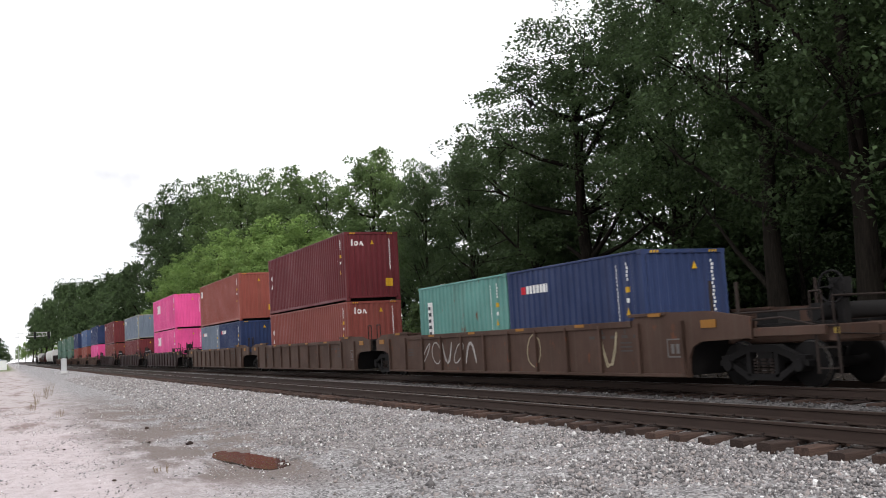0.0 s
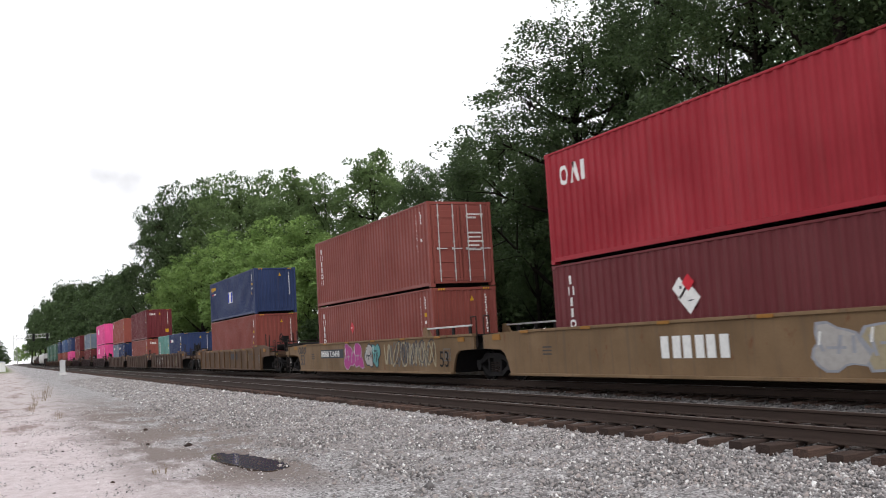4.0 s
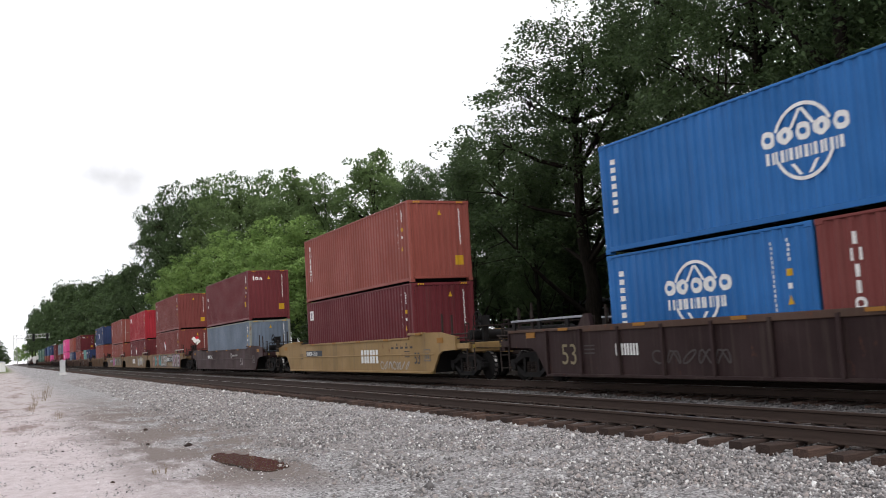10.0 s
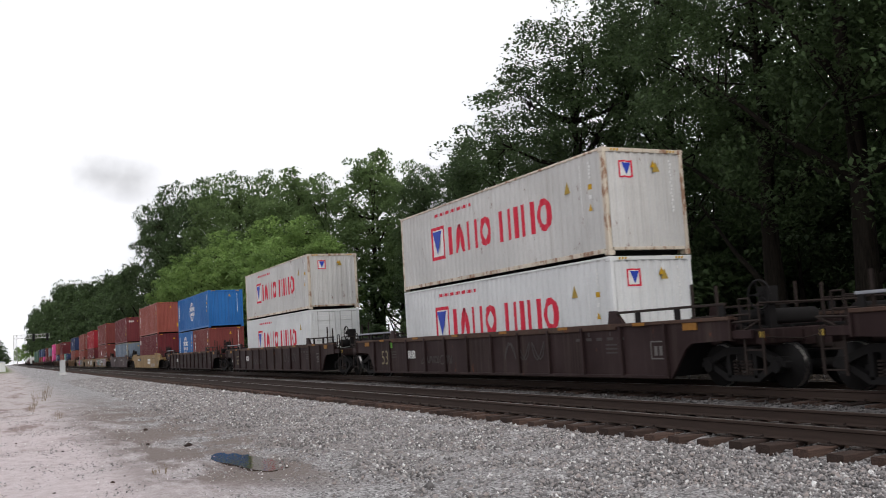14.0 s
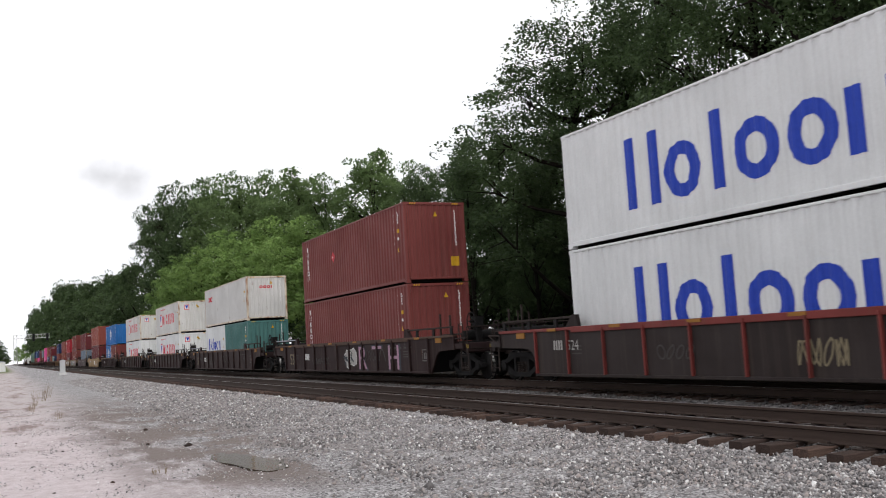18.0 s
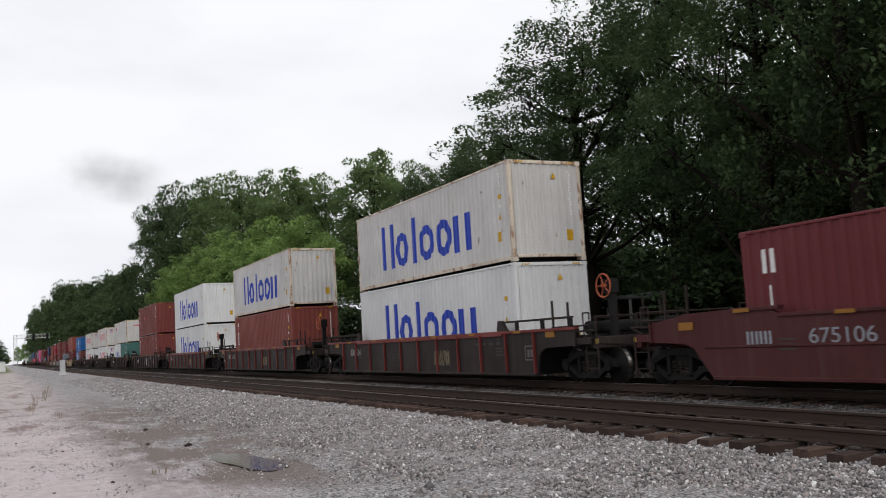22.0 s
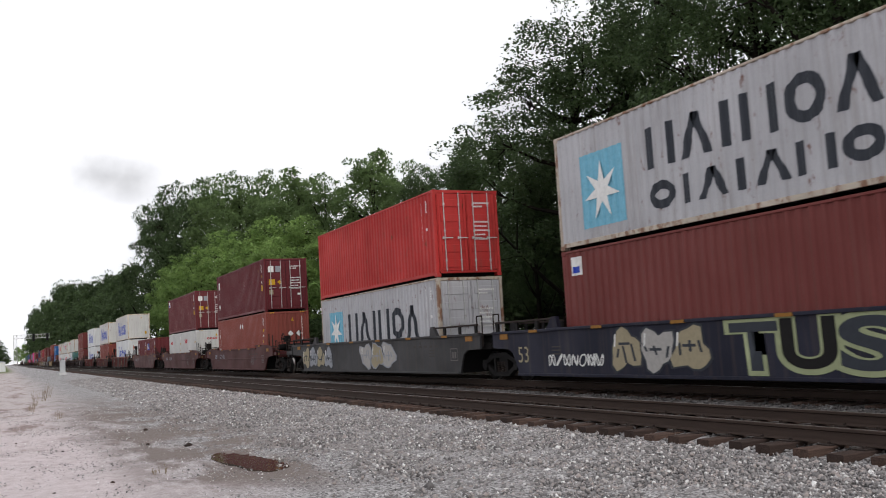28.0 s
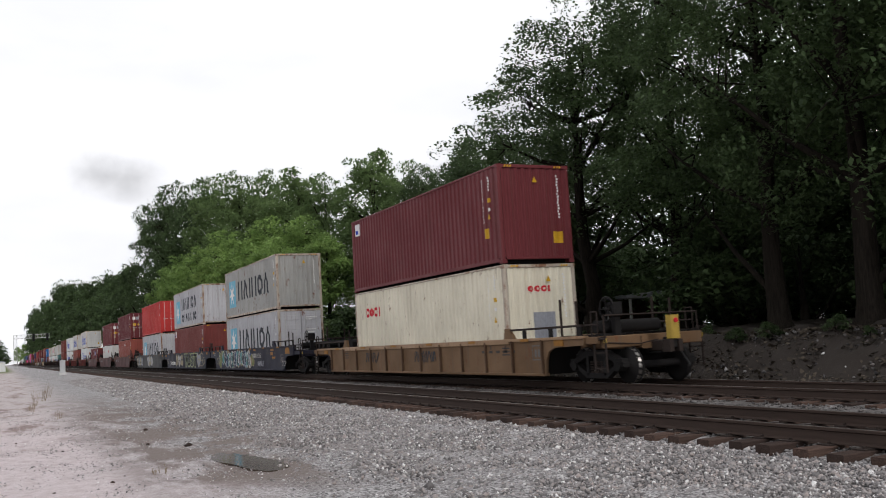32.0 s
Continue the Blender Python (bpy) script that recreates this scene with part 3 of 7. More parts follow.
def litter(rng, n, x0, x1, y0, y1):
    """Dead leaves and twigs on the bank."""
    x, y = rng.uniform(x0, x1, n), rng.uniform(y0, y1, n)
    c = np.stack([x, y, ground_height(x, y) + rng.uniform(0.01, 0.07, n)], -1)
    a, b, g = rng.uniform(0, 6.283, n), rng.normal(0, 0.45, n), rng.normal(0, 0.45, n)
    size = rng.uniform(0.03, 0.085, n)
    wide = size * np.where(rng.uniform(0, 1, n) < 0.25, 0.12, 0.7)
    t = np.stack([np.cos(a), np.sin(a), b], -1) * size[:, None]
    w = np.stack([-np.sin(a), np.cos(a), g], -1) * wide[:, None]
    V = np.stack([c - t, c - w, c + t, c + w], 1).reshape(-1, 3)
    tagged(new("leaf_litter", arrays("leaf_litter", V, np.arange(4 * n).reshape(n, 4), M["litter"])), "dull brown dead leaves and twigs on the earth bank", "leaf litter", kind="stuff")


litter(RNG, 14000, 16.7, 21.5, 7, 48)


# ---- trees ----
def tree_mesh(seed, h, r, base, clusters, per, leaf, lobes=7, spread=0.55, squash=0.9):
    """Trunk and crown of one kind of tree: limbs run out to lobes, leaves hang in clumps round the twigs."""
    rng = np.random.default_rng(seed)
    tr = Shape()
    pts = [Vector((0, 0, -0.6))]
    for k in range(1, 7):
        pts.append(Vector((rng.normal(0, 0.02) * h * 0.25, rng.normal(0, 0.02) * h * 0.25, h * 0.86 * k / 6)))
    rad = 0.017 * h + 0.06
    # one tapered stem with a flared, fluted foot
    rows = [(-0.6, 1.75), (0.0, 1.55), (0.3, 1.2), (0.8, 1.02)] + [(h * 0.86 * k / 6, 1 - k / 6.6) for k in range(1, 7)]
    vs, n = [], 12
    for z, q in rows:
        i = min(5, max(0, int(z / (h * 0.86) * 6)))
        c = pts[i].lerp(pts[i + 1], min(1, max(0, (z - pts[i].z) / (pts[i + 1].z - pts[i].z))))
        for k in range(n):
            a = 2 * math.pi * k / n
            u = rad * q * (1 + 0.10 * math.sin(3 * a + seed) + 0.05 * rng.normal())
            vs.append((c.x + u * math.cos(a), c.y + u * math.sin(a), z))
    tr.add(vs, [(i * n + k, i * n + (k + 1) % n, (i + 1) * n + (k + 1) % n, (i + 1) * n + k) for i in range(len(rows) - 1) for k in range(n)], True)
    cs, rs = [], []
    for k in range(lobes):
        a = 2.4 * k + rng.uniform(-0.5, 0.5)
        f = (k + 0.5) / lobes
        zc = base + (h - base) * (0.18 + 0.66 * f)
        rr = r * 0.72 * math.sqrt(max(0.06, 1 - 0.96 * f * f)) * rng.uniform(0.75, 1.05)
        cs.append((rr * math.cos(a), rr * math.sin(a), zc))
        rs.append(r * rng.uniform(0.30, 0.50))
    cs.append((0, 0, h - 0.42 * r))
    rs.append(0.42 * r)
    for (x, y, z), q in zip(cs, rs):
        zs = max(base * 0.7, z - 0.55 * math.hypot(x, y) - 0.8)
        k = min(5, int(zs / (h * 0.86) * 6))
        s = pts[k].lerp(pts[k + 1], 0.5)
        mid = s.lerp(Vector((x, y, z)), 0.5) + Vector((0, 0, -0.25))
        tr.tube(s, mid, rad * 0.40, rad * 0.24, 6)
        tr.tube(mid, (x, y, z), rad * 0.24, rad * 0.10, 6)
        for j in range(5):
            e = Vector((x, y, z)) + Vector(rng.normal(0, 0.34, 3)) * q
            tr.tube(mid.lerp(Vector((x, y, z)), 0.5 + 0.1 * j), e, rad * 0.10, rad * 0.03, 5)
    which = rng.integers(0, len(cs), clusters)
    d = rng.normal(0, 1, (clusters, 3))
    d /= np.linalg.norm(d, axis=1)[:, None]
    rad3 = rng.uniform(0.35, 1.08, clusters) ** 0.6
    C = np.array(cs)[which] + d * (np.array(rs)[which] * rad3)[:, None] * np.array([1, 1, squash])
    C[:, 2] = np.maximum(C[:, 2], base * 0.75 + rng.uniform(0, 1.0, clusters))
    n = clusters * per
    # each bough end is a dome of leaves, thick outside and hollow within
    out = rng.normal(0, 1, (n, 3)) + np.array([0, 0, 0.45])
    out /= np.linalg.norm(out, axis=1)[:, None]
    size = np.repeat(spread * rng.uniform(1.1, 2.0, clusters), per)
    c = np.repeat(C, per, 0) + out * (size * (1 - 0.55 * rng.uniform(0, 1, n) ** 2))[:, None] * np.array([1, 1, 0.62]) + rng.normal(0, 0.10 * spread, (n, 3))
    a, b, g = rng.uniform(0, 2 * np.pi, n), rng.normal(-0.25, 0.5, n), rng.normal(0, 0.5, n)
    s = leaf * rng.uniform(0.6, 1.35, n)
    t = np.stack([np.cos(a) * np.cos(b), np.sin(a) * np.cos(b), np.sin(b)], -1)
    w = np.stack([-np.sin(a), np.cos(a), g], -1)
    w /= np.linalg.norm(w, axis=1)[:, None]
    up = np.cross(t, w)
    lobe = np.repeat(d, per, 0)
    lean = out * 0.7 + lobe * 0.5 + np.array([0, 0, 0.2])
    lean /= np.linalg.norm(lean, axis=1)[:, None]
    turn = np.where((up * lean).sum(1) < 0, -1.0, 1.0)[:, None]
    w, up = w * turn, up * turn
    V = np.stack([c - t * s[:, None] * 0.5, c - w * (s * 0.33)[:, None] + up * (s * 0.10)[:, None], c + t * s[:, None] * 0.5, c + w * (s * 0.33)[:, None] + up * (s * 0.10)[:, None]], 1).reshape(-1, 3)
    F = np.arange(4 * n).reshape(n, 4)
    crown = arrays("crown", V, F, None, True)
    soft = lean * 0.7 + up * 0.3
    soft /= np.linalg.norm(soft, axis=1)[:, None]
    crown.normals_split_custom_set_from_vertices(np.repeat(soft, 4, 0).tolist())
    trunk = tr.mesh("trunk")
    trunk.materials.append(None)
    return trunk, crown


KINDS = {
    "broad": tree_mesh(1, 20, 6.4, 3.0, 230, 70, 0.325, 13, 0.62),
    "dense": tree_mesh(2, 20, 6.0, 1.2, 270, 66, 0.355, 14, 0.66),
    "airy": tree_mesh(3, 18, 5.8, 2.4, 280, 76, 0.25, 15, 0.46),
    "spire": tree_mesh(4, 15, 3.6, 3.0, 150, 62, 0.27, 8, 0.46, 1.1),
    "round": tree_mesh(5, 12, 4.3, 1.0, 210, 84, 0.27, 10, 0.46),
    "far_broad": tree_mesh(6, 22, 6.5, 2.0, 230, 30, 0.68, 13, 0.80),
    "broad_fine": tree_mesh(11, 20, 6.6, 1.6, 310, 156, 0.172, 18, 0.66),
    "dense_fine": tree_mesh(12, 20, 6.0, 1.0, 330, 156, 0.170, 17, 0.66),
    "airy_fine": tree_mesh(13, 18, 5.8, 2.0, 350, 128, 0.172, 20, 0.48),
    "thicket": tree_mesh(8, 3.4, 2.1, 0.1, 66, 38, 0.20, 6, 0.36, 0.75),
    "bush": tree_mesh(7, 3.4, 2.1, 0.1, 66, 42, 0.24, 6, 0.36, 0.75),
}
SIZE = {"broad": 20, "dense": 20, "airy": 18, "spire": 15, "round": 12, "far_broad": 22, "bush": 3.4, "thicket": 3.4, "broad_fine": 20, "dense_fine": 20, "airy_fine": 18}


def tree(kind, x, y, h, leaf, label, turn, wide=1.0, name="tree", category="tree", z=None):
    trunk, crown = KINDS[kind]
    if name == "tree" and z is None:
        h += 0.75 + 0.45 * min(1, max(0, (x - 20) / 8))
    s = h / SIZE[kind]
    ob = thing(name, label, category, group="trees along the railway" if name == "tree" else "undergrowth on the bank")
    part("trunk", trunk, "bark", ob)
    part("crown", crown, leaf, ob)
    g = float(ground_height(np.array(x), np.array(y))) if z is None else z
    ob.location, ob.rotation_euler, ob.scale = (x, y, g - 0.05), (0, 0, turn), (s * wide, s * wide, s)


def build_trees():
    rng = random.Random(21)
    dark = "tall dark green broadleaf tree on the bank behind the train"
    for kind, x, y, h, leaf, wide in (
        ("airy_fine", 25.3, 36.2, 15.3, "leaf_dark", 1.29), ("airy_fine", 28.7, 33.3, 19.0, "leaf_dark", 0.86), ("dense_fine", 28.5, 43, 11.5, "leaf_dark", 0.8), ("dense_fine", 25.2, 40.5, 8.8, "leaf_dark", 0.7), ("broad_fine", 23.4, 22.4, 18, "leaf_dark", 0.9),
        ("broad_fine", 30.5, 21.0, 24, "leaf_dark", 0.8), ("broad_fine", 22.3, 18.0, 19, "leaf_dark", 0.9), ("broad_fine", 27.5, 15.0, 23, "leaf_dark", 1.0),
        ("dense_fine", 24.5, 8.0, 21, "leaf_dark", 0.95), ("broad", 25.0, -2, 20, "leaf_dark", 1.0), ("far_broad", 34.5, 32, 13, "leaf_dark", 1.0),
        ("dense", 34.5, 53, 13.0, "leaf_dark", 0.85), ("broad", 33, 14, 17, "leaf_dark", 1.0), ("far_broad", 38, 24, 13, "leaf_dark", 1.1),
        ("far_broad", 40, 40, 13, "leaf_dark", 1.0), ("far_broad", 41, 33, 16, "leaf_dark", 1.1), ("far_broad", 42, 50, 13, "leaf_dark", 1.1), ("far_broad", 44, 18, 17, "leaf_dark", 1.2), ("far_broad", 46, 42, 14, "leaf_dark", 1.2),
        ("dense_fine", 24.0, 45.5, 10.3, "leaf_dark", 0.75), ("dense", 28.5, 49.5, 13.4, "leaf_dark", 0.8), ("dense_fine", 23.8, 51.0, 10.6, "leaf_dark", 0.75), ("dense", 30, 57, 13.6, "leaf_dark", 0.8),
        ("broad", 26, 57.0, 12.0, "leaf_mid", 0.7), ("spire", 24.8, 62.5, 13.8, "leaf_mid", 1.0), ("round", 26.5, 60.5, 7.5, "leaf_mid", 1.0), ("broad", 27.5, 68, 15.0, "leaf_mid", 0.75),
        ("broad", 25.5, 75, 14.6, "leaf_mid", 0.7), ("spire", 25, 81, 16.0, "leaf_mid", 1.1), ("broad", 26, 88, 16.6, "leaf_mid", 0.8),
        ("dense", 26, 97, 19.2, "leaf_mid", 0.8), ("dense", 25.5, 107, 21.0, "leaf_mid", 0.8), ("dense", 25, 117, 22.8, "leaf_mid", 0.8),
        ("broad", 24.5, 128, 24.0, "leaf_dark", 0.75), ("dense", 23, 139, 26.0, "leaf_dark", 0.7), ("airy", 22.3, 151, 26.0, "leaf_dark", 0.62),
    ):
        tree(kind, x, y, h, leaf, dark if leaf == "leaf_dark" else "green broadleaf tree in full leaf on the bank", rng.uniform(0, 6.28), wide)
    for kind, x, y, h, wide in (("round", 21.0, 62, 7.6, 1.0), ("broad", 21.2, 67.5, 10.0, 1.15), ("round", 20.4, 74, 8.6, 1.0), ("dense", 21.2, 79, 11.6, 1.15), ("round", 20.2, 87, 9.6, 1.0), ("broad", 21.2, 94, 12.4, 1.1), ("dense", 20.4, 105, 12.0, 1.0), ("round", 20.2, 114, 10.6, 1.0), ("broad", 20.8, 122, 13.0, 1.0), ("round", 20.8, 133, 11.4, 0.9)):
        tree(kind, x, y, h, "leaf_light", "bright yellow-green rounded tree standing close to the track", rng.uniform(0, 6.28), wide)
    for x, y, h in ((20.8, 170, 17), (21, 186, 16.5), (20.5, 203, 18), (20.6, 222, 18.5), (20.2, 243, 20), (20, 267, 20.5), (20, 293, 23.5), (19.8, 325, 26), (19.5, 360, 29), (19.5, 400, 31), (19.2, 450, 28), (19, 505, 33), (18.6, 570, 32), (18.6, 650, 37), (18.8, 740, 38), (28, 175, 21), (28, 260, 22), (27, 340, 24), (26, 430, 27)):
        tree("far_broad", x, y, h, "leaf_dark", "distant dark green tree of the wood along the line", rng.uniform(0, 6.28), min(1.0, 24 / h) * 0.8)
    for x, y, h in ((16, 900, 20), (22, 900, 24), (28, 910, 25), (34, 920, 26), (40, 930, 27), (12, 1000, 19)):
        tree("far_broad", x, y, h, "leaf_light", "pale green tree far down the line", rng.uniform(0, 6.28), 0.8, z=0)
    for x, y, h in ((-2.0, 262, 8.6), (-6.5, 275, 9.0), (-1.2, 320, 7.0)):
        tree("far_broad", x, y, h, "leaf_dark", "small dark tree at the far edge of the lot", rng.uniform(0, 6.28), 1.35, z=0)
    k = 0
    y = 6.0
    while y < 150:
        x = rng.uniform(18.2, 22.0) if y < 46 else rng.uniform(19.4, 22.0)
        tree("bush", x, y, rng.uniform(0.2, 0.55) if y < 46 else rng.uniform(1.4, 3.4), ("leaf_dark", "leaf_dark", "leaf_mid" if y > 45 else "leaf_dark")[k % 3], "low dark green shrub on the earth bank", rng.uniform(0, 6.28), rng.uniform(0.8, 1.2), "bush", "bush")
        y += rng.uniform(1.2, 2.6) if y < 60 else rng.uniform(3, 5)
        k += 1
    for k in range(26):
        q = k / 25
        tree("thicket", 42 + 8 * q + rng.uniform(-1, 1), 62 - 50 * q + rng.uniform(-1, 1), rng.uniform(4.5, 7), "leaf_dark", "tall dark thicket shrub in the shade of the wood", rng.uniform(0, 6.28), 1.2, "bush", "bush")
    for x, y in ((38, 40), (36.5, 36.5), (40.5, 41), (43, 46), (34, 31), (44, 52), (40, 36)):
        tree("thicket", x, y, 3.6, "leaf_dark", "tall dark thicket shrub in the shade of the wood", x, 1.3, "bush", "bush")
    for k in range(22):
        q = k / 21
        tree("thicket", 58 + 4 * q + rng.uniform(-2, 2), 84 - 82 * q + rng.uniform(-1, 1), rng.uniform(6.5, 9), "leaf_dark", "tall dark thicket shrub in the shade of the wood", rng.uniform(0, 6.28), 1.4, "bush", "bush")
    for k in range(15):
        tree("thicket", 32.5 + rng.uniform(-1, 1), 8 + 1.75 * k, rng.uniform(2.4, 3.4), "leaf_dark", "low dark thicket shrub in the shade of the wood", rng.uniform(0, 6.28), 1.3, "bush", "bush")
    for k in range(60):
        x, y = rng.uniform(25, 46), rng.uniform(6, 64)
        if abs(x - 0.81 * y) < 3.0 and y < 46 or (x < 28 and y < 40):
            continue
        tree("thicket", x, y, rng.uniform(3.2, 6.5), "leaf_dark", "tall dark thicket shrub in the shade of the wood", rng.uniform(0, 6.28), 1.1, "bush", "bush")


build_trees()

# ---- lettering and marks on flat sides ----
class Face:
    """A flat or corrugated face that carries marks: maps (along, up, out) to a place. folds: its corrugation, (along, inward)."""

    def __init__(self, place, folds=()):
        self.place, self.folds = place, folds

    def __call__(self, a, b, d):
        return self.place(a, b, d)


def side_at(x, y0, folds=()):
    """A side that faces the lot: a runs backwards along the train, b up, d out."""
    return Face(lambda a, b, d: (x - d, y0 - a, b), folds)


def rear_at(y, x0, folds=()):
    """An end that faces back along the train: a runs across to the far side."""
    return Face(lambda a, b, d: (x0 + a, y - d, b), folds)


def plate(sh, at, pts, d0=0.0, d1=0.004):
    n = len(pts)
    vs = [at(a, b, d0) for a, b in pts] + [at(a, b, d1) for a, b in pts]
    return sh.add(vs, [tuple(range(n)), tuple(range(2 * n - 1, n - 1, -1))] + [(i, n + i, n + (i + 1) % n, (i + 1) % n) for i in range(n)])


def rect(sh, at, a, b, w, h, d0=0.0, d1=0.004, lean=0.0):
    if at.folds and not lean:
        # paint that lies in the folds of the steel
        cuts = [(q, -t) for q, t in at.folds if a < q < a + w]
        ends = [(q, float(-np.interp(q, [f[0] for f in at.folds], [f[1] for f in at.folds]))) for q in (a, a + w)]
        row = [ends[0], *cuts, ends[1]]
        n = len(row)
        return sh.add([at(q, z, d1 + t) for z in (b, b + h) for q, t in row], [(i, i + 1, n + i + 1, n + i) for i in range(n - 1)])
    return plate(sh, at, [(a, b), (a + w, b), (a + w + lean, b + h), (a + lean, b + h)], d0, d1)


def drape(sh, at, pts, d=0.004):
    """A convex patch of paint that follows the folds of the steel."""
    if not at.folds:
        return plate(sh, at, pts, 0, d)
    qs, ts = [f[0] for f in at.folds], [-f[1] for f in at.folds]
    lo, hi = min(p[0] for p in pts), max(p[0] for p in pts)
    cuts = [lo] + [q for q in qs if lo < q < hi] + [hi]
    for c0, c1 in zip(cuts, cuts[1:]):
        poly = pts
        for keep, edge in ((1, c0), (-1, c1)):
            out = []
            for (a, b), (c, e) in zip(poly, poly[1:] + poly[:1]):
                if keep * (a - edge) >= 0:
                    out.append((a, b))
                if (a - edge) * (c - edge) < 0:
                    f = (edge - a) / (c - a)
                    out.append((edge, b + f * (e - b)))
            poly = out
            if not poly:
                break
        if len(poly) > 2:
            sh.add([at(a, b, d + float(np.interp(a, qs, ts))) for a, b in poly], [tuple(range(len(poly)))])
    return sh


def shape_mark(sh, at, kind, a, b, w, h, s, d=0.004):
    """One plain shape of a device: I a bar, H two bars, O a ring, V two leaning bars."""
    if kind == "O":
        n = 18
        for k in range(n):
            t0, t1 = 2 * math.pi * k / n, 2 * math.pi * (k + 1) / n
            drape(sh, at, [(a + w / 2 + (w / 2 - q) * math.cos(t), b + h / 2 + (h / 2 - q * 0.9) * math.sin(t)) for q, t in ((0, t0), (0, t1), (s, t1), (s, t0))], d)
    elif kind == "V":
        for x0, x1 in ((a, a + w / 2 - s / 2), (a + w - s, a + w / 2 - s / 2)):
            drape(sh, at, [(x0, b), (x0 + s, b), (x1 + s, b + h), (x1, b + h)], d)
    else:
        for q in ((a + (w - s) / 2,) if kind == "I" else (a, a + w - s)):
            rect(sh, at, q, b, s, h, 0, d)
    return sh


def word(root, at, a0, a1, b, h, shapes, material, tall=(1.0,), label="", d=0.004, stroke=0.28):
    """A company word as plain shapes, each a part of its own."""
    wide = [0.5 if c == "I" else 1.0 for c in shapes]
    u = (a1 - a0) / (sum(wide) + 0.16 * (len(shapes) - 1))
    x = a0
    for k, c in enumerate(shapes):
        w = u * wide[k]
        part("letter_block", shape_mark(Shape(), at, c, x, b, w, h * tall[k % len(tall)], min(w, u * stroke), d), material, root, label)
        x += w + 0.16 * u


def upright_word(root, at, a, w, top, h, step, shapes, material, label=""):
    """A company word set as a column."""
    for k, c in enumerate(shapes):
        part("letter_block", shape_mark(Shape(), at, c, a, top - h - k * step, w, h, w * 0.28), material, root, label)


def blocks(root, at, a, b, n, w, h, gap, material, label="", d=0.004, stroke=0.3):
    """A small word: one part for each character, two plain bars."""
    for k in range(n):
        part("letter_block", shape_mark(Shape(), at, "H", a + k * w * (1 + gap), b, w, h, w * (stroke + 0.06), d), material, root, label)


def dashes(sh, at, a, b, n, w, h, step):
    for k in range(n):
        rect(sh, at, a + (0.01 if k % 3 else -0.005), b - k * step, w * (1.0 if k % 2 else 0.8), h)
    return sh


def dashes_across(sh, at, a, b, n, w, h):
    """A short row of code bars that reads across."""
    for k in range(n):
        rect(sh, at, a + k * w * 1.5, b, w, h)
    return sh


def triangle(sh, at, a, b, s):
    return plate(sh, at, [(a, b), (a + s, b), (a + s * 0.5, b + s * 1.15)])


def diamond(sh, at, a, b, s, d0=0.0, d1=0.004):
    return plate(sh, at, [(a - s, b), (a, b - s), (a + s, b), (a, b + s)], d0, d1)


def star(sh, at, a, b, r, d0, d1, n=7):
    pts = []
    for k in range(2 * n):
        t = math.pi / 2 + math.pi * k / n
        q = r if k % 2 == 0 else r * 0.36
        pts.append((a + q * math.cos(t), b + q * math.sin(t)))
    return plate(sh, at, pts, d0, d1)


def ring(sh, at, a, b, r0, r1, n=28, wide=1.0):
    for k in range(n):
        t0, t1 = 2 * math.pi * k / n, 2 * math.pi * (k + 1) / n
        plate(sh, at, [(a + wide * r * math.cos(t), b + r * math.sin(t)) for r, t in ((r0, t0), (r1, t0), (r1, t1), (r0, t1))])
    return sh


def text(body, at, a, b, h, material, parent, d=0.006, squeeze=1.0, name="lettering"):
    cu = bpy.data.curves.new("lettering", "FONT")
    cu.body, cu.size = body, h / 0.70
    ob = new("lettering", cu)
    bpy.context.view_layer.update()
    me = bpy.data.meshes.new_from_object(ob.evaluated_get(bpy.context.evaluated_depsgraph_get()))
    bpy.data.objects.remove(ob)
    for v in me.vertices:
        v.co = at(a + v.co.x * squeeze, b + v.co.y, d)
    me.materials.clear()
    return part(name, me, material, parent)


# ---- shipping containers ----
CW, POST = 2.438, 0.13


def waves(length, pitch, depth):
    """Trapezoid corrugation: pairs of (along, inward)."""
    n = max(1, round(length / pitch))
    p = length / n
    out = []
    for k in range(n):
        o = k * p
        out += [(o, 0), (o + 0.27 * p, 0), (o + 0.45 * p, depth), (o + 0.82 * p, depth)]
    return out + [(length, 0)]


def side_folds(length):
    return [(a + POST, d) for a, d in waves(length - 2 * POST, 0.277, 0.036)]


def end_folds():
    return [(a - CW / 2 + POST, d) for a, d in waves(CW - 2 * POST, 0.25, 0.045)]


def panel(length, z0, z1, pitch, depth, at):
    sh, w = Shape(), waves(length, pitch, depth)
    vs = [at(a, z, -d) for z in (z0, z1) for a, d in w]
    n = len(w)
    return sh.add(vs, [(i, i + 1, n + i + 1, n + i) for i in range(n - 1)])


def door_leaf(w, h):
    """One cargo door: a ribbed leaf with a raised frame."""
    sh = Shape().box(0, w, -0.03, 0.03, 0, h)
    for a in (0.03, w - 0.11):
        sh.box(a, a + 0.08, -0.055, -0.03, 0.04, h - 0.04)
    for k in range(5):
        z = 0.10 + k * (h - 0.25) / 4.6
        sh.box(0.13, w - 0.13, -0.052, -0.03, z, z + 0.26, 0.012)
    return sh


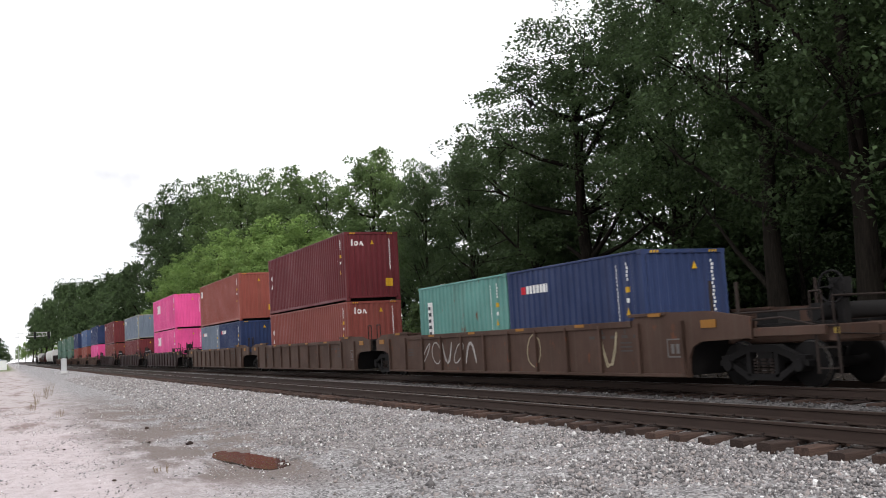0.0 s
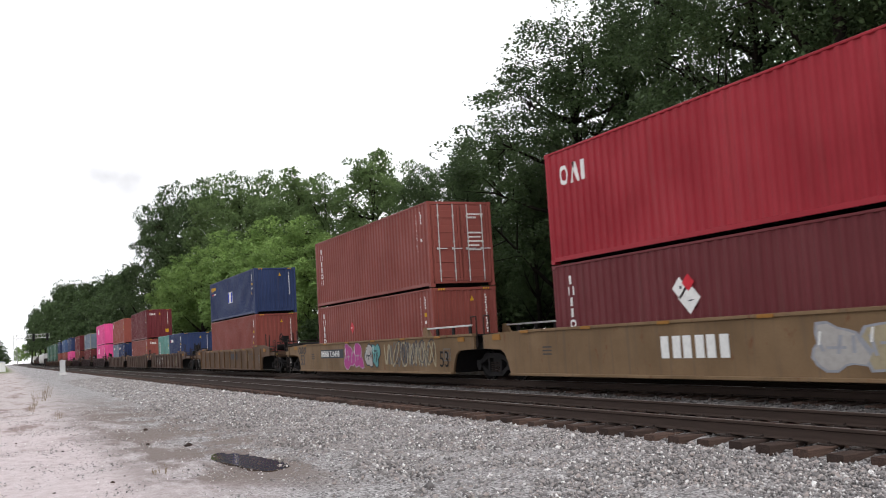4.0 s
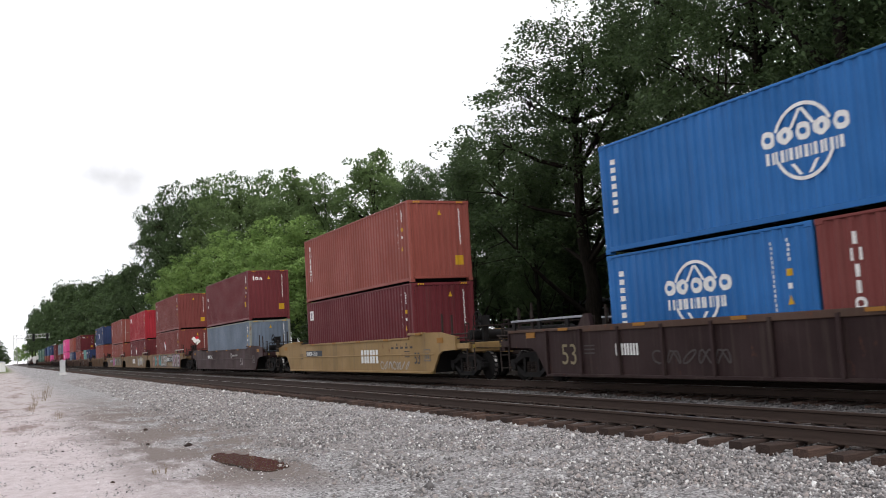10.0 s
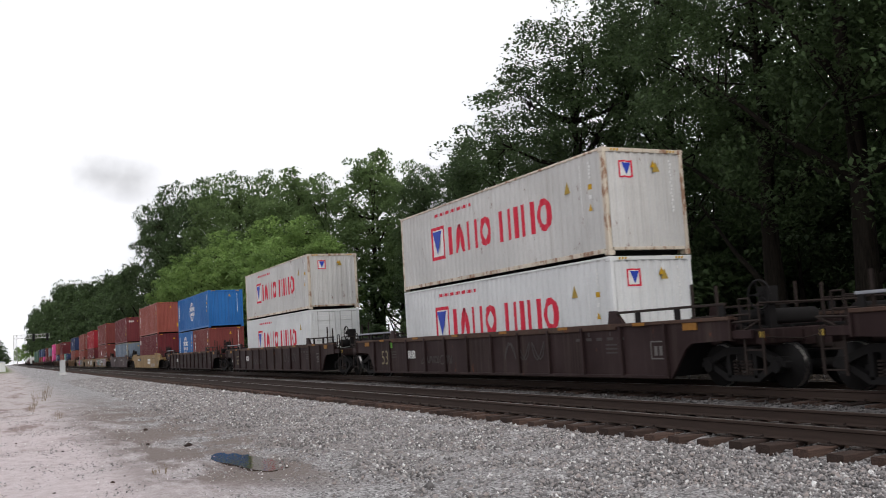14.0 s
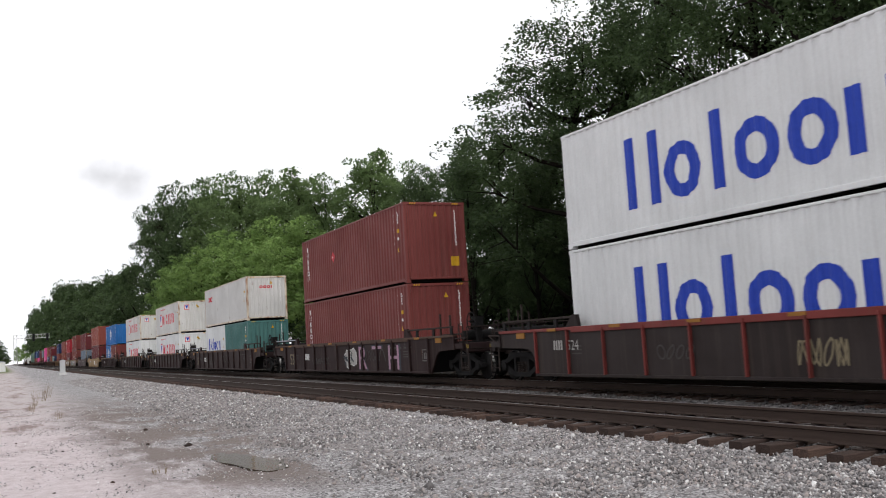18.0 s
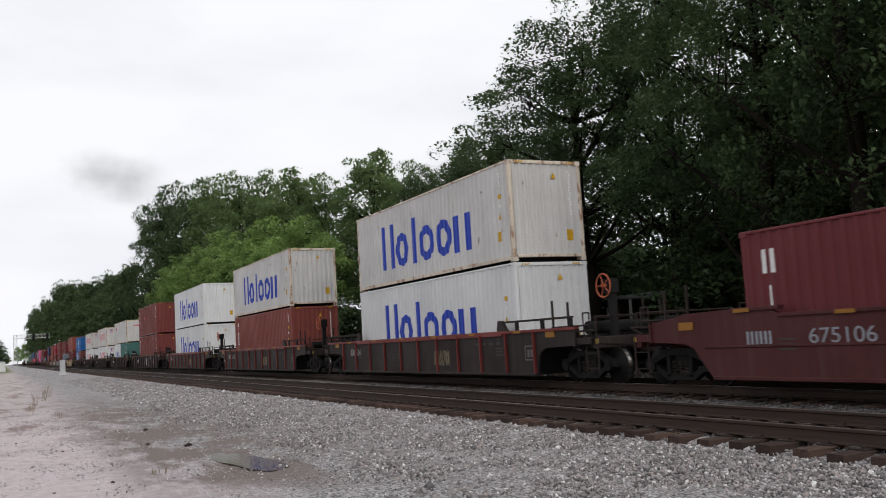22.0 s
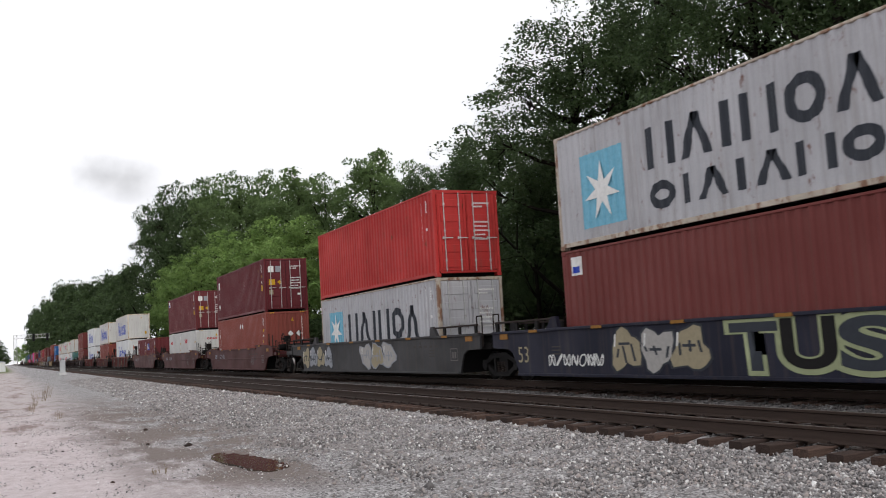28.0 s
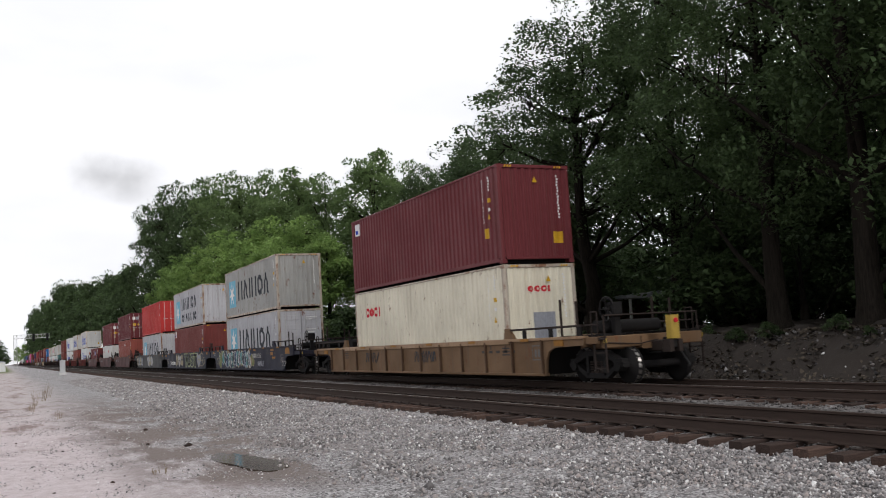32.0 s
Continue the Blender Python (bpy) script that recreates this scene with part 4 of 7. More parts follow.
def container(name, length, height, colour, label, doors=False, trim=None, group="containers on the train"):
    """A corrugated steel box with posts, rails, castings and an end wall or doors at its back."""
    root = thing(name, label, "container", group=group)
    hl, hw, trim = length / 2, CW / 2, trim or colour
    k = (length, height)
    part("side_panel", shared(("side_panel", "n") + k, lambda: panel(length - 2 * POST, 0.16, height - 0.06, 0.277, 0.036, side_at(-hw + 0.012, hl - POST))), colour, root)
    part("side_panel", shared(("side_panel", "f") + k, lambda: panel(length - 2 * POST, 0.16, height - 0.06, 0.277, 0.036, lambda a, b, d: (hw - 0.012 + d, hl - POST - a, b))), colour, root)
    part("front_wall", shared(("front_wall",) + k, lambda: panel(CW - 2 * POST, 0.18, height - 0.08, 0.25, 0.045, lambda a, b, d: (-hw + POST + a, hl - 0.02 + d, b))), colour, root)
    part("roof", shared(("roof",) + k, lambda: Shape().box(-hw + 0.03, hw - 0.03, -hl + 0.06, hl - 0.06, height - 0.05, height - 0.018)), colour, root)
    part("underframe", shared(("underframe", length), lambda: frame_under(length)), "iron", root, "dark steel floor frame")
    post = shared(("corner_post", height), lambda: Shape().box(-0.06, 0.06, -0.07, 0.07, 0.118, height - 0.118, 0.02))
    cast = shared("corner_casting", lambda: Shape().box(-0.081, 0.081, -0.089, 0.089, 0, 0.118, 0.012))
    rail_t = shared(("top_rail", length), lambda: Shape().box(-0.03, 0.03, -hl + 0.17, hl - 0.17, -0.06, 0, 0.012))
    rail_b = shared(("bottom_rail", length), lambda: Shape().box(-0.025, 0.025, -hl + 0.17, hl - 0.17, 0.055, 0.165, 0.008))
    for sx in (-1, 1):
        part("top_side_rail", rail_t, trim, root, at=(sx * (hw - 0.032), 0, height - 0.004))
        part("bottom_side_rail", rail_b, trim, root, at=(sx * (hw - 0.027), 0, 0))
        for sy in (-1, 1):
            part("corner_post", post, trim, root, at=(sx * (hw - 0.062), sy * (hl - 0.072), 0))
            for z in (0, height - 0.118):
                part("corner_casting", cast, trim, root, at=(sx * (hw - 0.081), sy * (hl - 0.089), z))
    head = shared("end_header", lambda: Shape().box(-hw + 0.16, hw - 0.16, -0.05, 0.05, -0.10, 0, 0.012))
    sill = shared("end_sill", lambda: Shape().box(-hw + 0.16, hw - 0.16, -0.05, 0.05, 0.11, 0.19, 0.01))
    for sy in (-1, 1):
        part("end_header", head, trim, root, at=(0, sy * (hl - 0.055), height - 0.006))
        part("end_sill", sill, trim, root, at=(0, sy * (hl - 0.055), 0))
    if doors:
        w, h = (CW - 2 * POST) / 2 - 0.01, height - 0.32
        leaf = shared(("door", height), lambda: door_leaf(w, h))
        rod = shared(("lock_rod", height), lambda: Shape().tube((0, 0, -0.03), (0, 0, h + 0.03), 0.018, n=6).box(-0.03, 0.03, -0.012, 0.02, 0.3, 0.36).box(-0.03, 0.03, -0.012, 0.02, h * 0.5, h * 0.5 + 0.06).box(-0.03, 0.03, -0.012, 0.02, h - 0.4, h - 0.34))
        grip = shared("door_handle", lambda: Shape().box(-0.18, 0.18, -0.025, -0.005, -0.015, 0.015).box(-0.2, -0.15, -0.03, 0.01, -0.04, 0.04))
        for x0 in (-hw + POST, 0.01):
            d = part("door", leaf, colour, root, at=(x0, -hl + 0.035, 0.20))
            for f in (0.22, 0.74):
                part("lock_rod", rod, "galvanised", d, "galvanised locking bar", at=(w * f, -0.075, 0))
                part("door_handle", grip, "galvanised", d, at=(w * f + 0.1, -0.085, h * 0.42))
    else:
        part("end_wall", shared(("end_wall", height), lambda: panel(CW - 2 * POST, 0.18, height - 0.08, 0.25, 0.045, lambda a, b, d: (-hw + POST + a, 0.02 - d, b))), colour, root, at=(0, -hl, 0))
    root["half"] = hl
    return root


def frame_under(length):
    """The floor with its cross members, in one piece."""
    hl, n = length / 2, int(length / 0.6)
    low = []
    for k in range(n):
        y = -hl + 0.4 + 0.6 * k
        low += [(y, 0.13), (y, 0.03), (y + 0.05, 0.03), (y + 0.05, 0.13)]
    return Shape().prism([(-hl + 0.1, 0.16), (-hl + 0.1, 0.13), *low, (hl - 0.1, 0.13), (hl - 0.1, 0.16)], "x", -CW / 2 + 0.06, CW / 2 - 0.06)


def id_marks(root, length, height, colour="m_white", plates="m_yellow", style=0, doors=False):
    """Columns of small code bars, warning triangles and plates near the back corner."""
    hl, hw = length / 2, CW / 2
    S, R = side_at(-hw + 0.011, hl, side_folds(length)), rear_at(-hl - 0.001 + 0.02, 0, () if doors else end_folds())
    sh = Shape()
    dashes(sh, S, length - 1.05, height * 0.87, 15, 0.036, 0.062, 0.088)
    dashes(sh, S, length - 0.62, height * 0.88, 5, 0.040, 0.062, 0.088)
    rect(sh, S, length - 0.66, height * 0.55, 0.08, 0.10)
    tagged(part("code_mark", sh, colour, root, "rows of small code marks"), kind="stuff")
    if doors:
        D = rear_at(-hl - 0.03, 0)
        sh = Shape()
        for k, z in enumerate((0.84, 0.80, 0.62, 0.57, 0.52, 0.47, 0.42)):
            dashes_across(sh, D, 0.28, height * z, (9, 5, 8, 7, 8, 6, 7)[k], 0.045, 0.055)
        tagged(part("code_mark", sh, colour, root), kind="stuff")
        if style == 2:
            for a, z, q, h, mat in ((-0.98, 0.74, 0.30, 0.34, "m_white"), (-0.58, 0.74, 0.26, 0.34, "m_grey"), (-0.96, 0.50, 0.34, 0.30, "m_yellow"), (-0.96, 0.32, 0.22, 0.24, "m_tan"), (0.62, 0.30, 0.20, 0.10, "m_white")):
                part("door_plate", rect(Shape(), D, a, height * z, q, h), mat, root)
            part("door_plate", diamond(Shape(), rear_at(-hl - 0.032, 0), -0.36, height * 0.55, 0.13), "m_yellow", root)
            part("warning_plate", rect(Shape(), S, length - 0.66, height * 0.40, 0.24, 0.32), "m_yellow", root, "yellow placard")
            part("warning_plate", rect(Shape(), S, length - 0.64, height * 0.66, 0.10, 0.13), "m_amber", root)
            part("warning_plate", triangle(Shape(), side_at(-hw + 0.006, hl), length - 1.30, height * 0.78, 0.14), "m_amber", root, "amber warning triangle")
        return
    sh = Shape()
    dashes(sh, R, 0.80, height * 0.88, 15, 0.036, 0.062, 0.088)
    tagged(part("code_mark", sh, colour, root), kind="stuff")
    if plates:
        S2 = side_at(-hw + 0.006, hl)
        part("warning_plate", triangle(Shape(), S2, length - 0.70, height * 0.40 + 0.1 * (style % 3), 0.15), plates, root, "yellow warning triangle")
        part("warning_plate", rect(Shape(), S, length - 0.68, height * 0.64, 0.12, 0.13), plates, root)
        part("warning_plate", triangle(Shape(), rear_at(-hl + 0.014, 0), -0.05 + 0.25 * (style % 2), height * 0.82, 0.16), plates, root, "yellow warning triangle")
        if style % 2 == 0:
            part("warning_plate", rect(Shape(), R, 0.58, height * 0.20, 0.32, 0.34), plates, root, "yellow placard")
        if style % 3 == 2:
            part("warning_plate", rect(Shape(), S, length - 0.95, height * 0.28, 0.26, 0.30), plates, root, "yellow placard")
        sh = Shape()
        for a in (-0.98, 0.72):
            for k in range(3):
                rect(sh, rear_at(-hl + 0.0, 0), a + 0.09 * k, height - 0.085, 0.05, 0.06, 0, 0.004, 0.02)
        tagged(part("corner_stripe", sh, plates, root, "yellow hazard stripes on the top rail"), kind="stuff")


def logo(root, length, height, kind):
    """Company devices as plain shapes in their colours."""
    hl, hw = length / 2, CW / 2
    S, R = side_at(-hw + 0.011, hl, side_folds(length)), rear_at(-hl + 0.019, 0, end_folds())
    if kind == "column":
        upright_word(root, S, 0.66, 0.22, height * 0.88, 0.215, 0.275, "IHIIOH", "m_white", "white shape of a column word")
    elif kind == "low_column":
        upright_word(root, S, 0.44, 0.24, height * 0.80, 0.25, 0.30, "IHIIOH", "m_white", "white shape of a column word")
    elif kind == "big_column":
        upright_word(root, S, 0.50, 0.30, height * 0.85, 0.45, 0.68, "HIO", "m_white", "white shape of a column word")
    elif kind == "short_column":
        upright_word(root, S, 0.48, 0.24, height * 0.84, 0.30, 0.40, "IOV", "m_white", "white shape of a column word")
        word(root, R, -0.92, -0.35, height * 0.80, 0.26, "IOV", "m_white", (1.0, 0.75, 0.75))
    elif kind == "small_badge":
        rect(sh := Shape(), S, 0.42, height * 0.72, 0.42, 0.42)
        part("logo", sh, "m_white", root, "small white badge")
        rect(sh := Shape(), S, 0.50, height * 0.72 + 0.08, 0.26, 0.26, 0.004, 0.008)
        part("logo", sh, "m_grey", root)
    elif kind == "corner_flag":
        rect(sh := Shape(), S, 0.40, height * 0.78, 0.42, 0.46)
        part("logo", sh, "m_white", root, "small badge")
        rect(sh := Shape(), S, 0.46, height * 0.78 + 0.06, 0.30, 0.16, 0.004, 0.008)
        part("logo", sh, "m_blue", root)
    elif kind == "wide_blue":
        word(root, S, 2.48, 9.68, 0.62, 1.62, "HOIOOH", "m_blue", (1.0, 0.74, 0.98, 0.74, 0.74, 0.72), "big blue shape of a word")
        part("warning_plate", rect(Shape(), R, 0.62, height * 0.20, 0.22, 0.32), "m_yellow", root)
        part("warning_plate", rect(Shape(), S, length - 0.85, height * 0.22, 0.24, 0.28), "m_yellow", root)
    elif kind == "wide_crimson":
        word(root, S, 3.68, 6.55, 0.92, 0.88, "IVHO", "m_crimson", label="big red shape of a word")
        word(root, S, 7.0, 9.80, 0.92, 0.88, "HIHO", "m_crimson", label="big red shape of a word")
        sh = Shape()
        for k in range(16):
            rect(sh, S, 2.75 + 0.165 * k, 2.24, 0.10, 0.10)
        tagged(part("logo", sh, "m_crimson", root), kind="stuff")
        for F, a, b, s in ((S, 2.45, 0.84, 1.08), (R, -0.72, height * 0.72, 0.42)):
            rect(sh := Shape(), F, a, b, 0.90 * s, 1.0 * s)
            part("logo", sh, "m_crimson", root, "red framed badge")
            rect(sh := Shape(), F, a + 0.10 * s, b + 0.1 * s, 0.70 * s, 0.8 * s, 0.004, 0.007)
            part("logo", sh, "m_white", root)
            plate(sh := Shape(), F, [(a + 0.14 * s, b + 0.86 * s), (a + 0.45 * s, b + 0.14 * s), (a + 0.76 * s, b + 0.86 * s)], 0.007, 0.010)
            part("logo", sh, "m_blue", root)
        part("warning_plate", triangle(Shape(), side_at(-hw + 0.006, hl), length - 1.7, height * 0.66, 0.26), "m_dull_yellow", root)
        part("warning_plate", triangle(Shape(), rear_at(-hl + 0.014, 0), 0.25, height * 0.78, 0.22), "m_dull_yellow", root)
    elif kind == "globe":
        a, b = (6.05, 1.40) if length > 8 else (2.95, 1.50)
        s = 0.74
        sh = Shape()
        for lo, hi in ((0.42, 2.72), (3.56, 5.86)):
            n = 14
            for k in range(n):
                t0, t1 = lo + (hi - lo) * k / n, lo + (hi - lo) * (k + 1) / n
                plate(sh, S, [(a + s * r * math.cos(t), b + s * r * math.sin(t)) for r, t in ((0.86, t0), (0.95, t0), (0.95, t1), (0.86, t1))])
        for lean in (-0.35, 0.35):
            rect(sh, S, a - 0.04 + s * lean, b + 0.36 * s, 0.08, 0.45 * s, 0, 0.004, -lean * 0.7)
            rect(sh, S, a - 0.04 + s * lean * 0.4, b - 0.80 * s, 0.08, 0.30 * s, 0, 0.004, lean * 0.5)
        word(root, S, a - 1.36 * s, a + 1.36 * s, b + 0.02 * s, 0.44 * s, "OOOOO", "m_white", stroke=0.32)
        blocks(root, S, a - 1.2 * s, b - 0.40 * s, 8, 0.24 * s, 0.30 * s, 0.25, "m_white")
        for k in range(7):
            rect(sh, S, 0.42, height * 0.80 - 0.19 * k, 0.13, 0.12)
        part("logo", sh, "m_white", root, "white globe device with bars")
    elif kind in ("star", "star_two"):
        z0 = 0.64 if kind == "star" else 0.42
        rect(sh := Shape(), S, 1.06, z0, 1.68, 1.64 if kind == "star" else 1.80)
        part("logo", sh, "m_sky", root, "pale blue square badge")
        star(sh := Shape(), S, 1.90, z0 + 0.84, 0.72, 0.004, 0.008)
        part("logo", sh, "m_white", root, "white seven-pointed star")
        if kind == "star":
            word(root, S, 3.40, 10.5, 0.98, 1.14, "HVIHOV", "m_dark", label="dark blue shape of a word", stroke=0.25)
        else:
            word(root, S, 3.60, 9.65, 1.40, 0.92, "HVIHOV", "m_dark", label="dark blue shape of a word", stroke=0.25)
            word(root, S, 3.60, 9.60, 0.48, 0.62, "OIVIVHO", "m_dark", label="dark blue shape of a word", stroke=0.25)
    elif kind == "two_letter":
        word(root, S, length * 0.20, length * 0.20 + 1.85, height * 0.55, 0.75, "OHI", "m_white", label="white shape of a word")
    elif kind == "corner_word":
        word(root, S, 0.62, 1.75, height * 0.68, 0.50, "OVI", "m_white", label="white shape of a word")
    elif kind == "red_word":
        word(root, S, 1.12, 2.62, height * 0.65, 0.36, "OOOI", "m_red", label="red shape of a word", stroke=0.32)
        word(root, R, -0.42, 0.35, height * 0.72, 0.18, "OOOI", "m_red", stroke=0.32)
    elif kind == "small_red":
        word(root, S, 0.75, 1.65, height * 0.66, 0.26, "OOOI", "m_red", label="small red shape of a word", stroke=0.32)
    elif kind == "short_blue":
        word(root, S, 0.95, 4.4, height * 0.40, 0.80, "HOIOOH", "m_blue", (1.0, 0.74, 0.98, 0.74, 0.74, 0.72), "blue shape of a word")
    elif kind == "red_end":
        word(root, R, -0.42, 0.35, height * 0.72, 0.18, "OOOI", "m_red", stroke=0.32)
    elif kind == "yellow_word":
        word(root, S, 0.40, 1.85, height * 0.78, 0.28, "OOOOO", "m_yellow", label="yellow shape of a word", stroke=0.32)
        rect(sh := Shape(), S, 0.62, height * 0.68, 0.45, 0.09)
        part("logo", sh, "m_red", root)
        rect(sh := Shape(), S, 1.12, height * 0.68, 0.55, 0.08)
        part("logo", sh, "m_white", root)
        rect(sh := Shape(), S, 5.3, 0.98, 1.3, 0.68)
        part("logo", sh, "m_white", root, "white sign panel with blue bars")
        for a in (5.33, 6.17):
            rect(sh := Shape(), S, a, 1.01, 0.40, 0.62, 0.004, 0.008)
            part("logo", sh, "m_blue", root)
    elif kind == "white_word":
        blocks(root, S, 1.0, height * 0.74, 5, 0.19, 0.22, 0.12, "m_white", "white bar of a word", stroke=0.36)
        rect(sh := Shape(), S, 0.72, height * 0.74, 0.2, 0.2)
        part("logo", sh, "m_red", root)
    elif kind == "board":
        rect(sh := Shape(), S, 0.70, height * 0.58, 1.35, 0.62)
        part("logo", sh, "m_blue", root, "blue sign board with lime arrow and white bars")
        plate(sh := Shape(), S, [(1.15, height * 0.58 + 0.40), (2.0, height * 0.58 + 0.57), (2.0, height * 0.58 + 0.40)], 0.004, 0.008)
        part("logo", sh, "m_lime", root)
        blocks(root, S, 1.05, height * 0.58 + 0.12, 5, 0.14, 0.2, 0.2, "m_white", "", 0.008)
        rect(sh := Shape(), S, 0.76, height * 0.58 + 0.06, 0.12, 0.5, 0.004, 0.008)
        part("logo", sh, "m_white", root)
    elif kind == "label_column":
        rect(sh := Shape(), S, 0.62, height * 0.12, 0.42, 1.75)
        part("logo", sh, "m_white", root, "tall white label strip")
        dashes(sh := Shape(), side_at(-hw + 0.003, hl), 0.72, height * 0.70, 7, 0.2, 0.11, 0.21)
        part("logo", sh, "m_dark", root)
    elif kind == "placards":
        for F, a, b, s in ((S, length * 0.42, height * 0.62, 0.34), (R, 0.22, height * 0.70, 0.30)):
            diamond(sh := Shape(), F, a, b - s * 0.5, s)
            diamond(sh, F, a - s * 0.8, b + s * 0.15, s * 0.7)
            part("hazard_placard", sh, "m_white", root, "white hazard diamond")
            diamond(sh := Shape(), F, a, b + s * 0.45, s * 0.55, 0.004, 0.008)
            part("hazard_placard", sh, "m_red", root, "red hazard diamond")
            rect(sh := Shape(), F, a - 0.06, b - s * 0.7, 0.12, 0.03, 0.008, 0.010, 0.1)
            rect(sh, F, a - s * 0.9, b + s * 0.1, 0.1, 0.06, 0.008, 0.010)
            part("hazard_placard", sh, "m_dark", root)
    elif kind == "two_placards":
        for F, a, b in ((S, length * 0.515, height * 0.80), (S, length * 0.56, height * 0.80), (R, 0.15, height * 0.58), (R, 0.62, height * 0.58)):
            diamond(sh := Shape(), F, a, b, 0.16)
            part("hazard_placard", sh, "m_white", root, "white hazard diamond")
    elif kind == "red_placard":
        diamond(sh := Shape(), S, length * 0.36, height * 0.60, 0.24)
        part("hazard_placard", sh, "m_red", root, "small red hazard diamond")
        rect(sh := Shape(), S, length * 0.36 - 0.14, height * 0.60 - 0.03, 0.28, 0.06, 0.004, 0.008)
        part("hazard_placard", sh, "m_white", root)
    elif kind == "patched_end":
        sh = Shape()
        rect(sh, R, -0.30, height * 0.05, 0.75, 1.35)
        part("repair_patch", sh, "m_grey", root, "grey repainted patch")


# ---- bogies and well cars ----
def wheelset():
    sh = Shape()
    sh.lathe([(-1.05, 0.07), (-0.80, 0.075), (-0.79, 0.42), (-0.70, 0.43), (-0.695, 0.46), (-0.665, 0.46), (-0.66, 0.36), (-0.69, 0.14), (-0.66, 0.09), (0.66, 0.09), (0.69, 0.14), (0.66, 0.36), (0.665, 0.46), (0.695, 0.46), (0.70, 0.43), (0.79, 0.42), (0.80, 0.075), (1.05, 0.07)], 18)
    for s in (-1, 1):
        for k in range(3):
            a = 2.1 * k
            sh.box(s * 1.05 - 0.02, s * 1.05 + 0.02, 0.05 * math.cos(a) - 0.02, 0.05 * math.cos(a) + 0.02, 0.05 * math.sin(a) - 0.02, 0.05 * math.sin(a) + 0.02)
    return sh


def tread():
    sh = Shape()
    return sh.lathe([(-0.785, 0.4215), (-0.705, 0.4315)], 18)


def side_frame(x):
    """A cast truck side: arched top, sloping arms, two windows and a spring nest."""
    sh = Shape()
    top = [(-1.12, 0.50), (-0.72, 0.66), (-0.38, 0.80), (0.38, 0.80), (0.72, 0.66), (1.12, 0.50), (1.12, 0.40), (0.70, 0.53), (0.34, 0.66), (-0.34, 0.66), (-0.70, 0.53), (-1.12, 0.40)]
    sh.prism(top, "x", x - 0.09, x + 0.09)
    sh.prism([(-0.95, 0.44), (-0.42, 0.13), (0.42, 0.13), (0.95, 0.44), (0.80, 0.47), (0.36, 0.25), (-0.36, 0.25), (-0.80, 0.47)], "x", x - 0.08, x + 0.08)
    for y in (-0.40, 0.30):
        sh.box(x - 0.08, x + 0.08, y, y + 0.10, 0.2, 0.72)
    for y in (-0.89, 0.89):
        sh.lathe([(x - 0.13, 0.12), (x + 0.12, 0.12)], 12)
        n = len(sh.v)
        for i in range(n - 48, n):
            q = sh.v[i]
            sh.v[i] = (q[0], q[1] + y, q[2] + 0.42)
        sh.box(x - 0.10, x + 0.10, y - 0.17, y + 0.17, 0.50, 0.60)
    return sh


def springs(x):
    sh = Shape()
    for y in (-0.2, 0.0, 0.2):
        for k in range(5):
            z = 0.26 + 0.06 * k
            sh.lathe([(z, 0.075), (z + 0.035, 0.075)], 10, "z")
            n = len(sh.v)
            for i in range(n - 40, n):
                q = sh.v[i]
                sh.v[i] = (q[0] + x, q[1] + y, q[2])
    return sh


WHEELS = []


def bogie(car, y):
    b = part("bogie", shared("bolster", lambda: Shape().box(-1.0, 1.0, -0.2, 0.2, 0.42, 0.66, 0.03).box(-0.35, 0.35, -0.3, 0.3, 0.62, 0.78, 0.02).box(-0.9, 0.9, -0.62, -0.54, 0.35, 0.45).box(-0.9, 0.9, 0.54, 0.62, 0.35, 0.45)), "iron", car, "cast steel two-axle bogie", at=(0, y, 0))
    for s in (-1, 1):
        part("side_frame", shared(("side_frame", s), lambda: side_frame(s * 0.99)), "iron", b)
        part("spring_nest", shared(("spring_nest", s), lambda: springs(s * 0.99)), "iron_brown", b)
    for s in (-1, 1):
        w = part("wheelset", shared("wheelset", wheelset), "iron", b, "rusty steel wheels on an axle", at=(0, s * 0.89, 0.42))
        WHEELS.append((s, w))
        part("tread", SHARED["tread"] if "tread" in SHARED else shared("tread", tread), "steel", b, "bright worn wheel tread", at=(0, s * 0.89, 0.42))
    return b


def hand_wheel(r=0.28):
    sh = Shape()
    n = 20
    for k in range(n):
        a, b = 2 * math.pi * k / n, 2 * math.pi * (k + 1) / n
        sh.tube((0, r * math.cos(a), r * math.sin(a)), (0, r * math.cos(b), r * math.sin(b)), 0.02, n=6)
    for k in range(5):
        a = 2 * math.pi * k / 5
        sh.tube((0, 0, 0), (0, r * math.cos(a), r * math.sin(a)), 0.014, n=5)
    return sh.tube((-0.05, 0, 0), (0.12, 0, 0), 0.04, n=8)


def ladder(h, w=0.42, rungs=4):
    sh = Shape()
    for y in (-w / 2, w / 2):
        sh.box(-0.012, 0.012, y - 0.025, y + 0.025, 0, h)
    for k in range(rungs):
        z = 0.08 + k * (h - 0.14) / (rungs - 1)
        sh.box(-0.02, 0.02, -w / 2, w / 2, z, z + 0.025)
    return sh


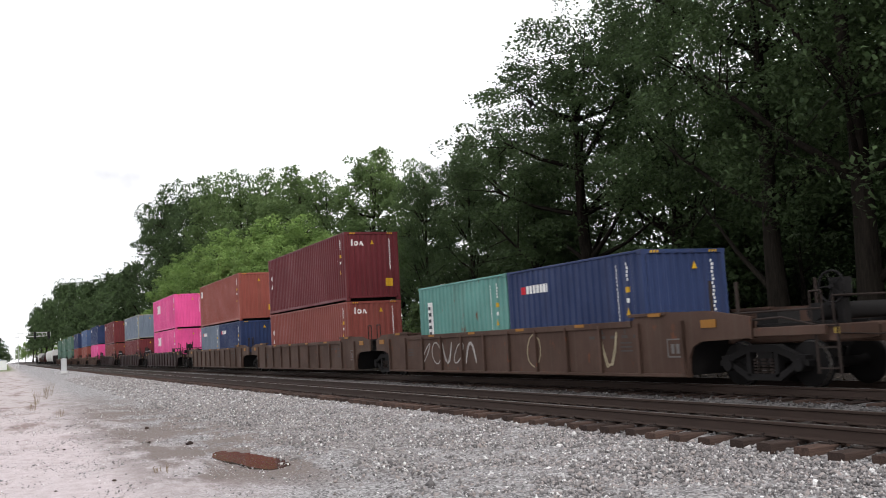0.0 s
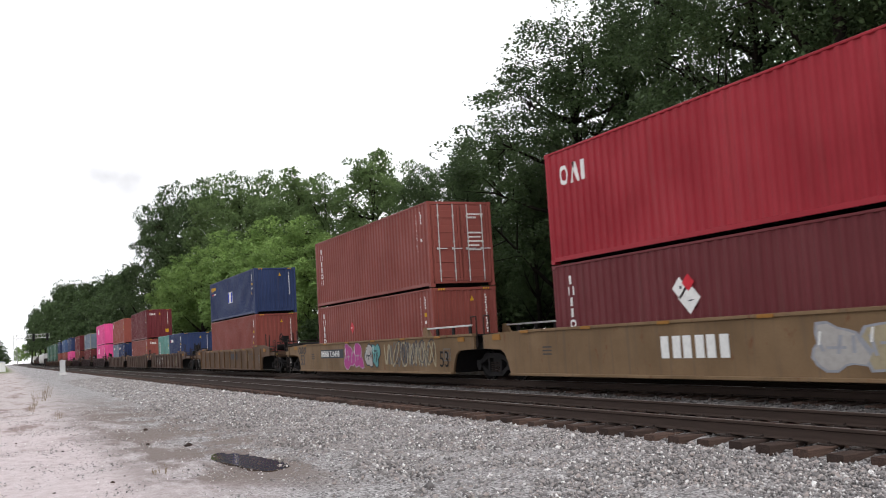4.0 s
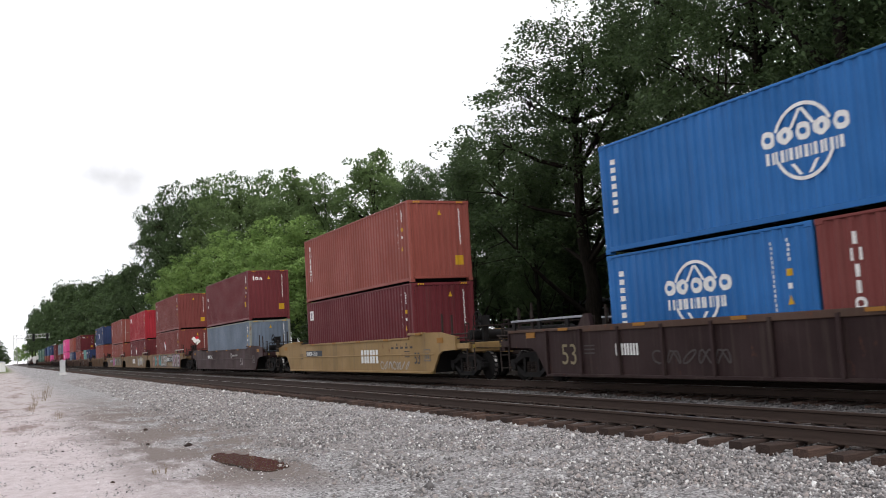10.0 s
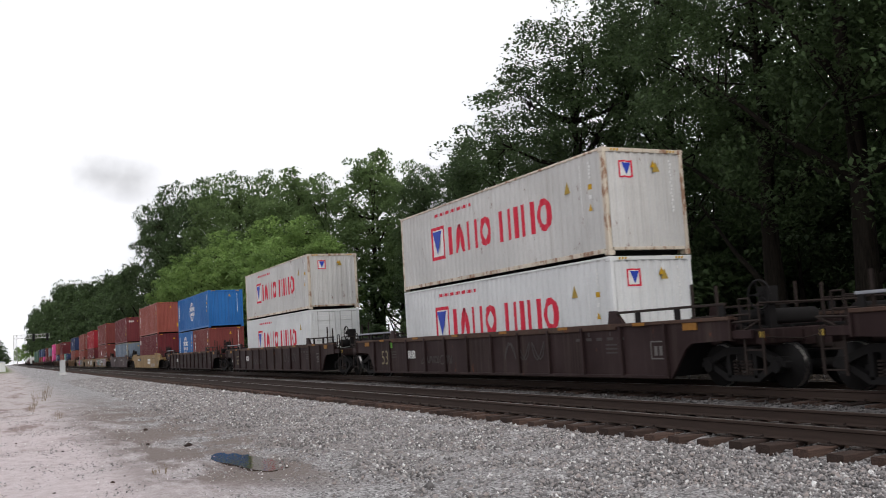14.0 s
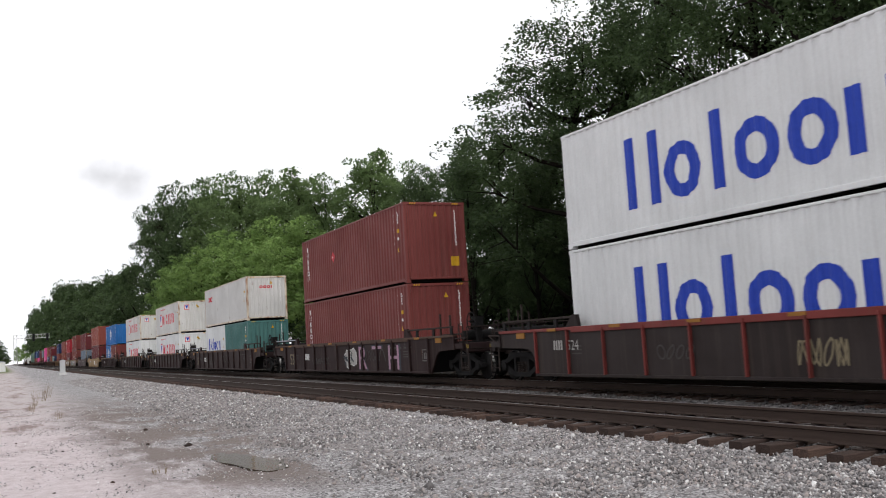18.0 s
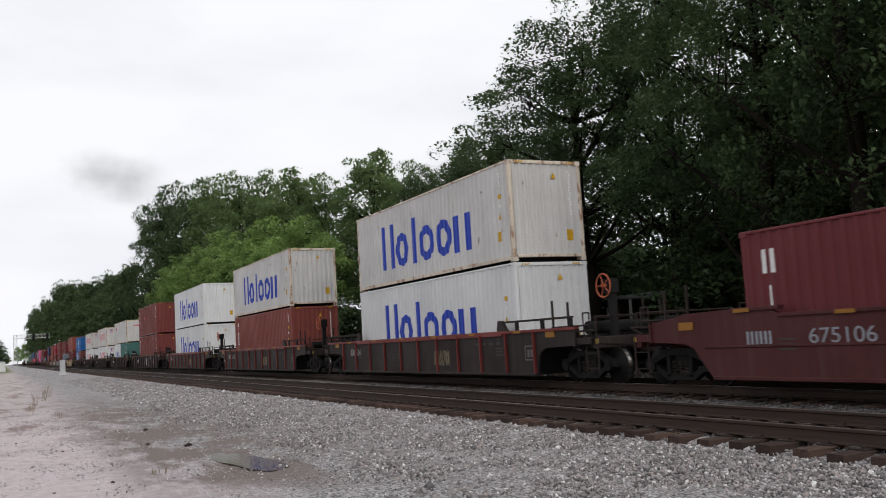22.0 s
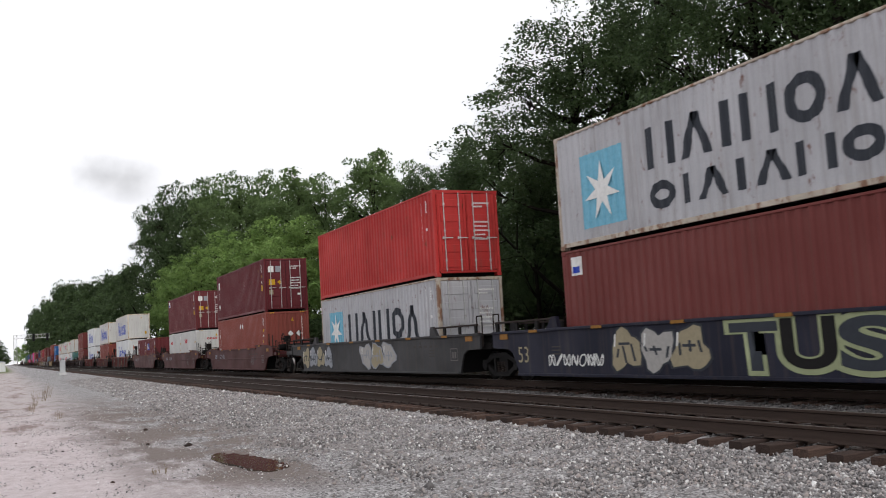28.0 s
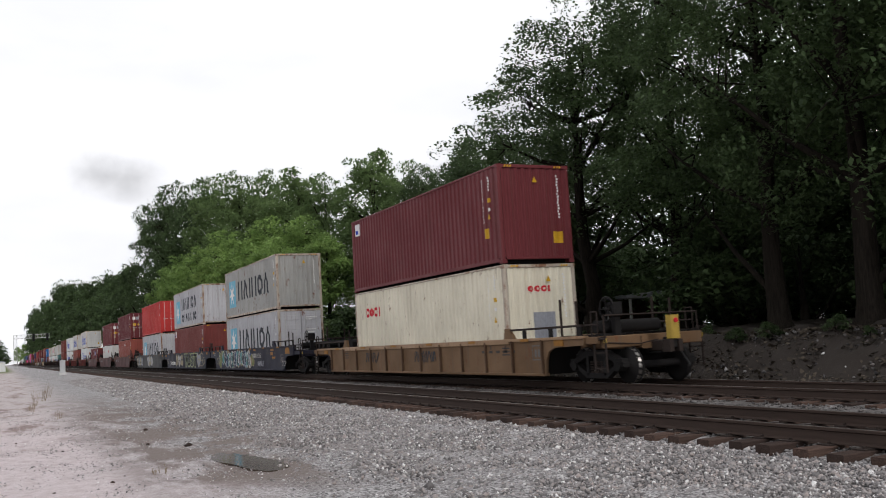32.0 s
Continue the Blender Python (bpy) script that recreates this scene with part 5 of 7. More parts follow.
def car_end(car, s, w, half, colour, brake, coupler=True, tall=1.40):
    """What stands over one bogie: deck, sills, steps, grab rails, posts, brake gear and coupler. s: +1 front, -1 rear."""
    y0, y1 = w + 0.55, half - 0.85
    def Y(a, b):
        return (a, b) if s > 0 else (-b, -a)
    sh = Shape()
    sh.box(-0.45, 0.45, *Y(w - 0.1, y1 + 0.15), 0.80, 1.12, 0.03)
    sh.box(-1.42, 1.42, *Y(y1 - 0.12, y1 + 0.1), 0.86, 1.14, 0.02)
    sh.box(-1.42, 1.42, *Y(y0 - 0.2, y0 + 0.1), 0.92, 1.18, 0.02)
    part("end_sill", sh, colour, car)
    for x0 in (-1.38, 0.55):
        sh = Shape().box(x0, x0 + 0.04, *Y(y0, y1), 1.14, 1.19).box(x0 + 0.79, x0 + 0.83, *Y(y0, y1), 1.14, 1.19)
        for k in range(9):
            a = y0 + 0.15 + k * (y1 - y0 - 0.3) / 9
            sh.box(x0 + 0.02, x0 + 0.81, *Y(a, a + 0.09), 1.15, 1.185)
        part("walkway_grating", sh, "iron", car, "steel grating walkway")
    part("brake_cylinder", Shape().tube((-1.25, s * (y1 - 0.55), 1.36), (0.6, s * (y1 - 0.55), 1.36), 0.16, n=12), "iron", car, "dark brake cylinder")
    part("air_reservoir", Shape().box(-0.3, 0.3, *Y(y0 + 0.2, y0 + 0.75), 1.12, 1.45, 0.04), "iron", car)
    for x in (-1.44, 1.44):
        part("ladder", shared("ladder", lambda: ladder(0.86, 0.46, 3)), "iron_brown", car, at=(x, s * (y1 - 0.15), 0.30))
        g = Shape().path([(x, s * (y1 - 0.45), 1.14), (x, s * (y1 - 0.45), 1.72), (x, s * (y1 - 0.2), 1.72), (x, s * (y1 - 0.2), 1.14)], 0.018)
        part("grab_rail", g, "iron_brown", car)
        for a, zt in ((0.15, 2.10), (0.85, 2.02)):
            part("end_post", Shape().box(x - 0.022, x + 0.022, *Y(y0 + a, y0 + a + 0.05), 1.1, zt), "iron_brown", car)
        part("grab_rail", Shape().path([(x, s * (y0 + 0.1), 1.42), (x, s * (y1 - 0.2), 1.42)], 0.02), "iron_brown", car)
        part("reflector", Shape().box(x - 0.012, x + 0.012, *Y(y1 + 0.02, y1 + 0.11), 0.98, 1.09), "m_dull_yellow", car)
    part("cross_rail", Shape().path([(-1.4, s * y1, 1.15), (-1.4, s * y1, 1.62), (1.4, s * y1, 1.62), (1.4, s * y1, 1.15)], 0.02), "iron_brown", car, "bent pipe hand rail")
    if brake:
        up, back = (2.34, 0.0) if brake == "wheel_orange" else (1.78, -0.25)
        bw = part("brake_stand", Shape().box(-0.95, -0.77, *Y(y1 + back - 0.08, y1 + back + 0.08), 1.1, up - 0.1, 0.02).box(-1.02, -0.72, *Y(y1 + back - 0.13, y1 + back + 0.13), up - 0.18, up + 0.16, 0.03), "iron", car)
        part("brake_wheel", shared("brake_wheel", hand_wheel), brake, bw, "spoked hand brake wheel", at=(-1.10, s * (y1 + back), up))
    if coupler:
        sh = Shape().box(-0.16, 0.16, *Y(y1, half - 0.32), 0.72, 0.98, 0.03)
        sh.prism([(-0.14, 0), (0.14, 0), (0.22, 0.12), (0.20, 0.34), (0.08, 0.34), (0.06, 0.16), (-0.05, 0.16), (-0.08, 0.36), (-0.20, 0.36), (-0.24, 0.16)], "z", 0.70, 0.98)
        n = len(sh.v)
        for i in range(n - 20, n):
            x, y, z = sh.v[i]
            sh.v[i] = (x, s * (half - 0.36 + y), z)
        part("coupler", sh, "iron_brown", car, "rusty knuckle coupler")
        part("air_hose", Shape().path([(0.45, s * (half - 0.55), 0.85), (0.50, s * (half - 0.35), 0.55), (0.42, s * (half - 0.1), 0.38), (0.3, s * (half + 0.02), 0.36)], 0.03), "rubber", car, "hanging rubber air hose")
        part("uncoupling_lever", Shape().path([(-1.4, s * (y1 + 0.12), 0.98), (-0.5, s * (y1 + 0.16), 0.92), (-0.2, s * (half - 0.4), 1.0)], 0.014), "iron_brown", car)


def well_car(label, w, half, colour, style, trim=None, top=1.40, share=(False, False), brake="iron", ribs=None):
    """A low car with a sunken well between two bogies. share: joined to the next unit over one bogie (front, rear)."""
    car = thing("well_car", label, "railcar", group="well cars of the train")
    trim = trim or colour
    half = half if isinstance(half, tuple) else (half, half)
    ends = [half[k] if share[k] else half[k] - 0.95 for k in (0, 1)]
    fe, re = ends[0] - (0.35 if share[0] else 0.0), ends[1] - (0.35 if share[1] else 0.0)
    solid = [fe if share[0] else min(fe, w + 1.85), re if share[1] else min(re, w + 1.85)]
    railed = style == "flat" or colour in ("car_black", "car_tan", "car_dark_brown")
    hi = top + (0.0 if railed else 0.14)
    c0, c1, c2 = (0.32, 0.50, 0.70) if colour == "car_dark_brown" else (0.05, 0.17, 0.42) if style == "ribbed" else (0.15, 0.30, 0.52) if style == "flat" else (0.34, 0.52, 0.80)
    sf, sr = solid
    prof = [(-w, 0.20), (w, 0.20), (w + c0, 0.58), (w + c1, 0.80), (w + c2, 0.91), (sf, 0.95), (sf, top - 0.06), (w + 0.7, hi - 0.03), (w - 0.6, hi), (w - 1.5, hi), (w - 1.75, top), (-w + 1.75, top), (-w + 1.5, hi), (-w + 0.6, hi), (-w - 0.7, hi - 0.03), (-sr, top - 0.06), (-sr, 0.95), (-w - c2, 0.91), (-w - c1, 0.80), (-w - c0, 0.58)]
    for sx in (-1, 1):
        x0, x1 = (-1.53, -1.47) if sx < 0 else (1.47, 1.53)
        sd = part("side_sill", Shape().prism(prof, "x", x0, x1), colour, car)
        sh = Shape()
        o = sx * 1.50
        sh.box(o - 0.075, o + 0.075, -w + 1.75, w - 1.75, top - (0.13 if style == "ribbed" else 0.06), top + 0.012, 0.01)
        for k, s in enumerate((1, -1)):
            a, b = (w - 1.8, w - 0.6) if s > 0 else (-w + 0.6, -w + 1.8)
            if not railed or colour == "car_dirty_yellow" and s > 0:
                sh.box(o - 0.075, o + 0.075, a, b, hi - 0.06, hi + 0.012, 0.01)
                continue
            sh.box(o - 0.075, o + 0.075, *sorted((s * (w - 1.75), s * (solid[k] - 0.02))), top - 0.07, top + 0.005, 0.01)
            e = solid[k] - 0.15
            gus = [(s * (w - 2.05), top), (s * (w - 1.98), top + 0.30), (s * (w - 1.78), top + 0.30), (s * (w - 1.5), top)]
            part("gusset", Shape().prism(gus if s < 0 else gus[::-1], "x", o - 0.05, o + 0.05), colour, sd)
            gr = part("guide_rail", Shape().box(o - 0.03, o + 0.03, *sorted((s * (w - 1.8), s * e)), top + 0.22, top + 0.275, 0.008), "galvanised" if colour == "car_dirty_yellow" else "m_grey" if colour == "car_dark_brown" and s > 0 else "iron_brown", sd, "thin raised steel guide rail")
            for j in range(3):
                y = s * (w - 1.0 + j * (e - w + 0.9) / 2)
                part("hanger", Shape().box(o - 0.025, o + 0.025, y - 0.07, y + 0.07, top, top + 0.23), "iron", gr)
        part("top_chord", sh, trim, sd)
        for s, b0, b1 in ((1, sf, fe), (-1, sr, re)):
            if b1 - b0 > 0.3:
                part("end_beam", Shape().box(o - 0.03, o + 0.03, *sorted((s * b0, s * b1)), 0.97, 1.13, 0.01), colour, sd)
                part("cheek_flange", Shape().box(o - 0.08, o + 0.08, *sorted((s * b0, s * (b0 - 0.05))), 0.94, top - 0.05, 0.01), colour, sd)
                part("end_rail", Shape().path([(o, s * (b0 - 0.02), top - 0.12), (o, s * (b0 + 0.7), top - 0.10), (o, s * (b1 - 0.2), 1.13)], 0.022), "iron_brown", sd)
        part("bottom_chord", Shape().box(o - 0.085, o + 0.085, -w + 0.02, w - 0.02, 0.195, 0.265, 0.01), colour, sd)
        if style == "ribbed":
            n = round(2 * w / 1.5)
            thin = 0.018 * bool(ribs and ribs != colour)
            rib = shared(("rib", thin, top), lambda: Shape().box(-0.05, 0.05, -0.045 + thin, 0.045 - thin, 0.26, top - 0.05, 0.010))
            for k in range(n + 1):
                part("rib", rib, ribs or trim, sd, at=(o + sx * 0.055, -w + 0.08 + k * (2 * w - 0.16) / n, 0))
        elif style == "smooth":
            part("belt", Shape().box(o - 0.052, o + 0.052, -w - 0.2, w + 0.2, 0.80, 0.85, 0.012), colour, sd)
        for k in range(6 if sx < 0 else 0):
            y = -w + 0.9 + k * (2 * w - 1.8) / 5
            zt = top if 0 < k < 5 else hi - 0.01
            part("reflector", shared("reflector", lambda: Shape().box(-0.008, 0.008, -0.20, 0.20, 0, 0.07)), "m_amber", sd, "amber reflector", at=(sx * 1.584, y, zt - 0.065))
        for y in (-w - 0.9, w + 0.5):
            part("reflector", Shape().box(sx * 1.54 - 0.012, sx * 1.54 + 0.012, y, y + 0.42, top - 0.22, top - 0.06), "m_amber", sd, "amber reflector")
    sh = Shape().box(-1.2, 1.2, -w + 0.3, w - 0.3, 0.28, 0.33)
    for k in range(8):
        y = -w + 0.6 + k * (2 * w - 1.2) / 7
        sh.box(-1.47, 1.47, y - 0.12, y + 0.12, 0.22, 0.345)
    part("well_floor", sh, "iron", car, "dark open well floor")
    for s in (-1, 1):
        sh = Shape().prism([(s * (w - 0.25), 0.22), (s * (w + 0.02), 0.95), (s * (w + 0.08), 0.95), (s * (w - 0.17), 0.22)], "x", -1.46, 1.46)
        part("well_bulkhead", sh, "iron", car)
    for s, sh_, hf in ((1, share[0], half[0]), (-1, share[1], half[1])):
        if sh_:
            a, b = (w + 0.4, hf - 0.1) if s > 0 else (-hf + 0.1, -w - 0.4)
            part("joint_deck", Shape().box(-1.3, 1.3, a, b, 0.92, 1.10, 0.02).box(-0.5, 0.5, a, b, 0.75, 0.95, 0.03), "iron", car, "dark deck over the shared bogie")
            part("joint_cover", Shape().box(-1.2, 1.2, a, b, 1.32, 1.38, 0.02).box(-1.05, -0.9, a, b, 1.0, 1.34).box(0.9, 1.05, a, b, 1.0, 1.34), "iron", car)
            part("grab_rail", Shape().path([(-1.45, s * (hf - 0.3), 1.0), (-1.45, s * (hf - 0.3), 1.9), (-1.45, s * (hf - 0.62), 1.9), (-1.45, s * (hf - 0.62), 1.0)], 0.02), "iron_brown", car)
        else:
            car_end(car, s, w, hf, colour, brake if s < 0 else None)
            bogie(car, s * (w + 1.55))
    if share[1]:
        bogie(car, -half[1])
    marks = side_at(-1.535, 0)
    sh = Shape()
    for k in range(5):
        rect(sh, marks, w - 3.4 + 0.42 * k, top - 0.36, 0.22, 0.07)
        if k % 2:
            rect(sh, marks, w - 3.3 + 0.42 * k, top - 0.26, 0.05, 0.10)
    for a in (-w + 1.7, w - 2.2):
        for j in range(3):
            rect(sh, marks, a, 0.92 - 0.09 * j, 0.42, 0.035)
    tagged(part("stencil_mark", sh, "m_faint", car, "small faded stencil bars"), kind="stuff")
    sh = Shape()
    a, b = w - 0.6, 0.60
    for x, y, q, h in ((a, b, 0.5, 0.03), (a, b + 0.36, 0.5, 0.03), (a, b, 0.03, 0.38), (a + 0.47, b, 0.03, 0.38), (a + 0.12, b + 0.08, 0.1, 0.2), (a + 0.28, b + 0.08, 0.1, 0.2)):
        rect(sh, marks, x, y, q, h)
    part("inspection_panel", sh, "m_worn", car, "white framed inspection box")
    return car


def glyph(ch, fat):
    """A fat letter as a flat mesh, fitted to the unit square."""
    cu = bpy.data.curves.new("lettering", "FONT")
    cu.body, cu.size, cu.offset = ch, 1.0, fat
    ob = new("lettering", cu)
    bpy.context.view_layer.update()
    me = bpy.data.meshes.new_from_object(ob.evaluated_get(bpy.context.evaluated_depsgraph_get()))
    bpy.data.objects.remove(ob)
    xs, ys = [v.co.x for v in me.vertices], [v.co.y for v in me.vertices]
    for v in me.vertices:
        v.co = ((v.co.x - min(xs)) / (max(xs) - min(xs)), (v.co.y - min(ys)) / (max(ys) - min(ys)), 0)
    me.materials.clear()
    return me


def graffiti(car, a0, a1, z0, z1, n, fills, outline, seed, shine="m_white", x=-1.537, letters="", wild=False):
    """Spray-painted letters, one part each: a dark outline below, the fill, inner strokes and highlights on it."""
    rng = random.Random(seed)
    S = side_at(x, 0)
    step = (a1 - a0) / n
    for k in range(n):
        e = 0.0003 * k
        cx, cz = a0 + (k + 0.5) * step, (z0 + z1) / 2 + rng.uniform(-0.04, 0.04)
        rx, rz = step * 0.54, (z1 - z0) * 0.49
        fill = fills[k % len(fills)]
        if letters:
            lean = rng.uniform(-0.15, 0.15)
            made = []
            for fat, grow, d in ((0.075, 1.10, 0.003), (0.03, 0.90, 0.007)):
                me = glyph(letters[k], fat)
                for v in me.vertices:
                    b = (v.co.y - 0.5) * 2 * rz * grow
                    v.co = S(cx + (v.co.x - 0.5) * 2 * rx * grow + lean * b, max(0.28, cz + b), d + e)
                made.append(me)
            g = part("graffiti_letter", made[1], fill, car, "sprayed graffiti letter")
            part("outline", made[0], outline, g)
        elif wild:
            pts = []
            for j in range(11):
                t = 2 * math.pi * j / 11
                q = rng.uniform(0.45, 1.15)
                pts.append((cx + rx * q * 1.5 * math.cos(t), min(z1, max(0.30, cz + rz * q * 1.2 * math.sin(t)))))
            g = part("graffiti_letter", plate(Shape(), S, pts, 0.003, 0.006 + e), fill, car, "angular sprayed graffiti letter")
            o, h = Shape(), Shape()
            for j in range(5):
                a, b = cx + rng.uniform(-1, 0.6) * rx, cz + rng.uniform(-0.9, 0.4) * rz
                rect(o, S, a, max(0.3, b), rx * rng.uniform(0.2, 0.5), rz * rng.uniform(0.25, 0.8), 0.003, 0.010 + e + 0.00005 * j, rng.uniform(-0.4, 0.4))
            for (a, b), (c, d) in list(zip(pts, pts[1:] + pts[:1]))[::2]:
                L = math.hypot(c - a, d - b) or 1
                u, w = -(d - b) / L * 0.013, (c - a) / L * 0.013
                plate(h, S, [(a + u, b + w), (c + u, d + w), (c - u, d - w), (a - u, b - w)], 0.003, 0.0125 + e)
            tagged(part("outline", o, outline, g), kind="stuff")
            tagged(part("highlight", h, shine, g), kind="stuff")
        else:
            lean = rng.uniform(-0.2, 0.2) * rz
            pts = []
            p1, p2 = rng.uniform(0, 6), rng.uniform(0, 6)
            for j in range(18):
                t = 2 * math.pi * j / 18
                c, s = math.cos(t), math.sin(t)
                q = 1.12 / (abs(c) ** 3.2 + abs(s) ** 3.2) ** (1 / 3.2) * (0.84 + 0.16 * math.sin(3 * t + p1) + 0.10 * math.sin(5 * t + p2))
                pts.append((cx + rx * q * c * 0.92 + lean * s, max(0.30, cz + rz * q * s * 0.92)))
            grow = [(cx + (a - cx) * 1.14, max(0.27, cz + (b - cz) * 1.12)) for a, b in pts]
            g = part("graffiti_letter", plate(Shape(), S, pts, 0.003, 0.0075 + e), fill, car, "rounded sprayed graffiti letter")
            part("outline", plate(Shape(), S, grow, 0, 0.003 + e), outline, g)
            inner = Shape()
            for j in range(3):
                h = rz * rng.uniform(0.4, 0.9)
                rect(inner, S, cx + (j - 1.1) * rx * 0.55, max(0.3, cz - h * rng.uniform(0.2, 0.9)), rx * 0.13, h, 0.008, 0.0115 + e, rng.uniform(-0.15, 0.15))
            rect(inner, S, cx - rx * 0.4, cz + rng.uniform(-0.15, 0.15), rx * 0.7, rz * 0.12, 0.008, 0.0105 + e, 0)
            tagged(part("inner_stroke", inner, outline, g), kind="stuff")
            hi = rect(Shape(), S, cx - rx * 0.72, cz + rz * 0.15, rx * 0.08, rz * 0.6, 0.008, 0.0125 + e, 0.05)
            part("highlight", hi, shine, g)


def scribble(car, a0, a1, z0, z1, n, mat, seed, x=-1.537, r=0.018):
    """Thin tags: looping chalk and paint lines."""
    rng = random.Random(seed)
    S = side_at(x, 0)
    sh = Shape()
    for k in range(n):
        cx, w = a0 + (a1 - a0) * (k + 0.5) / n, (a1 - a0) / n * 0.42
        cz, h = (z0 + z1) / 2, (z1 - z0) / 2
        pts = []
        p, q = rng.uniform(0, 6), rng.choice((1, 2, 3))
        for j in range(13):
            t = 2 * math.pi * j / 12
            pts.append((cx + w * math.sin(t + p), cz + h * math.sin(q * t + p * 0.7) * rng.uniform(0.85, 1.0)))
        for (a, b), (c, d) in zip(pts, pts[1:]):
            L = math.hypot(c - a, d - b) or 1
            u, v = -(d - b) / L * r, (c - a) / L * r
            plate(sh, S, [(a + u, b + v), (c + u, d + v), (c - u, d - v), (a - u, b - v)])
    tagged(part("tag", sh, mat, car, "thin scrawled graffiti tag"), kind="stuff")


# ---- the train, front to back ----
SPEED, DECK = 14.64, 0.41
MOVING = []
STD, HI = 2.591, 2.896
L40, L20 = 12.192, 6.058
WORDS = {
    "maroon": "dark maroon", "wine": "deep wine-red", "brown": "red-brown", "rust_red": "rust-red", "orange": "orange-brown", "red": "bright crimson", "bright_red": "scuffed bright red",
    "navy": "navy blue", "blue": "mid blue", "steel_blue": "dull blue", "grey_blue": "pale grey-blue", "teal": "turquoise", "sea_green": "dark sea-green", "green": "dull green",
    "pink": "bright magenta-pink", "white": "weathered white", "clean_white": "clean white", "cream": "rust-stained cream", "light_grey": "rust-streaked light grey", "pale_grey": "rust-specked pale grey",
}


def load(u, z, length, height, colour, logos=(), doors=False, marks=("m_white", "m_yellow"), style=0, trim=None, where="standing in a well car"):
    kind = "corrugated shipping container" if length > 8 else "short shipping container"
    c = container("shipping_container", length, height, colour, f"{WORDS[colour]} {kind}{' with doors' if doors else ''} {where.replace('standing ', '') if doors else where}", doors, trim)
    if marks:
        id_marks(c, length, height, marks[0], marks[1], style, doors)
    for k in logos:
        logo(c, length, height, k)
    MOVING.append((c, TRAIN_X, u, z))
    c.location = (TRAIN_X, u, z)
    return c


def stack(u, lower, upper=None):
    """Containers in one well. Each: (lengths, height, colour, logos, doors, style); a pair of short ones has two colours and logo sets, front first."""
    z = RAIL + DECK
    for row, where in ((lower, "standing in a well car"), (upper, "stacked on another")):
        if row is None:
            continue
        length, h, colour, logos, doors, style = row
        if length == L20:
            for dy, c, lg in ((3.06, colour[0], logos[0]), (-3.06, colour[1], logos[1])):
                load(u + dy, z, L20, h, c, lg, doors and dy < 0, style=style, where=where)
        else:
            trim = {"grey_blue": "rusty_tan", "light_grey": "rusty_trim", "pale_grey": "rusty_trim", "cream": "rusty_trim", "white": "rusty_white"}.get(colour)
            load(u, z, L40, h, colour, logos, doors, style=style, where=where, trim=trim)
        z += h + 0.028


def put_car(u, *args, **kw):
    c = well_car(*args, **kw)
    c.location = (TRAIN_X, u, RAIL)
    MOVING.append((c, TRAIN_X, u, RAIL))
    return c


def low_freight(u, length, colour, kind, label):
    """Far cars at the head of the train: gondolas, tank cars and covered hoppers."""
    c = thing({"gondola": "gondola_car", "hopper": "hopper_car", "tank": "tank_car"}[kind], label, "railcar", group="freight cars far ahead")
    h = length / 2
    part("underframe", Shape().box(-0.4, 0.4, -h, h, 0.75, 1.05, 0.03).box(-1.45, 1.45, -h + 0.1, -h + 0.3, 0.8, 1.05).box(-1.45, 1.45, h - 0.3, h - 0.1, 0.8, 1.05), "iron", c)
    if kind == "gondola":
        sh = Shape()
        for s in (-1.5, 1.44):
            sh.box(s, s + 0.06, -h + 0.3, h - 0.3, 1.0, 2.6)
        for y in (-h + 0.3, h - 0.36):
            sh.box(-1.5, 1.5, y, y + 0.06, 1.0, 2.6)
        part("body", sh.box(-1.5, 1.5, -h + 0.3, h - 0.3, 1.0, 1.08), colour, c)
        for k in range(10):
            part("rib", shared("gondola_rib", lambda: Shape().box(-1.58, -1.5, -0.06, 0.06, 1.0, 2.6)), colour, c, at=(0, -h + 0.7 + k * (length - 1.4) / 9, 0))
    elif kind == "hopper":
        sh = Shape().prism([(-1.1, 0.9), (1.1, 0.9), (1.55, 1.9), (1.55, 3.7), (1.2, 4.3), (-1.2, 4.3), (-1.55, 3.7), (-1.55, 1.9)], "y", -h + 1.2, h - 1.2)
        part("body", sh, colour, c)
        part("roof_hatch", Shape().box(-0.5, 0.5, -h + 2, h - 2, 4.3, 4.45, 0.03), colour, c)
        for s in (-1, 1):
            part("end_platform", Shape().box(-1.4, 1.4, min(s * (h - 1.2), s * (h - 0.2)), max(s * (h - 1.2), s * (h - 0.2)), 1.1, 1.2), colour, c)
    else:
        part("tank", Shape().lathe([(-h + 0.6, 0.3), (-h + 0.75, 1.1), (-h + 1.2, 1.42), (h - 1.2, 1.42), (h - 0.75, 1.1), (h - 0.6, 0.3)], 20, "y"), colour, c).location = (0, 0, 2.5)
        part("dome", Shape().lathe([(3.85, 0.5), (4.2, 0.45)], 14, "z"), colour, c)
    for s in (-1, 1):
        bogie(c, s * (h - 1.9))
    c.location = (TRAIN_X, u, RAIL)
    MOVING.append((c, TRAIN_X, u, RAIL))


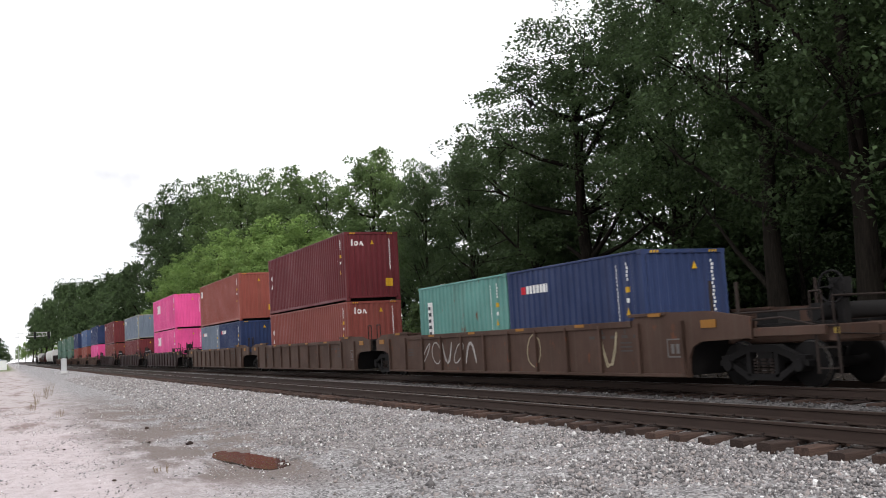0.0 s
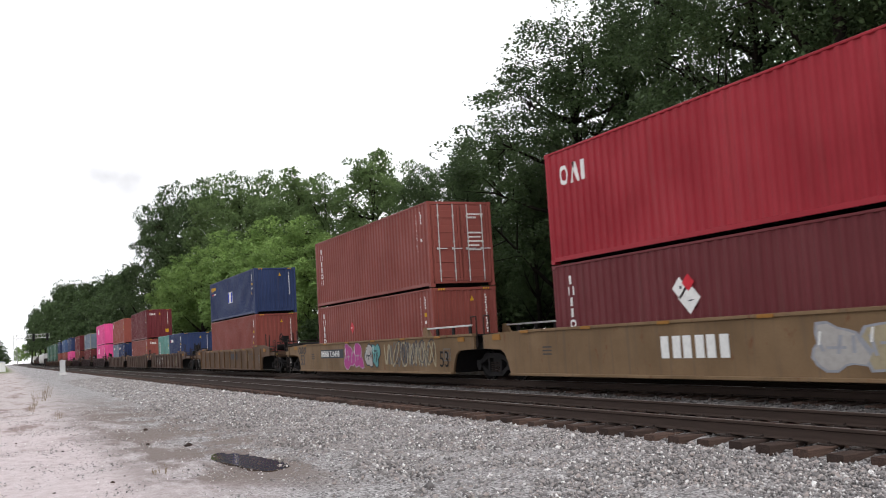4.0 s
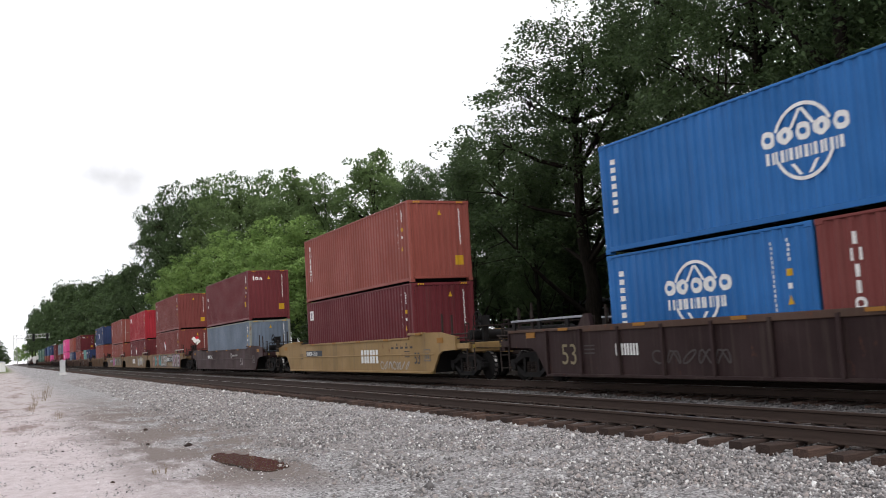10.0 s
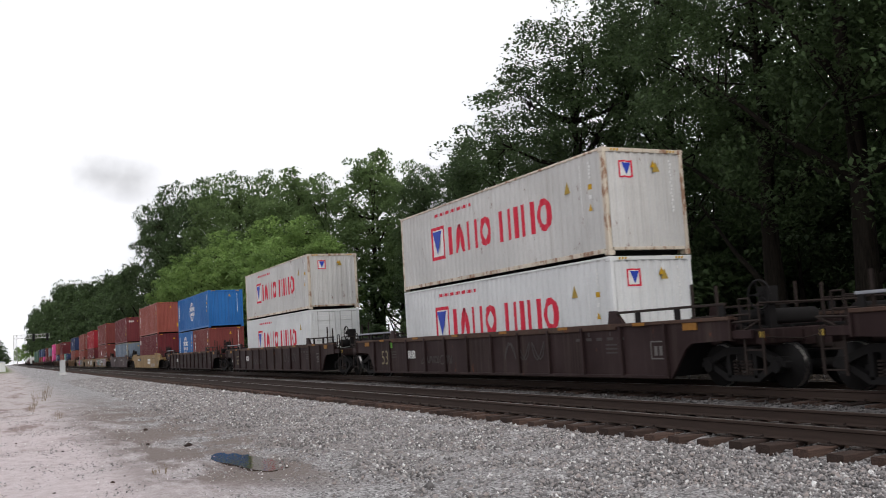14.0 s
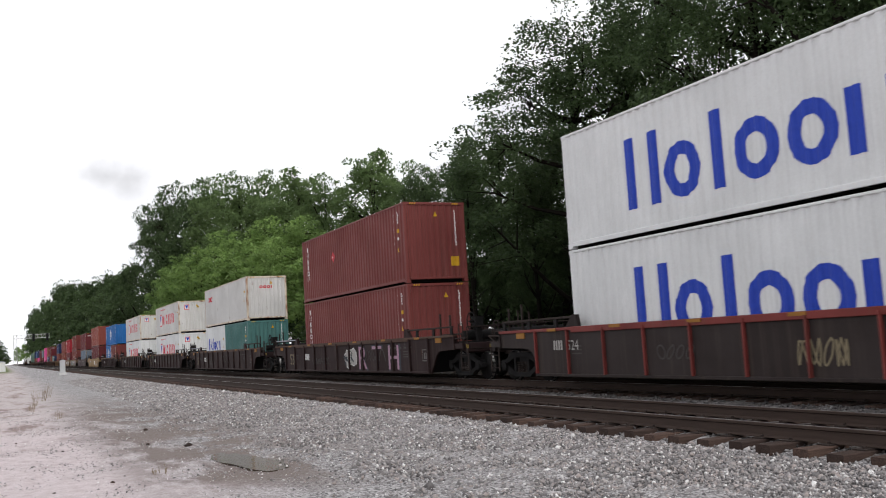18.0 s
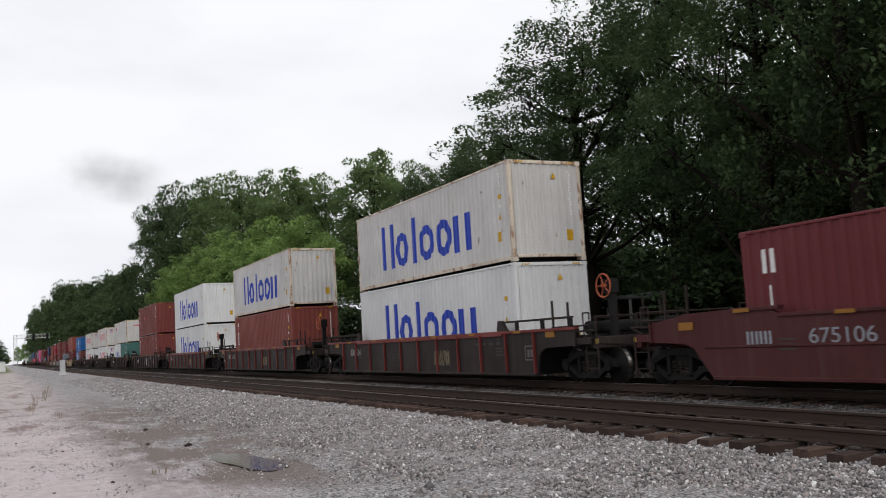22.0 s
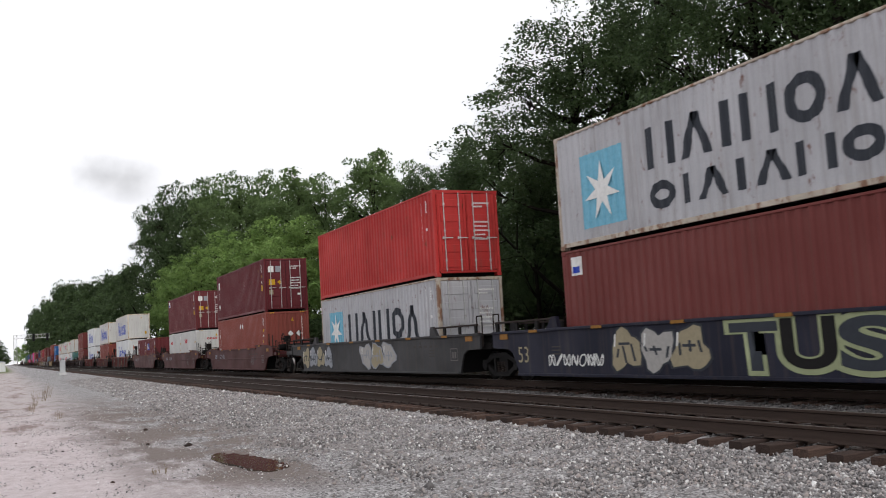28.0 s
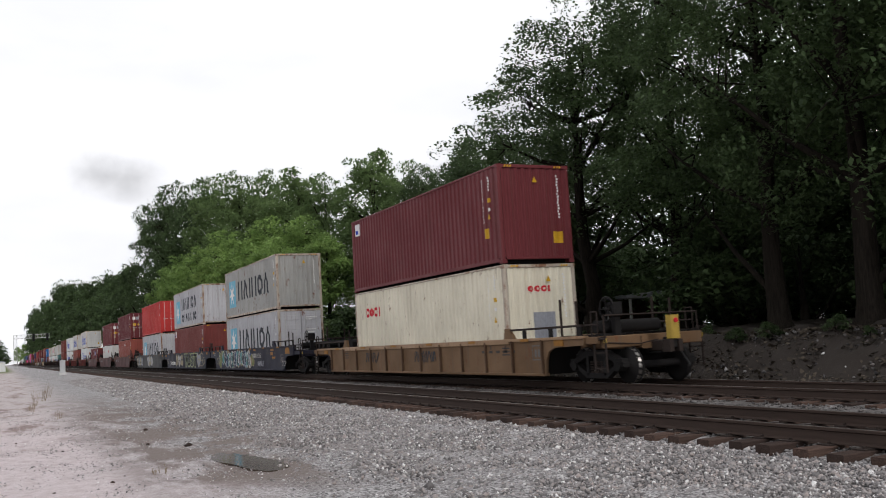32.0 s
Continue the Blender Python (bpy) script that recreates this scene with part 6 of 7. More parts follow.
def build_train():
    # far ahead
    u = 282.0
    for k, (kind, colour) in enumerate((("gondola", "car_black"), ("hopper", "hopper_white"), ("hopper", "hopper_white"), ("hopper", "hopper_white"), ("gondola", "car_red_maroon"), ("tank", "car_black"), ("tank", "car_black"), ("gondola", "car_brown"), ("hopper", "hopper_white"), ("tank", "car_black"), ("gondola", "car_black"))):
        word = {"car_black": "black", "hopper_white": "pale grey", "car_red_maroon": "maroon", "car_brown": "brown"}[colour]
        low_freight(u, 16.0, colour, kind, f"{word} {'covered hopper' if kind == 'hopper' else kind} car far ahead in the train")
        u += 17.2
    brown, dark = "weathered brown ribbed well car", "dark dirty ribbed well car"
    # first block of brown units, joined over shared bogies
    ahead = (
        (261.5, "car_brown", "green", "green"), (240.5, "car_brown", "green", "green"), (218.5, "car_brown", "green", "green"), (197.5, "car_brown", "rust_red", "navy"),
        (176.0, "car_brown", "orange", "steel_blue"), (155.5, "car_brown", "pink", "navy"), (131.8, "car_dark_brown", "brown", "maroon"), (107.8, "car_dark_brown", "maroon", "grey_blue"))
    for k, (u, car, lo, up) in enumerate(ahead):
        half = 10.4 if k < 6 else 11.6
        put_car(u, brown, half - 3.4, half, car, "ribbed")
        hs = (STD, STD) if lo == "maroon" else (STD, HI) if lo == "brown" else (HI, HI)
        stack(u, (L40, hs[0], lo, (), False, 0), (L40, hs[1], up, ("corner_word",), False, 0))
    put_car(84.2, brown, 8.2, 11.7, "car_dark_brown", "ribbed")
    stack(84.2, (L40, HI, "pink", ("two_letter",), False, 1), (L40, HI, "pink", ("two_letter",), False, 1))
    put_car(60.9, brown, 7.7, (11.6, 9.6), "car_brown", "ribbed", share=(False, True))
    stack(60.9, (L20, STD, ("grey_blue", "navy"), (("white_word",), ("white_word",)), False, 1), (L40, HI, "orange", ("small_badge",), False, 0))
    put_car(41.7, brown, 7.7, (9.6, 9.6), "car_brown", "ribbed", share=(True, True))
    stack(41.7, (L40, STD, "rust_red", ("short_column",), False, 1), (L40, HI, "wine", ("short_column",), False, 0))
    c = put_car(22.5, "rusty brown ribbed well car with chalk graffiti", 7.95, (9.6, 12.4), "car_brown", "ribbed", share=(True, False))
    scribble(c, -5.2, -1.2, 0.45, 1.15, 5, "m_silver", 4)
    scribble(c, 1.6, 2.4, 0.35, 1.25, 1, "m_tan", 6)
    scribble(c, 4.9, 5.7, 0.35, 1.25, 1, "m_tan", 8)
    stack(22.25, (L20, STD, ("teal", "navy"), (("label_column",), ("white_word",)), False, 1))
    c = put_car(-1.72, "rusty tan ribbed well car", 8.3, 11.9, "car_rust", "ribbed", "car_tan")
    S = side_at(-1.54, 0)
    blocks(c, S, 1.1, 0.80, 3, 0.5, 0.34, 0.12, "m_dark", "dark faded letter blocks", stroke=0.34)
    text("53", S, 4.9, 0.72, 0.42, "m_tan", c)
    stack(-1.72, (L40, HI, "rust_red", (), False, 1), (L40, STD, "navy", ("yellow_word",), False, 1))
    # three yellow units with graffiti
    yl = "smooth-sided dirty yellow well car covered in graffiti"
    c1 = put_car(-25.25, yl, 8.0, (11.4, 9.87), "car_dirty_yellow", "flat", share=(False, True))
    graffiti(c1, -1.9, 0.2, 0.30, 1.32, 2, ("m_pink",), "m_mauve", 3)
    graffiti(c1, 0.5, 2.0, 0.40, 1.28, 2, ("m_silver", "m_aqua"), "m_dark", 13)
    scribble(c1, 2.4, 6.9, 0.42, 1.28, 6, "m_tan", 12, r=0.03)
    scribble(c1, 2.8, 6.4, 0.38, 1.30, 9, "m_worn", 33, r=0.02)
    scribble(c1, 3.4, 6.8, 0.50, 1.34, 5, "m_dark", 35, r=0.02)
    text("53", side_at(-1.54, 0), -7.95, 0.48, 0.46, "m_dark", c1)
    scribble(c1, -8.3, -7.1, 0.98, 1.28, 3, "m_dark", 37, r=0.03)
    text("53", side_at(-1.54, 0), 7.1, 0.42, 0.5, "iron", c1)
    part("number_panel", rect(Shape(), side_at(-1.534, 0), -4.95, 0.76, 2.95, 0.36), "m_dark", c1, "black number panel")
    text("726498", side_at(-1.54, 0), -3.75, 0.82, 0.24, "m_white", c1, squeeze=1.25)
    blocks(c1, side_at(-1.539, 0), -4.85, 0.82, 4, 0.19, 0.24, 0.35, "m_white")
    stack(-25.27, (L40, STD, "rust_red", ("column", "red_placard"), False, 1), (L40, HI, "rust_red", ("column",), True, 0))
    c2 = put_car(-44.85, "smooth-sided dirty yellow well car with faded white marks", 8.0, (9.87, 9.75), "car_dirty_yellow", "flat", share=(True, True))
    blocks(c2, side_at(-1.54, 0), -1.6, 0.62, 3, 0.62, 0.46, 0.12, "m_white", "white letter blocks", stroke=0.34)
    graffiti(c2, 2.4, 6.6, 0.4, 1.2, 4, ("m_silver", "m_tan"), "m_grey", 31)
    stack(-44.85, (L40, STD, "maroon", ("column", "placards"), False, 1), (L40, HI, "red", ("corner_word",), False, 0))
    c3 = put_car(-64.35, yl, 8.0, (9.75, 11.95), "car_dirty_yellow", "flat", share=(True, False))
    graffiti(c3, -6.3, -1.5, 0.34, 1.28, 4, ("m_peach", "m_aqua", "m_peach", "m_aqua"), "m_dark", 9)
    graffiti(c3, -1.3, 1.8, 0.34, 1.28, 4, ("m_silver",), "m_dark", 10, letters="LOEH")
    graffiti(c3, 4.6, 8.3, 0.30, 1.36, 6, ("m_silver", "m_mauve"), "m_dark", 14, letters="SHOTER")
    scribble(c3, 2.2, 4.4, 1.10, 1.34, 6, "m_silver", 5)
    scribble(c3, 2.3, 4.4, 0.36, 0.62, 5, "m_tan", 7)
    part("number_panel", rect(Shape(), side_at(-1.534, 0), 1.85, 0.74, 2.75, 0.36), "m_dark", c3, "black number panel")
    text("726498", side_at(-1.54, 0), 3.0, 0.80, 0.24, "m_white", c3, squeeze=1.25)
    blocks(c3, side_at(-1.539, 0), 1.95, 0.80, 4, 0.18, 0.24, 0.35, "m_white")
    stack(-64.39, (L40, HI, "brown", ("placards",), False, 1), (L40, HI, "brown", ("column",), False, 0))
    # maroon and yellow singles
    c = put_car(-88.1, "smooth dark maroon well car with white stencils", 8.4, 11.8, "car_maroon", "smooth")
    blocks(c, side_at(-1.54, 0), -4.46, 0.90, 3, 0.18, 0.2, 0.3, "m_white")
    part("emblem", ring(Shape(), side_at(-1.54, 0), 2.55, 1.06, 0.10, 0.155), "m_silver", c, "pale ring emblem")
    blocks(c, side_at(-1.54, 0), 2.8, 0.98, 14, 0.075, 0.11, 0.35, "m_silver")
    text("71982", side_at(-1.54, 0), -3.7, 0.90, 0.2, "m_white", c)
    text("53", side_at(-1.54, 0), 4.9, 0.46, 0.42, "m_silver", c)
    stack(-88.1, (L40, STD, "grey_blue", (), False, 4), (L40, HI, "maroon", ("short_column",), False, 2))
    c = put_car(-111.5, "smooth ochre yellow well car with white letter blocks", 8.1, 11.7, "car_yellow", "smooth")
    part("number_panel", rect(Shape(), side_at(-1.534, 0), -5.5, 0.84, 2.3, 0.26), "m_dark", c, "black number panel")
    blocks(c, side_at(-1.539, 0), -5.4, 0.89, 4, 0.14, 0.17, 0.4, "m_white")
    text("475658", side_at(-1.54, 0), -4.55, 0.89, 0.17, "m_white", c)
    blocks(c, side_at(-1.54, 0), 1.65, 0.54, 3, 0.55, 0.50, 0.10, "m_white", "white letter blocks", stroke=0.34)
    scribble(c, 3.6, 6.3, 0.32, 0.6, 7, "m_silver", 15)
    text("53", side_at(-1.54, 0), 6.7, 0.52, 0.38, "m_dark", c)
    stack(-111.48, (L40, HI, "wine", ("small_badge",), False, 1), (L40, HI, "orange", ("column",), False, 0))
    # dark brown ribbed cars
    def ribbed(u, seed=0, big=""):
        # top chord in a lighter brown: light from above put into its paint
        c = put_car(u, dark + (" with large sprayed letters" if big else ""), 8.4, 11.7, "car_dark_brown", "ribbed", "car_brown", ribs="car_dark_brown")
        S = side_at(-1.54, 0)
        text("53", S, -7.7, 0.5, 0.5, "m_dim_tan", c)
        blocks(c, S, -5.45, 0.70, 4, 0.17, 0.26, 0.25, "m_white", "white letter blocks", stroke=0.3)
        scribble(c, -4.2, -1.8, 0.5, 0.8, 5, "m_faint", seed)
        scribble(c, 0.4 + seed % 3, 2.6 + seed % 3, 0.6, 1.1, 3, "m_faint", seed + 3)
        if big:
            for k, ch in enumerate(big):
                a = 1.65 + 1.52 * k
                text(ch, side_at(-1.532, 0), a - 0.03, 0.27, 0.98, "m_dark", c, 0.006, 1.42)
                text(ch, side_at(-1.532, 0), a + 0.03, 0.32, 0.88, "m_mauve", c, 0.011, 1.32)
            graffiti(c, 0.1, 1.4, 0.4, 1.2, 2, ("m_silver",), "m_dark", 44, wild=True)
        return c
    ribbed(-134.95, 2)
    stack(-135.07, (L20, STD, ("blue", "brown"), (("globe",), ("column",)), False, 1), (L40, STD, "blue", ("globe",), False, 1))
    ribbed(-158.3, 5)
    stack(-158.27, (L40, STD, "clean_white", ("wide_crimson",), True, 1), (L40, STD, "white", ("wide_crimson",), False, 1))
    c = ribbed(-181.5, 7)
    part("sticker", rect(Shape(), side_at(-1.54, 0), -6.9, 1.08, 0.3, 0.2), "m_green", c, "green shield sticker")
    stack(-181.58, (L40, STD, "clean_white", ("wide_crimson",), False, 1), (L40, STD, "white", ("wide_crimson",), False, 1))
    ribbed(-204.7, 9)
    stack(-204.76, (L20, STD, ("clean_white", "sea_green"), (("short_blue",), ()), False, 1), (L40, STD, "white", ("red_word",), False, 1))
    ribbed(-228.2, 11, "RTH")
    stack(-228.25, (L40, HI, "brown", ("column",), False, 1), (L40, HI, "brown", ("column", "red_placard"), False, 0))
    # black cars with red trim
    for u, num, lo, up in ((-250.65, "524", ("clean_white", ("wide_blue",)), ("clean_white", ("wide_blue",))), (-272.35, "524 401", ("rust_red", ("column",)), ("white", ("wide_blue",))), (-294.28, "524", ("clean_white", ("wide_blue",)), ("white", ("wide_blue",)))):
        c = put_car(u, "black ribbed well car with dull red trim", 7.5, 10.85, "car_black", "ribbed", "trim_red", brake="wheel_orange", ribs="trim_red")
        S = side_at(-1.54, 0)
        blocks(c, S, -6.6, 0.85, 2, 0.17, 0.24, 0.3, "m_silver")
        text(num, S, -6.0, 0.85, 0.24, "m_silver", c)
        scribble(c, 1.2, 2.3, 0.45, 0.95, 4, "m_dim_tan", 50)
        scribble(c, -2.6, -1.4, 0.6, 0.9, 4, "m_faint", 52)
        stack(u, (L40, HI, lo[0], lo[1], False, 1), (L40, HI, up[0], up[1], False, 1))
    # dull maroon three-unit set
    for u, lo, up in (
        (-315.05, (L20, STD, ("maroon", "maroon"), (("big_column",), ("board",)), False, 1), None),
        (-335.3, (L20, STD, ("white", "white"), (("small_red",), ("red_word", "red_end")), False, 1), (L40, HI, "maroon", ("corner_flag",), True, 2)),
        (-355.27, (L40, HI, "orange", ("low_column", "two_placards"), False, 1), (L40, HI, "wine", ("big_column",), True, 2)),
    ):
        c = put_car(u, "smooth dull maroon well car with worn yellow numbers", 6.75, 10.05, "car_red_maroon", "smooth")
        S = side_at(-1.54, 0)
        text("675106", S, -4.35, 0.86, 0.26, "m_grey", c, squeeze=1.25)
        blocks(c, S, -5.8, 0.86, 3, 0.17, 0.24, 0.3, "m_grey")
        text("40", S, 3.8, 0.46, 0.46, "m_worn", c)
        stack(u, lo, up)
    # navy three-unit set with graffiti
    c = put_car(-377.12, "smooth grey-navy well car with faded graffiti", 8.0, (11.8, 9.72), "car_grey", "flat", share=(False, True))
    graffiti(c, -8.1, -3.9, 0.34, 1.25, 4, ("m_tan", "m_grey"), "m_dark", 61)
    graffiti(c, -0.5, 2.9, 0.34, 1.25, 3, ("m_silver", "m_tan"), "m_grey", 62)
    stack(-377.11, (L40, HI, "pale_grey", ("star",), True, 1), (L40, HI, "bright_red", (), True, 0))
    c = put_car(-396.65, "smooth navy well car with big graffiti letters", 8.0, (9.72, 10.03), "car_navy", "flat", share=(True, True))
    scribble(c, -6.5, -4.1, 0.45, 0.75, 7, "m_white", 63)
    graffiti(c, -3.8, -0.6, 0.34, 1.30, 3, ("m_tan", "m_silver"), "m_dark", 64)
    graffiti(c, 0.0, 5.0, 0.32, 1.34, 4, ("m_dark", "iron"), "m_pale_lime", 65, letters="TUST")
    graffiti(c, 5.1, 7.6, 0.34, 1.30, 2, ("m_grey", "m_dark"), "m_tan", 69, "m_silver")
    text("53", side_at(-1.54, 0), -8.0, 0.55, 0.42, "m_tan", c)
    stack(-396.7, (L40, HI, "brown", ("corner_flag",), False, 1), (L40, HI, "pale_grey", ("star_two",), False, 1))
    c = put_car(-416.3, "smooth navy well car with blue and yellow graffiti", 8.0, (10.03, 11.65), "car_navy", "flat", share=(True, False))
    graffiti(c, -7.0, -6.0, 0.34, 1.3, 1, ("m_lime",), "m_tan", 66)
    graffiti(c, -6.2, 1.3, 0.34, 1.34, 9, ("m_pale_lime", "m_deep_blue", "m_tan"), "m_deep_blue", 71, "m_peach", wild=True)
    graffiti(c, -5.9, 1.2, 0.34, 1.34, 15, ("m_aqua", "m_dark", "m_deep_blue", "m_aqua", "m_grey"), "m_dark", 67, wild=True, x=-1.545)
    graffiti(c, 1.0, 2.0, 0.34, 1.0, 1, ("m_lime",), "m_tan", 70)
    text("53", side_at(-1.54, 0), -7.6, 0.5, 0.45, "m_tan", c)
    text("125T", side_at(-1.54, 0), -8.6, 1.08, 0.16, "m_silver", c)
    text("888268", side_at(-1.54, 0), 2.6, 0.86, 0.24, "m_silver", c)
    blocks(c, side_at(-1.54, 0), 1.7, 0.86, 4, 0.16, 0.24, 0.3, "m_silver")
    scribble(c, 2.8, 4.2, 0.4, 0.7, 4, "m_grey", 68)
    text("TCP", side_at(-1.54, 0), 7.7, 0.42, 0.26, "m_silver", c, squeeze=1.1)
    for a, b, q, h in ((1.95, 1.24, 0.5, 0.13), (5.55, 1.20, 0.6, 0.10), (5.55, 0.98, 0.45, 0.16), (5.85, 0.80, 0.6, 0.10), (8.3, 1.02, 0.75, 0.26)):
        part("warning_label", rect(Shape(), side_at(-1.536, 0), a, b, q, h), "m_amber", c, "worn amber warning label")
    stack(-416.35, (L40, HI, "pale_grey", ("star",), True, 1), (L40, HI, "light_grey", ("star",), False, 1))
    # last car, with the marker at its tail
    c = put_car(-440.1, "tan ribbed well car closing the train", 8.45, 11.75, "car_tan", "ribbed", "tan_trim", top=1.17, ribs="car_rust")
    scribble(c, -4.4, -3.0, 0.55, 0.95, 4, "m_dark", 81, r=0.016)
    scribble(c, 0.2, 1.9, 0.55, 0.95, 5, "m_dark", 83, r=0.016)
    stack(-440.05, (L40, HI, "cream", ("red_word", "patched_end"), False, 1), (L40, HI, "maroon", ("corner_flag",), False, 2))
    m = thing("end_marker", "yellow end-of-train marker box on the last coupler", "signal")
    part("box", Shape().box(-0.12, 0.12, -0.12, 0.12, 0, 0.55, 0.03), "m_dull_yellow", m)
    part("lamp", Shape().lathe([(-0.15, 0.05), (-0.12, 0.06)], 14, "y"), "m_red", m, "red lens", at=(0, 0, 0.42))
    part("bracket", Shape().box(-0.06, 0.06, -0.05, 0.3, -0.2, 0.04), "iron", m)
    m.location = (TRAIN_X, -451.75, RAIL + 1.0)
    MOVING.append((m, TRAIN_X, -451.75, RAIL + 1.0))


build_train()


# ---- lineside things ----
def build_lineside():
    # signal gantry far down the line
    g = thing("signal_gantry", "galvanised lattice signal gantry reaching over the tracks", "signal", Matrix.Translation((3.0, 300, 0)))
    for dx in (-0.45, 0.45):
        for dy in (-0.4, 0.4):
            part("leg", Shape().box(dx - 0.08, dx + 0.08, dy - 0.08, dy + 0.08, 0, 10.2), "galvanised", g)
    br = Shape()
    for k in range(9):
        z = 0.6 + 1.05 * k
        for dy in (-0.4, 0.4):
            br.tube((-0.45, dy, z), (0.45, dy, z + 1.0), 0.035, n=5)
            br.tube((-0.45, dy, z), (0.45, dy, z), 0.035, n=5)
    part("leg_bracing", br, "galvanised", g)
    for z in (9.1, 10.2):
        for dy in (-0.4, 0.4):
            part("chord", Shape().box(-0.5, 9.4, dy - 0.07, dy + 0.07, z - 0.07, z + 0.07), "galvanised", g)
    br = Shape()
    for k in range(9):
        for dy in (-0.4, 0.4):
            br.tube((-0.4 + k * 1.08, dy, 9.1), (0.68 + k * 1.08, dy, 10.2), 0.035, n=5)
            br.tube((0.68 + k * 1.08, dy, 9.1), (0.68 + k * 1.08, dy, 10.2), 0.035, n=5)
    part("beam_bracing", br, "galvanised", g)
    for x in (5.0, 8.8):
        s = part("signal_head", Shape().box(x - 0.35, x + 0.35, -0.62, -0.45, 8.2, 10.4, 0.05), "lens_black", g, "black signal head")
        for k in range(3):
            part("hood", Shape().lathe([(-0.9, 0.14), (-0.62, 0.14)], 10, "y"), "lens_black", s, at=(x, 0, 8.6 + 0.65 * k))
    # relay cabinet
    c = thing("relay_cabinet", "pale grey metal relay cabinet beside the ballast", "cabinet", Matrix.Translation((6.05, 114, 0.05)))
    part("body", Shape().box(-0.29, 0.29, -0.28, 0.28, 0.25, 1.6, 0.03), "cabinet_grey", c)
    part("base", Shape().box(-0.4, 0.4, -0.36, 0.36, 0, 0.27, 0.02), "galvanised", c)
    part("cap", Shape().prism([(-0.34, 1.6), (0.34, 1.6), (0.34, 1.66), (0, 1.78), (-0.34, 1.66)], "y", -0.33, 0.33), "cabinet_grey", c)
    part("door", Shape().box(-0.25, 0.25, -0.305, -0.28, 0.33, 1.54), "cabinet_grey", c)
    # small shed far off at the edge of the lot
    s = thing("utility_shed", "small white utility shed at the end of the lot", "shed", Matrix.Translation((-1.95, 240, 0)))
    part("wall", Shape().box(-2.2, 2.2, -1.5, 1.5, 0, 2.3, 0.02), "clean_white", s)
    part("roof", Shape().prism([(-2.4, 2.3), (2.4, 2.3), (0, 2.7)], "y", -1.7, 1.7), "m_grey", s)
    part("door", Shape().box(-0.5, 0.5, -1.53, -1.5, 0, 2.0), "cabinet_grey", s)
    # house behind the trees
    h = thing("house", "grey-roofed low house glimpsed behind the trees", "house", Matrix.Translation((34.4, 43.0, 1.35)))
    part("wall", Shape().box(-2.6, 2.6, -0.6, 4, 0, 2.0, 0.03), "car_brown", h, "dark timber wall")
    part("roof", Shape().prism([(-3.3, 1.95), (3.3, 1.75), (3.3, 1.85), (-0.9, 2.30), (-3.3, 2.1)], "y", -2.2, 4.4), "cabinet_grey", h, "pale grey sheet roof")
    for x in (-2.9, -0.6, 1.2, 2.9):
        part("porch_post", Shape().box(x - 0.06, x + 0.06, -2.05, -1.93, -0.1, 1.9), "m_white", h)
    for y in (-1.4, 0.7):
        w = part("window", Shape().box(-2.66, -2.6, y + 1.9, y + 3.1, 0.7, 1.6), "m_white", h)
        part("pane", Shape().box(-2.67, -2.66, y + 2.0, y + 3.0, 0.8, 1.5), "lens_black", w)
    # dry weed stalks and clods on the lot
    rng = random.Random(8)
    for x, y, hh in ((1.05, 38.5, 0.7), (1.5, 43, 0.85), (1.85, 47, 0.65), (0.8, 34, 0.45), (1.4, 29, 0.28), (1.95, 13.4, 0.15)):
        d = thing("weed", "dry brown leafless weed stalks on the lot", "weed", Matrix.Translation((x, y, 0)), "dry weeds on the lot")
        sh = Shape()
        for k in range(9):
            a, l = rng.uniform(0, 6.28), hh * rng.uniform(0.5, 1.0)
            p0 = Vector((rng.uniform(-0.1, 0.1), rng.uniform(-0.1, 0.1), -0.02))
            p1 = p0 + Vector((0.25 * l * math.cos(a), 0.25 * l * math.sin(a), l))
            sh.tube(p0, p1, 0.006, 0.003, 5)
            for j in range(3):
                f = rng.uniform(0.4, 0.95)
                q = p0.lerp(p1, f)
                sh.tube(q, q + Vector((rng.uniform(-0.15, 0.15), rng.uniform(-0.15, 0.15), 0.12)) * hh, 0.003, 0.002, 4)
        tagged(part("stalk", sh, "dry_grass", d), kind="stuff")
    for x, y, r in ((0.55, 12.6, 0.022), (1.28, 13.0, 0.03), (2.45, 18.3, 0.04), (3.05, 17.4, 0.07), (0.2, 21, 0.03), (0.95, 18.2, 0.03), (2.9, 22, 0.05)):
        v = [Vector((math.cos(a) * math.cos(b), math.sin(a) * math.cos(b), math.sin(b) * 0.7)) * r * rng.uniform(0.7, 1.25) for b in (-0.6, 0.1, 0.75) for a in [k * math.pi / 3 + b for k in range(6)]]
        sh = Shape().add(v + [Vector((0, 0, r * 0.75))], [(i * 6 + k, i * 6 + (k + 1) % 6, i * 6 + 6 + (k + 1) % 6, i * 6 + 6 + k) for i in range(2) for k in range(6)] + [(12 + k, 12 + (k + 1) % 6, 18) for k in range(6)])
        ob = part("clod", sh, "tie", None, at=(x, y, float(ground_height(np.array(x), np.array(y))) + r * 0.3))
        tagged(ob, "dark clod of earth lying on the lot", "clod", "clods on the lot")


build_lineside()


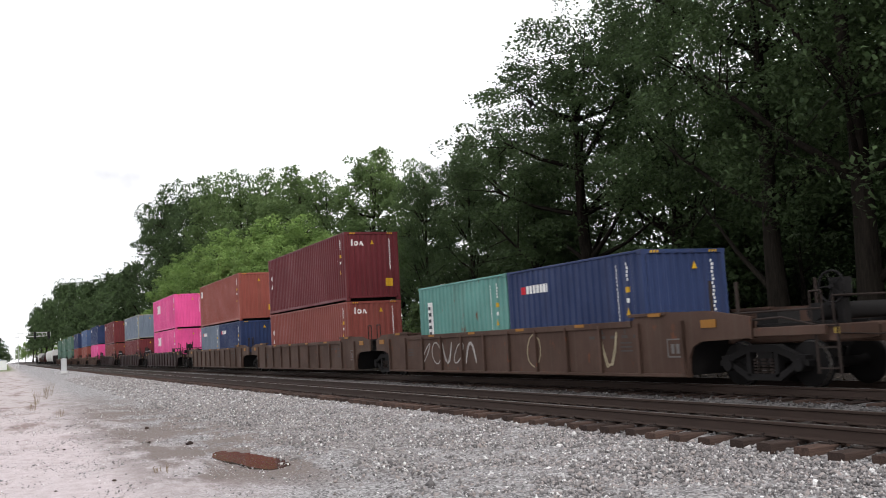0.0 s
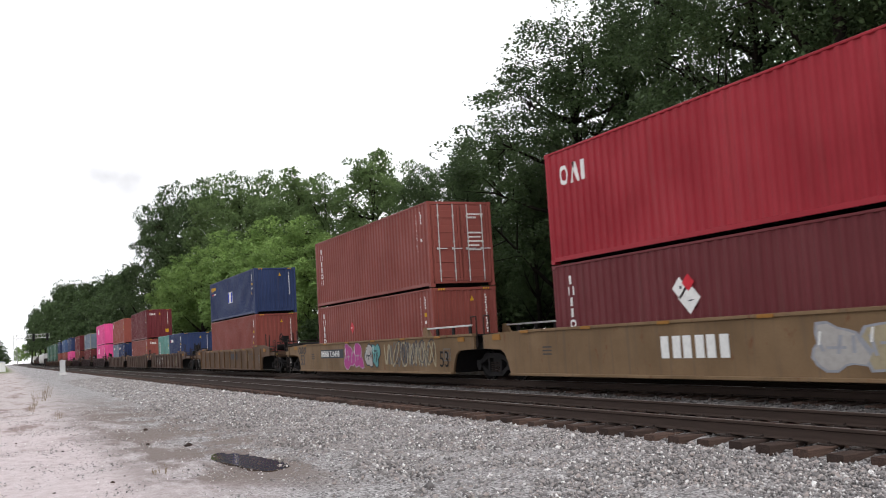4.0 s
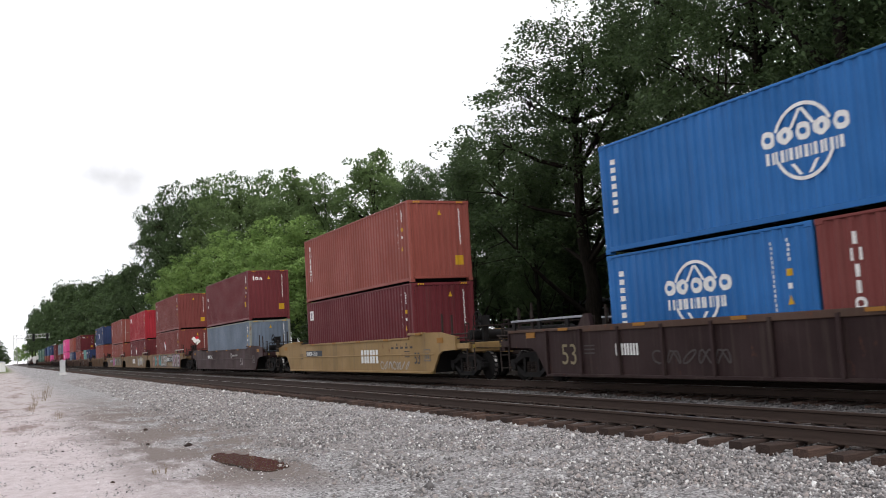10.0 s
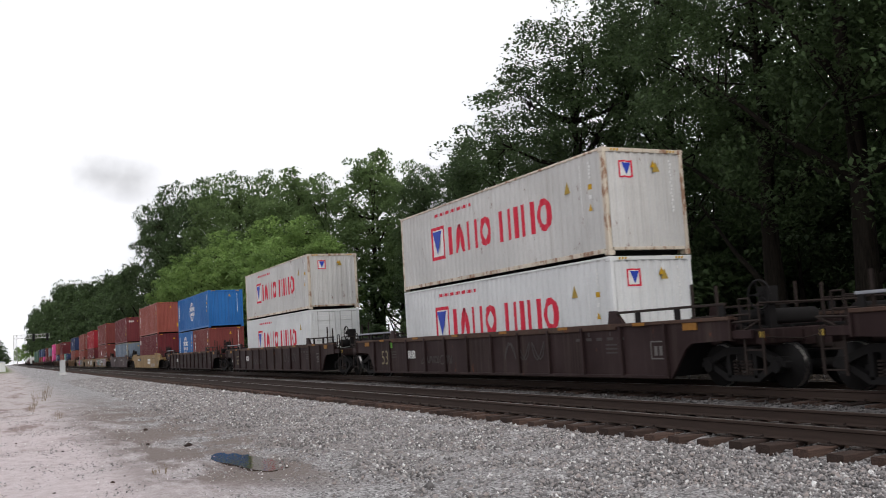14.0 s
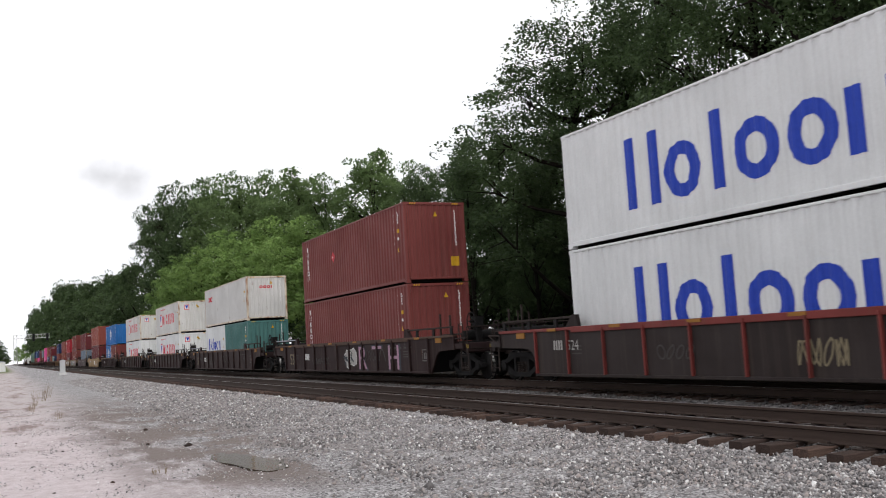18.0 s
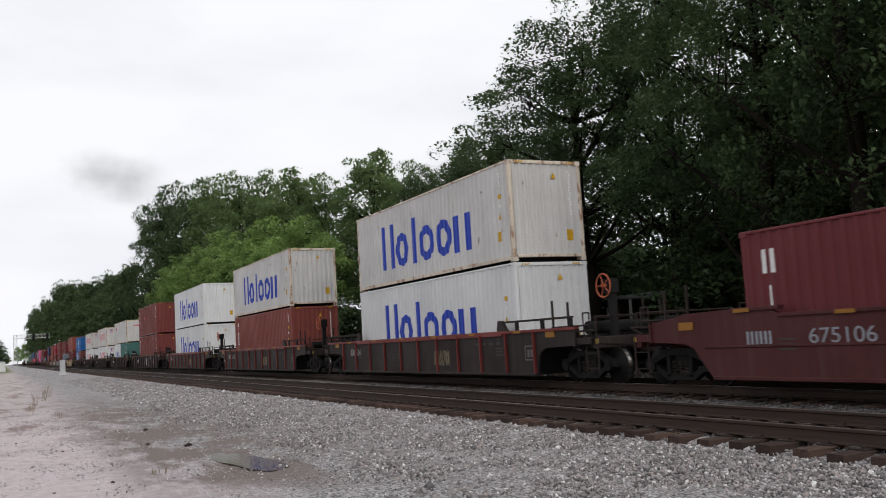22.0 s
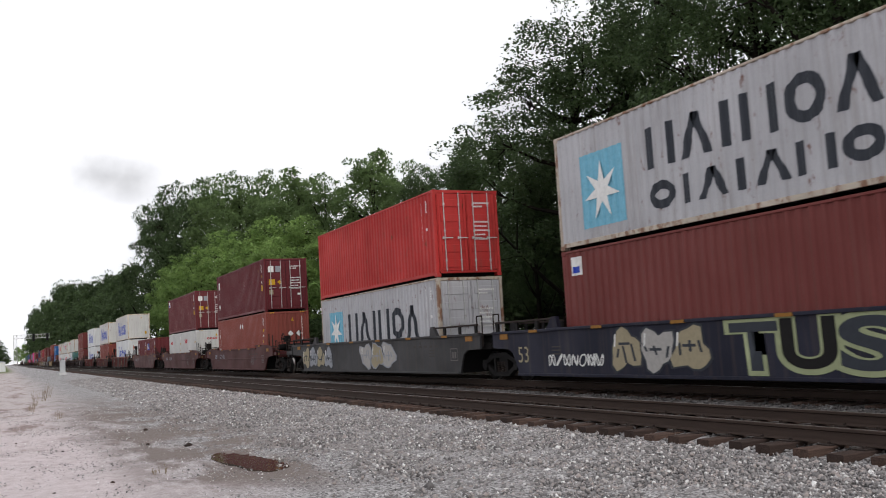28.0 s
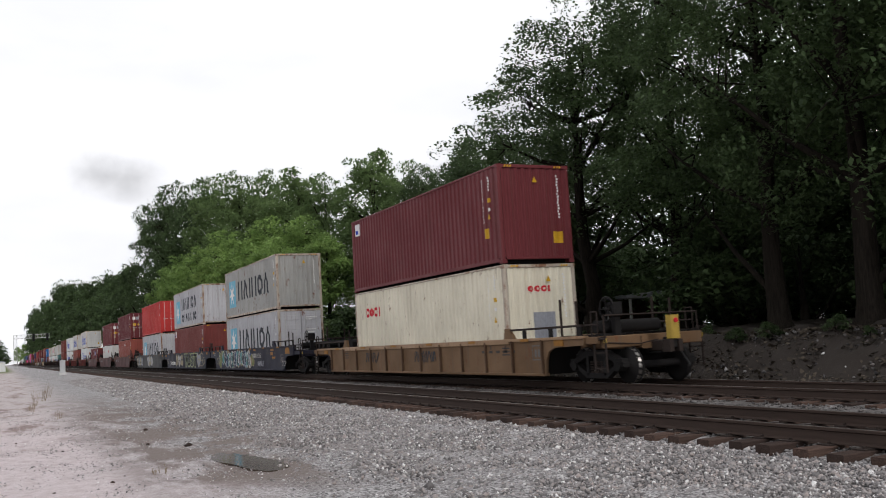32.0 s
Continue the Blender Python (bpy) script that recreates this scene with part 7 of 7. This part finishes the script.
def motions():
    """The whole train draws away at one steady speed; its wheels roll."""
    for ob, x, u, z in MOVING:
        walk(ob, [(0.0, pose(x, u, z)), (16.0, pose(x, u + 16 * SPEED, z)), (32.0, pose(x, u + 32 * SPEED, z))])
    keys = {}
    turn = math.degrees(SPEED / 0.42) / FPS
    for s, w in WHEELS:
        if s not in keys:
            walk(w, [(k / FPS, pose(0, s * 0.89, 0.42, rx=-turn * k)) for k in range(32 * FPS + 1)])
            keys[s] = (w.animation_data.action, w.animation_data.action_slot)
        else:
            w.rotation_mode = "QUATERNION"
            data = w.animation_data_create()
            data.action, data.action_slot = keys[s]


motions()
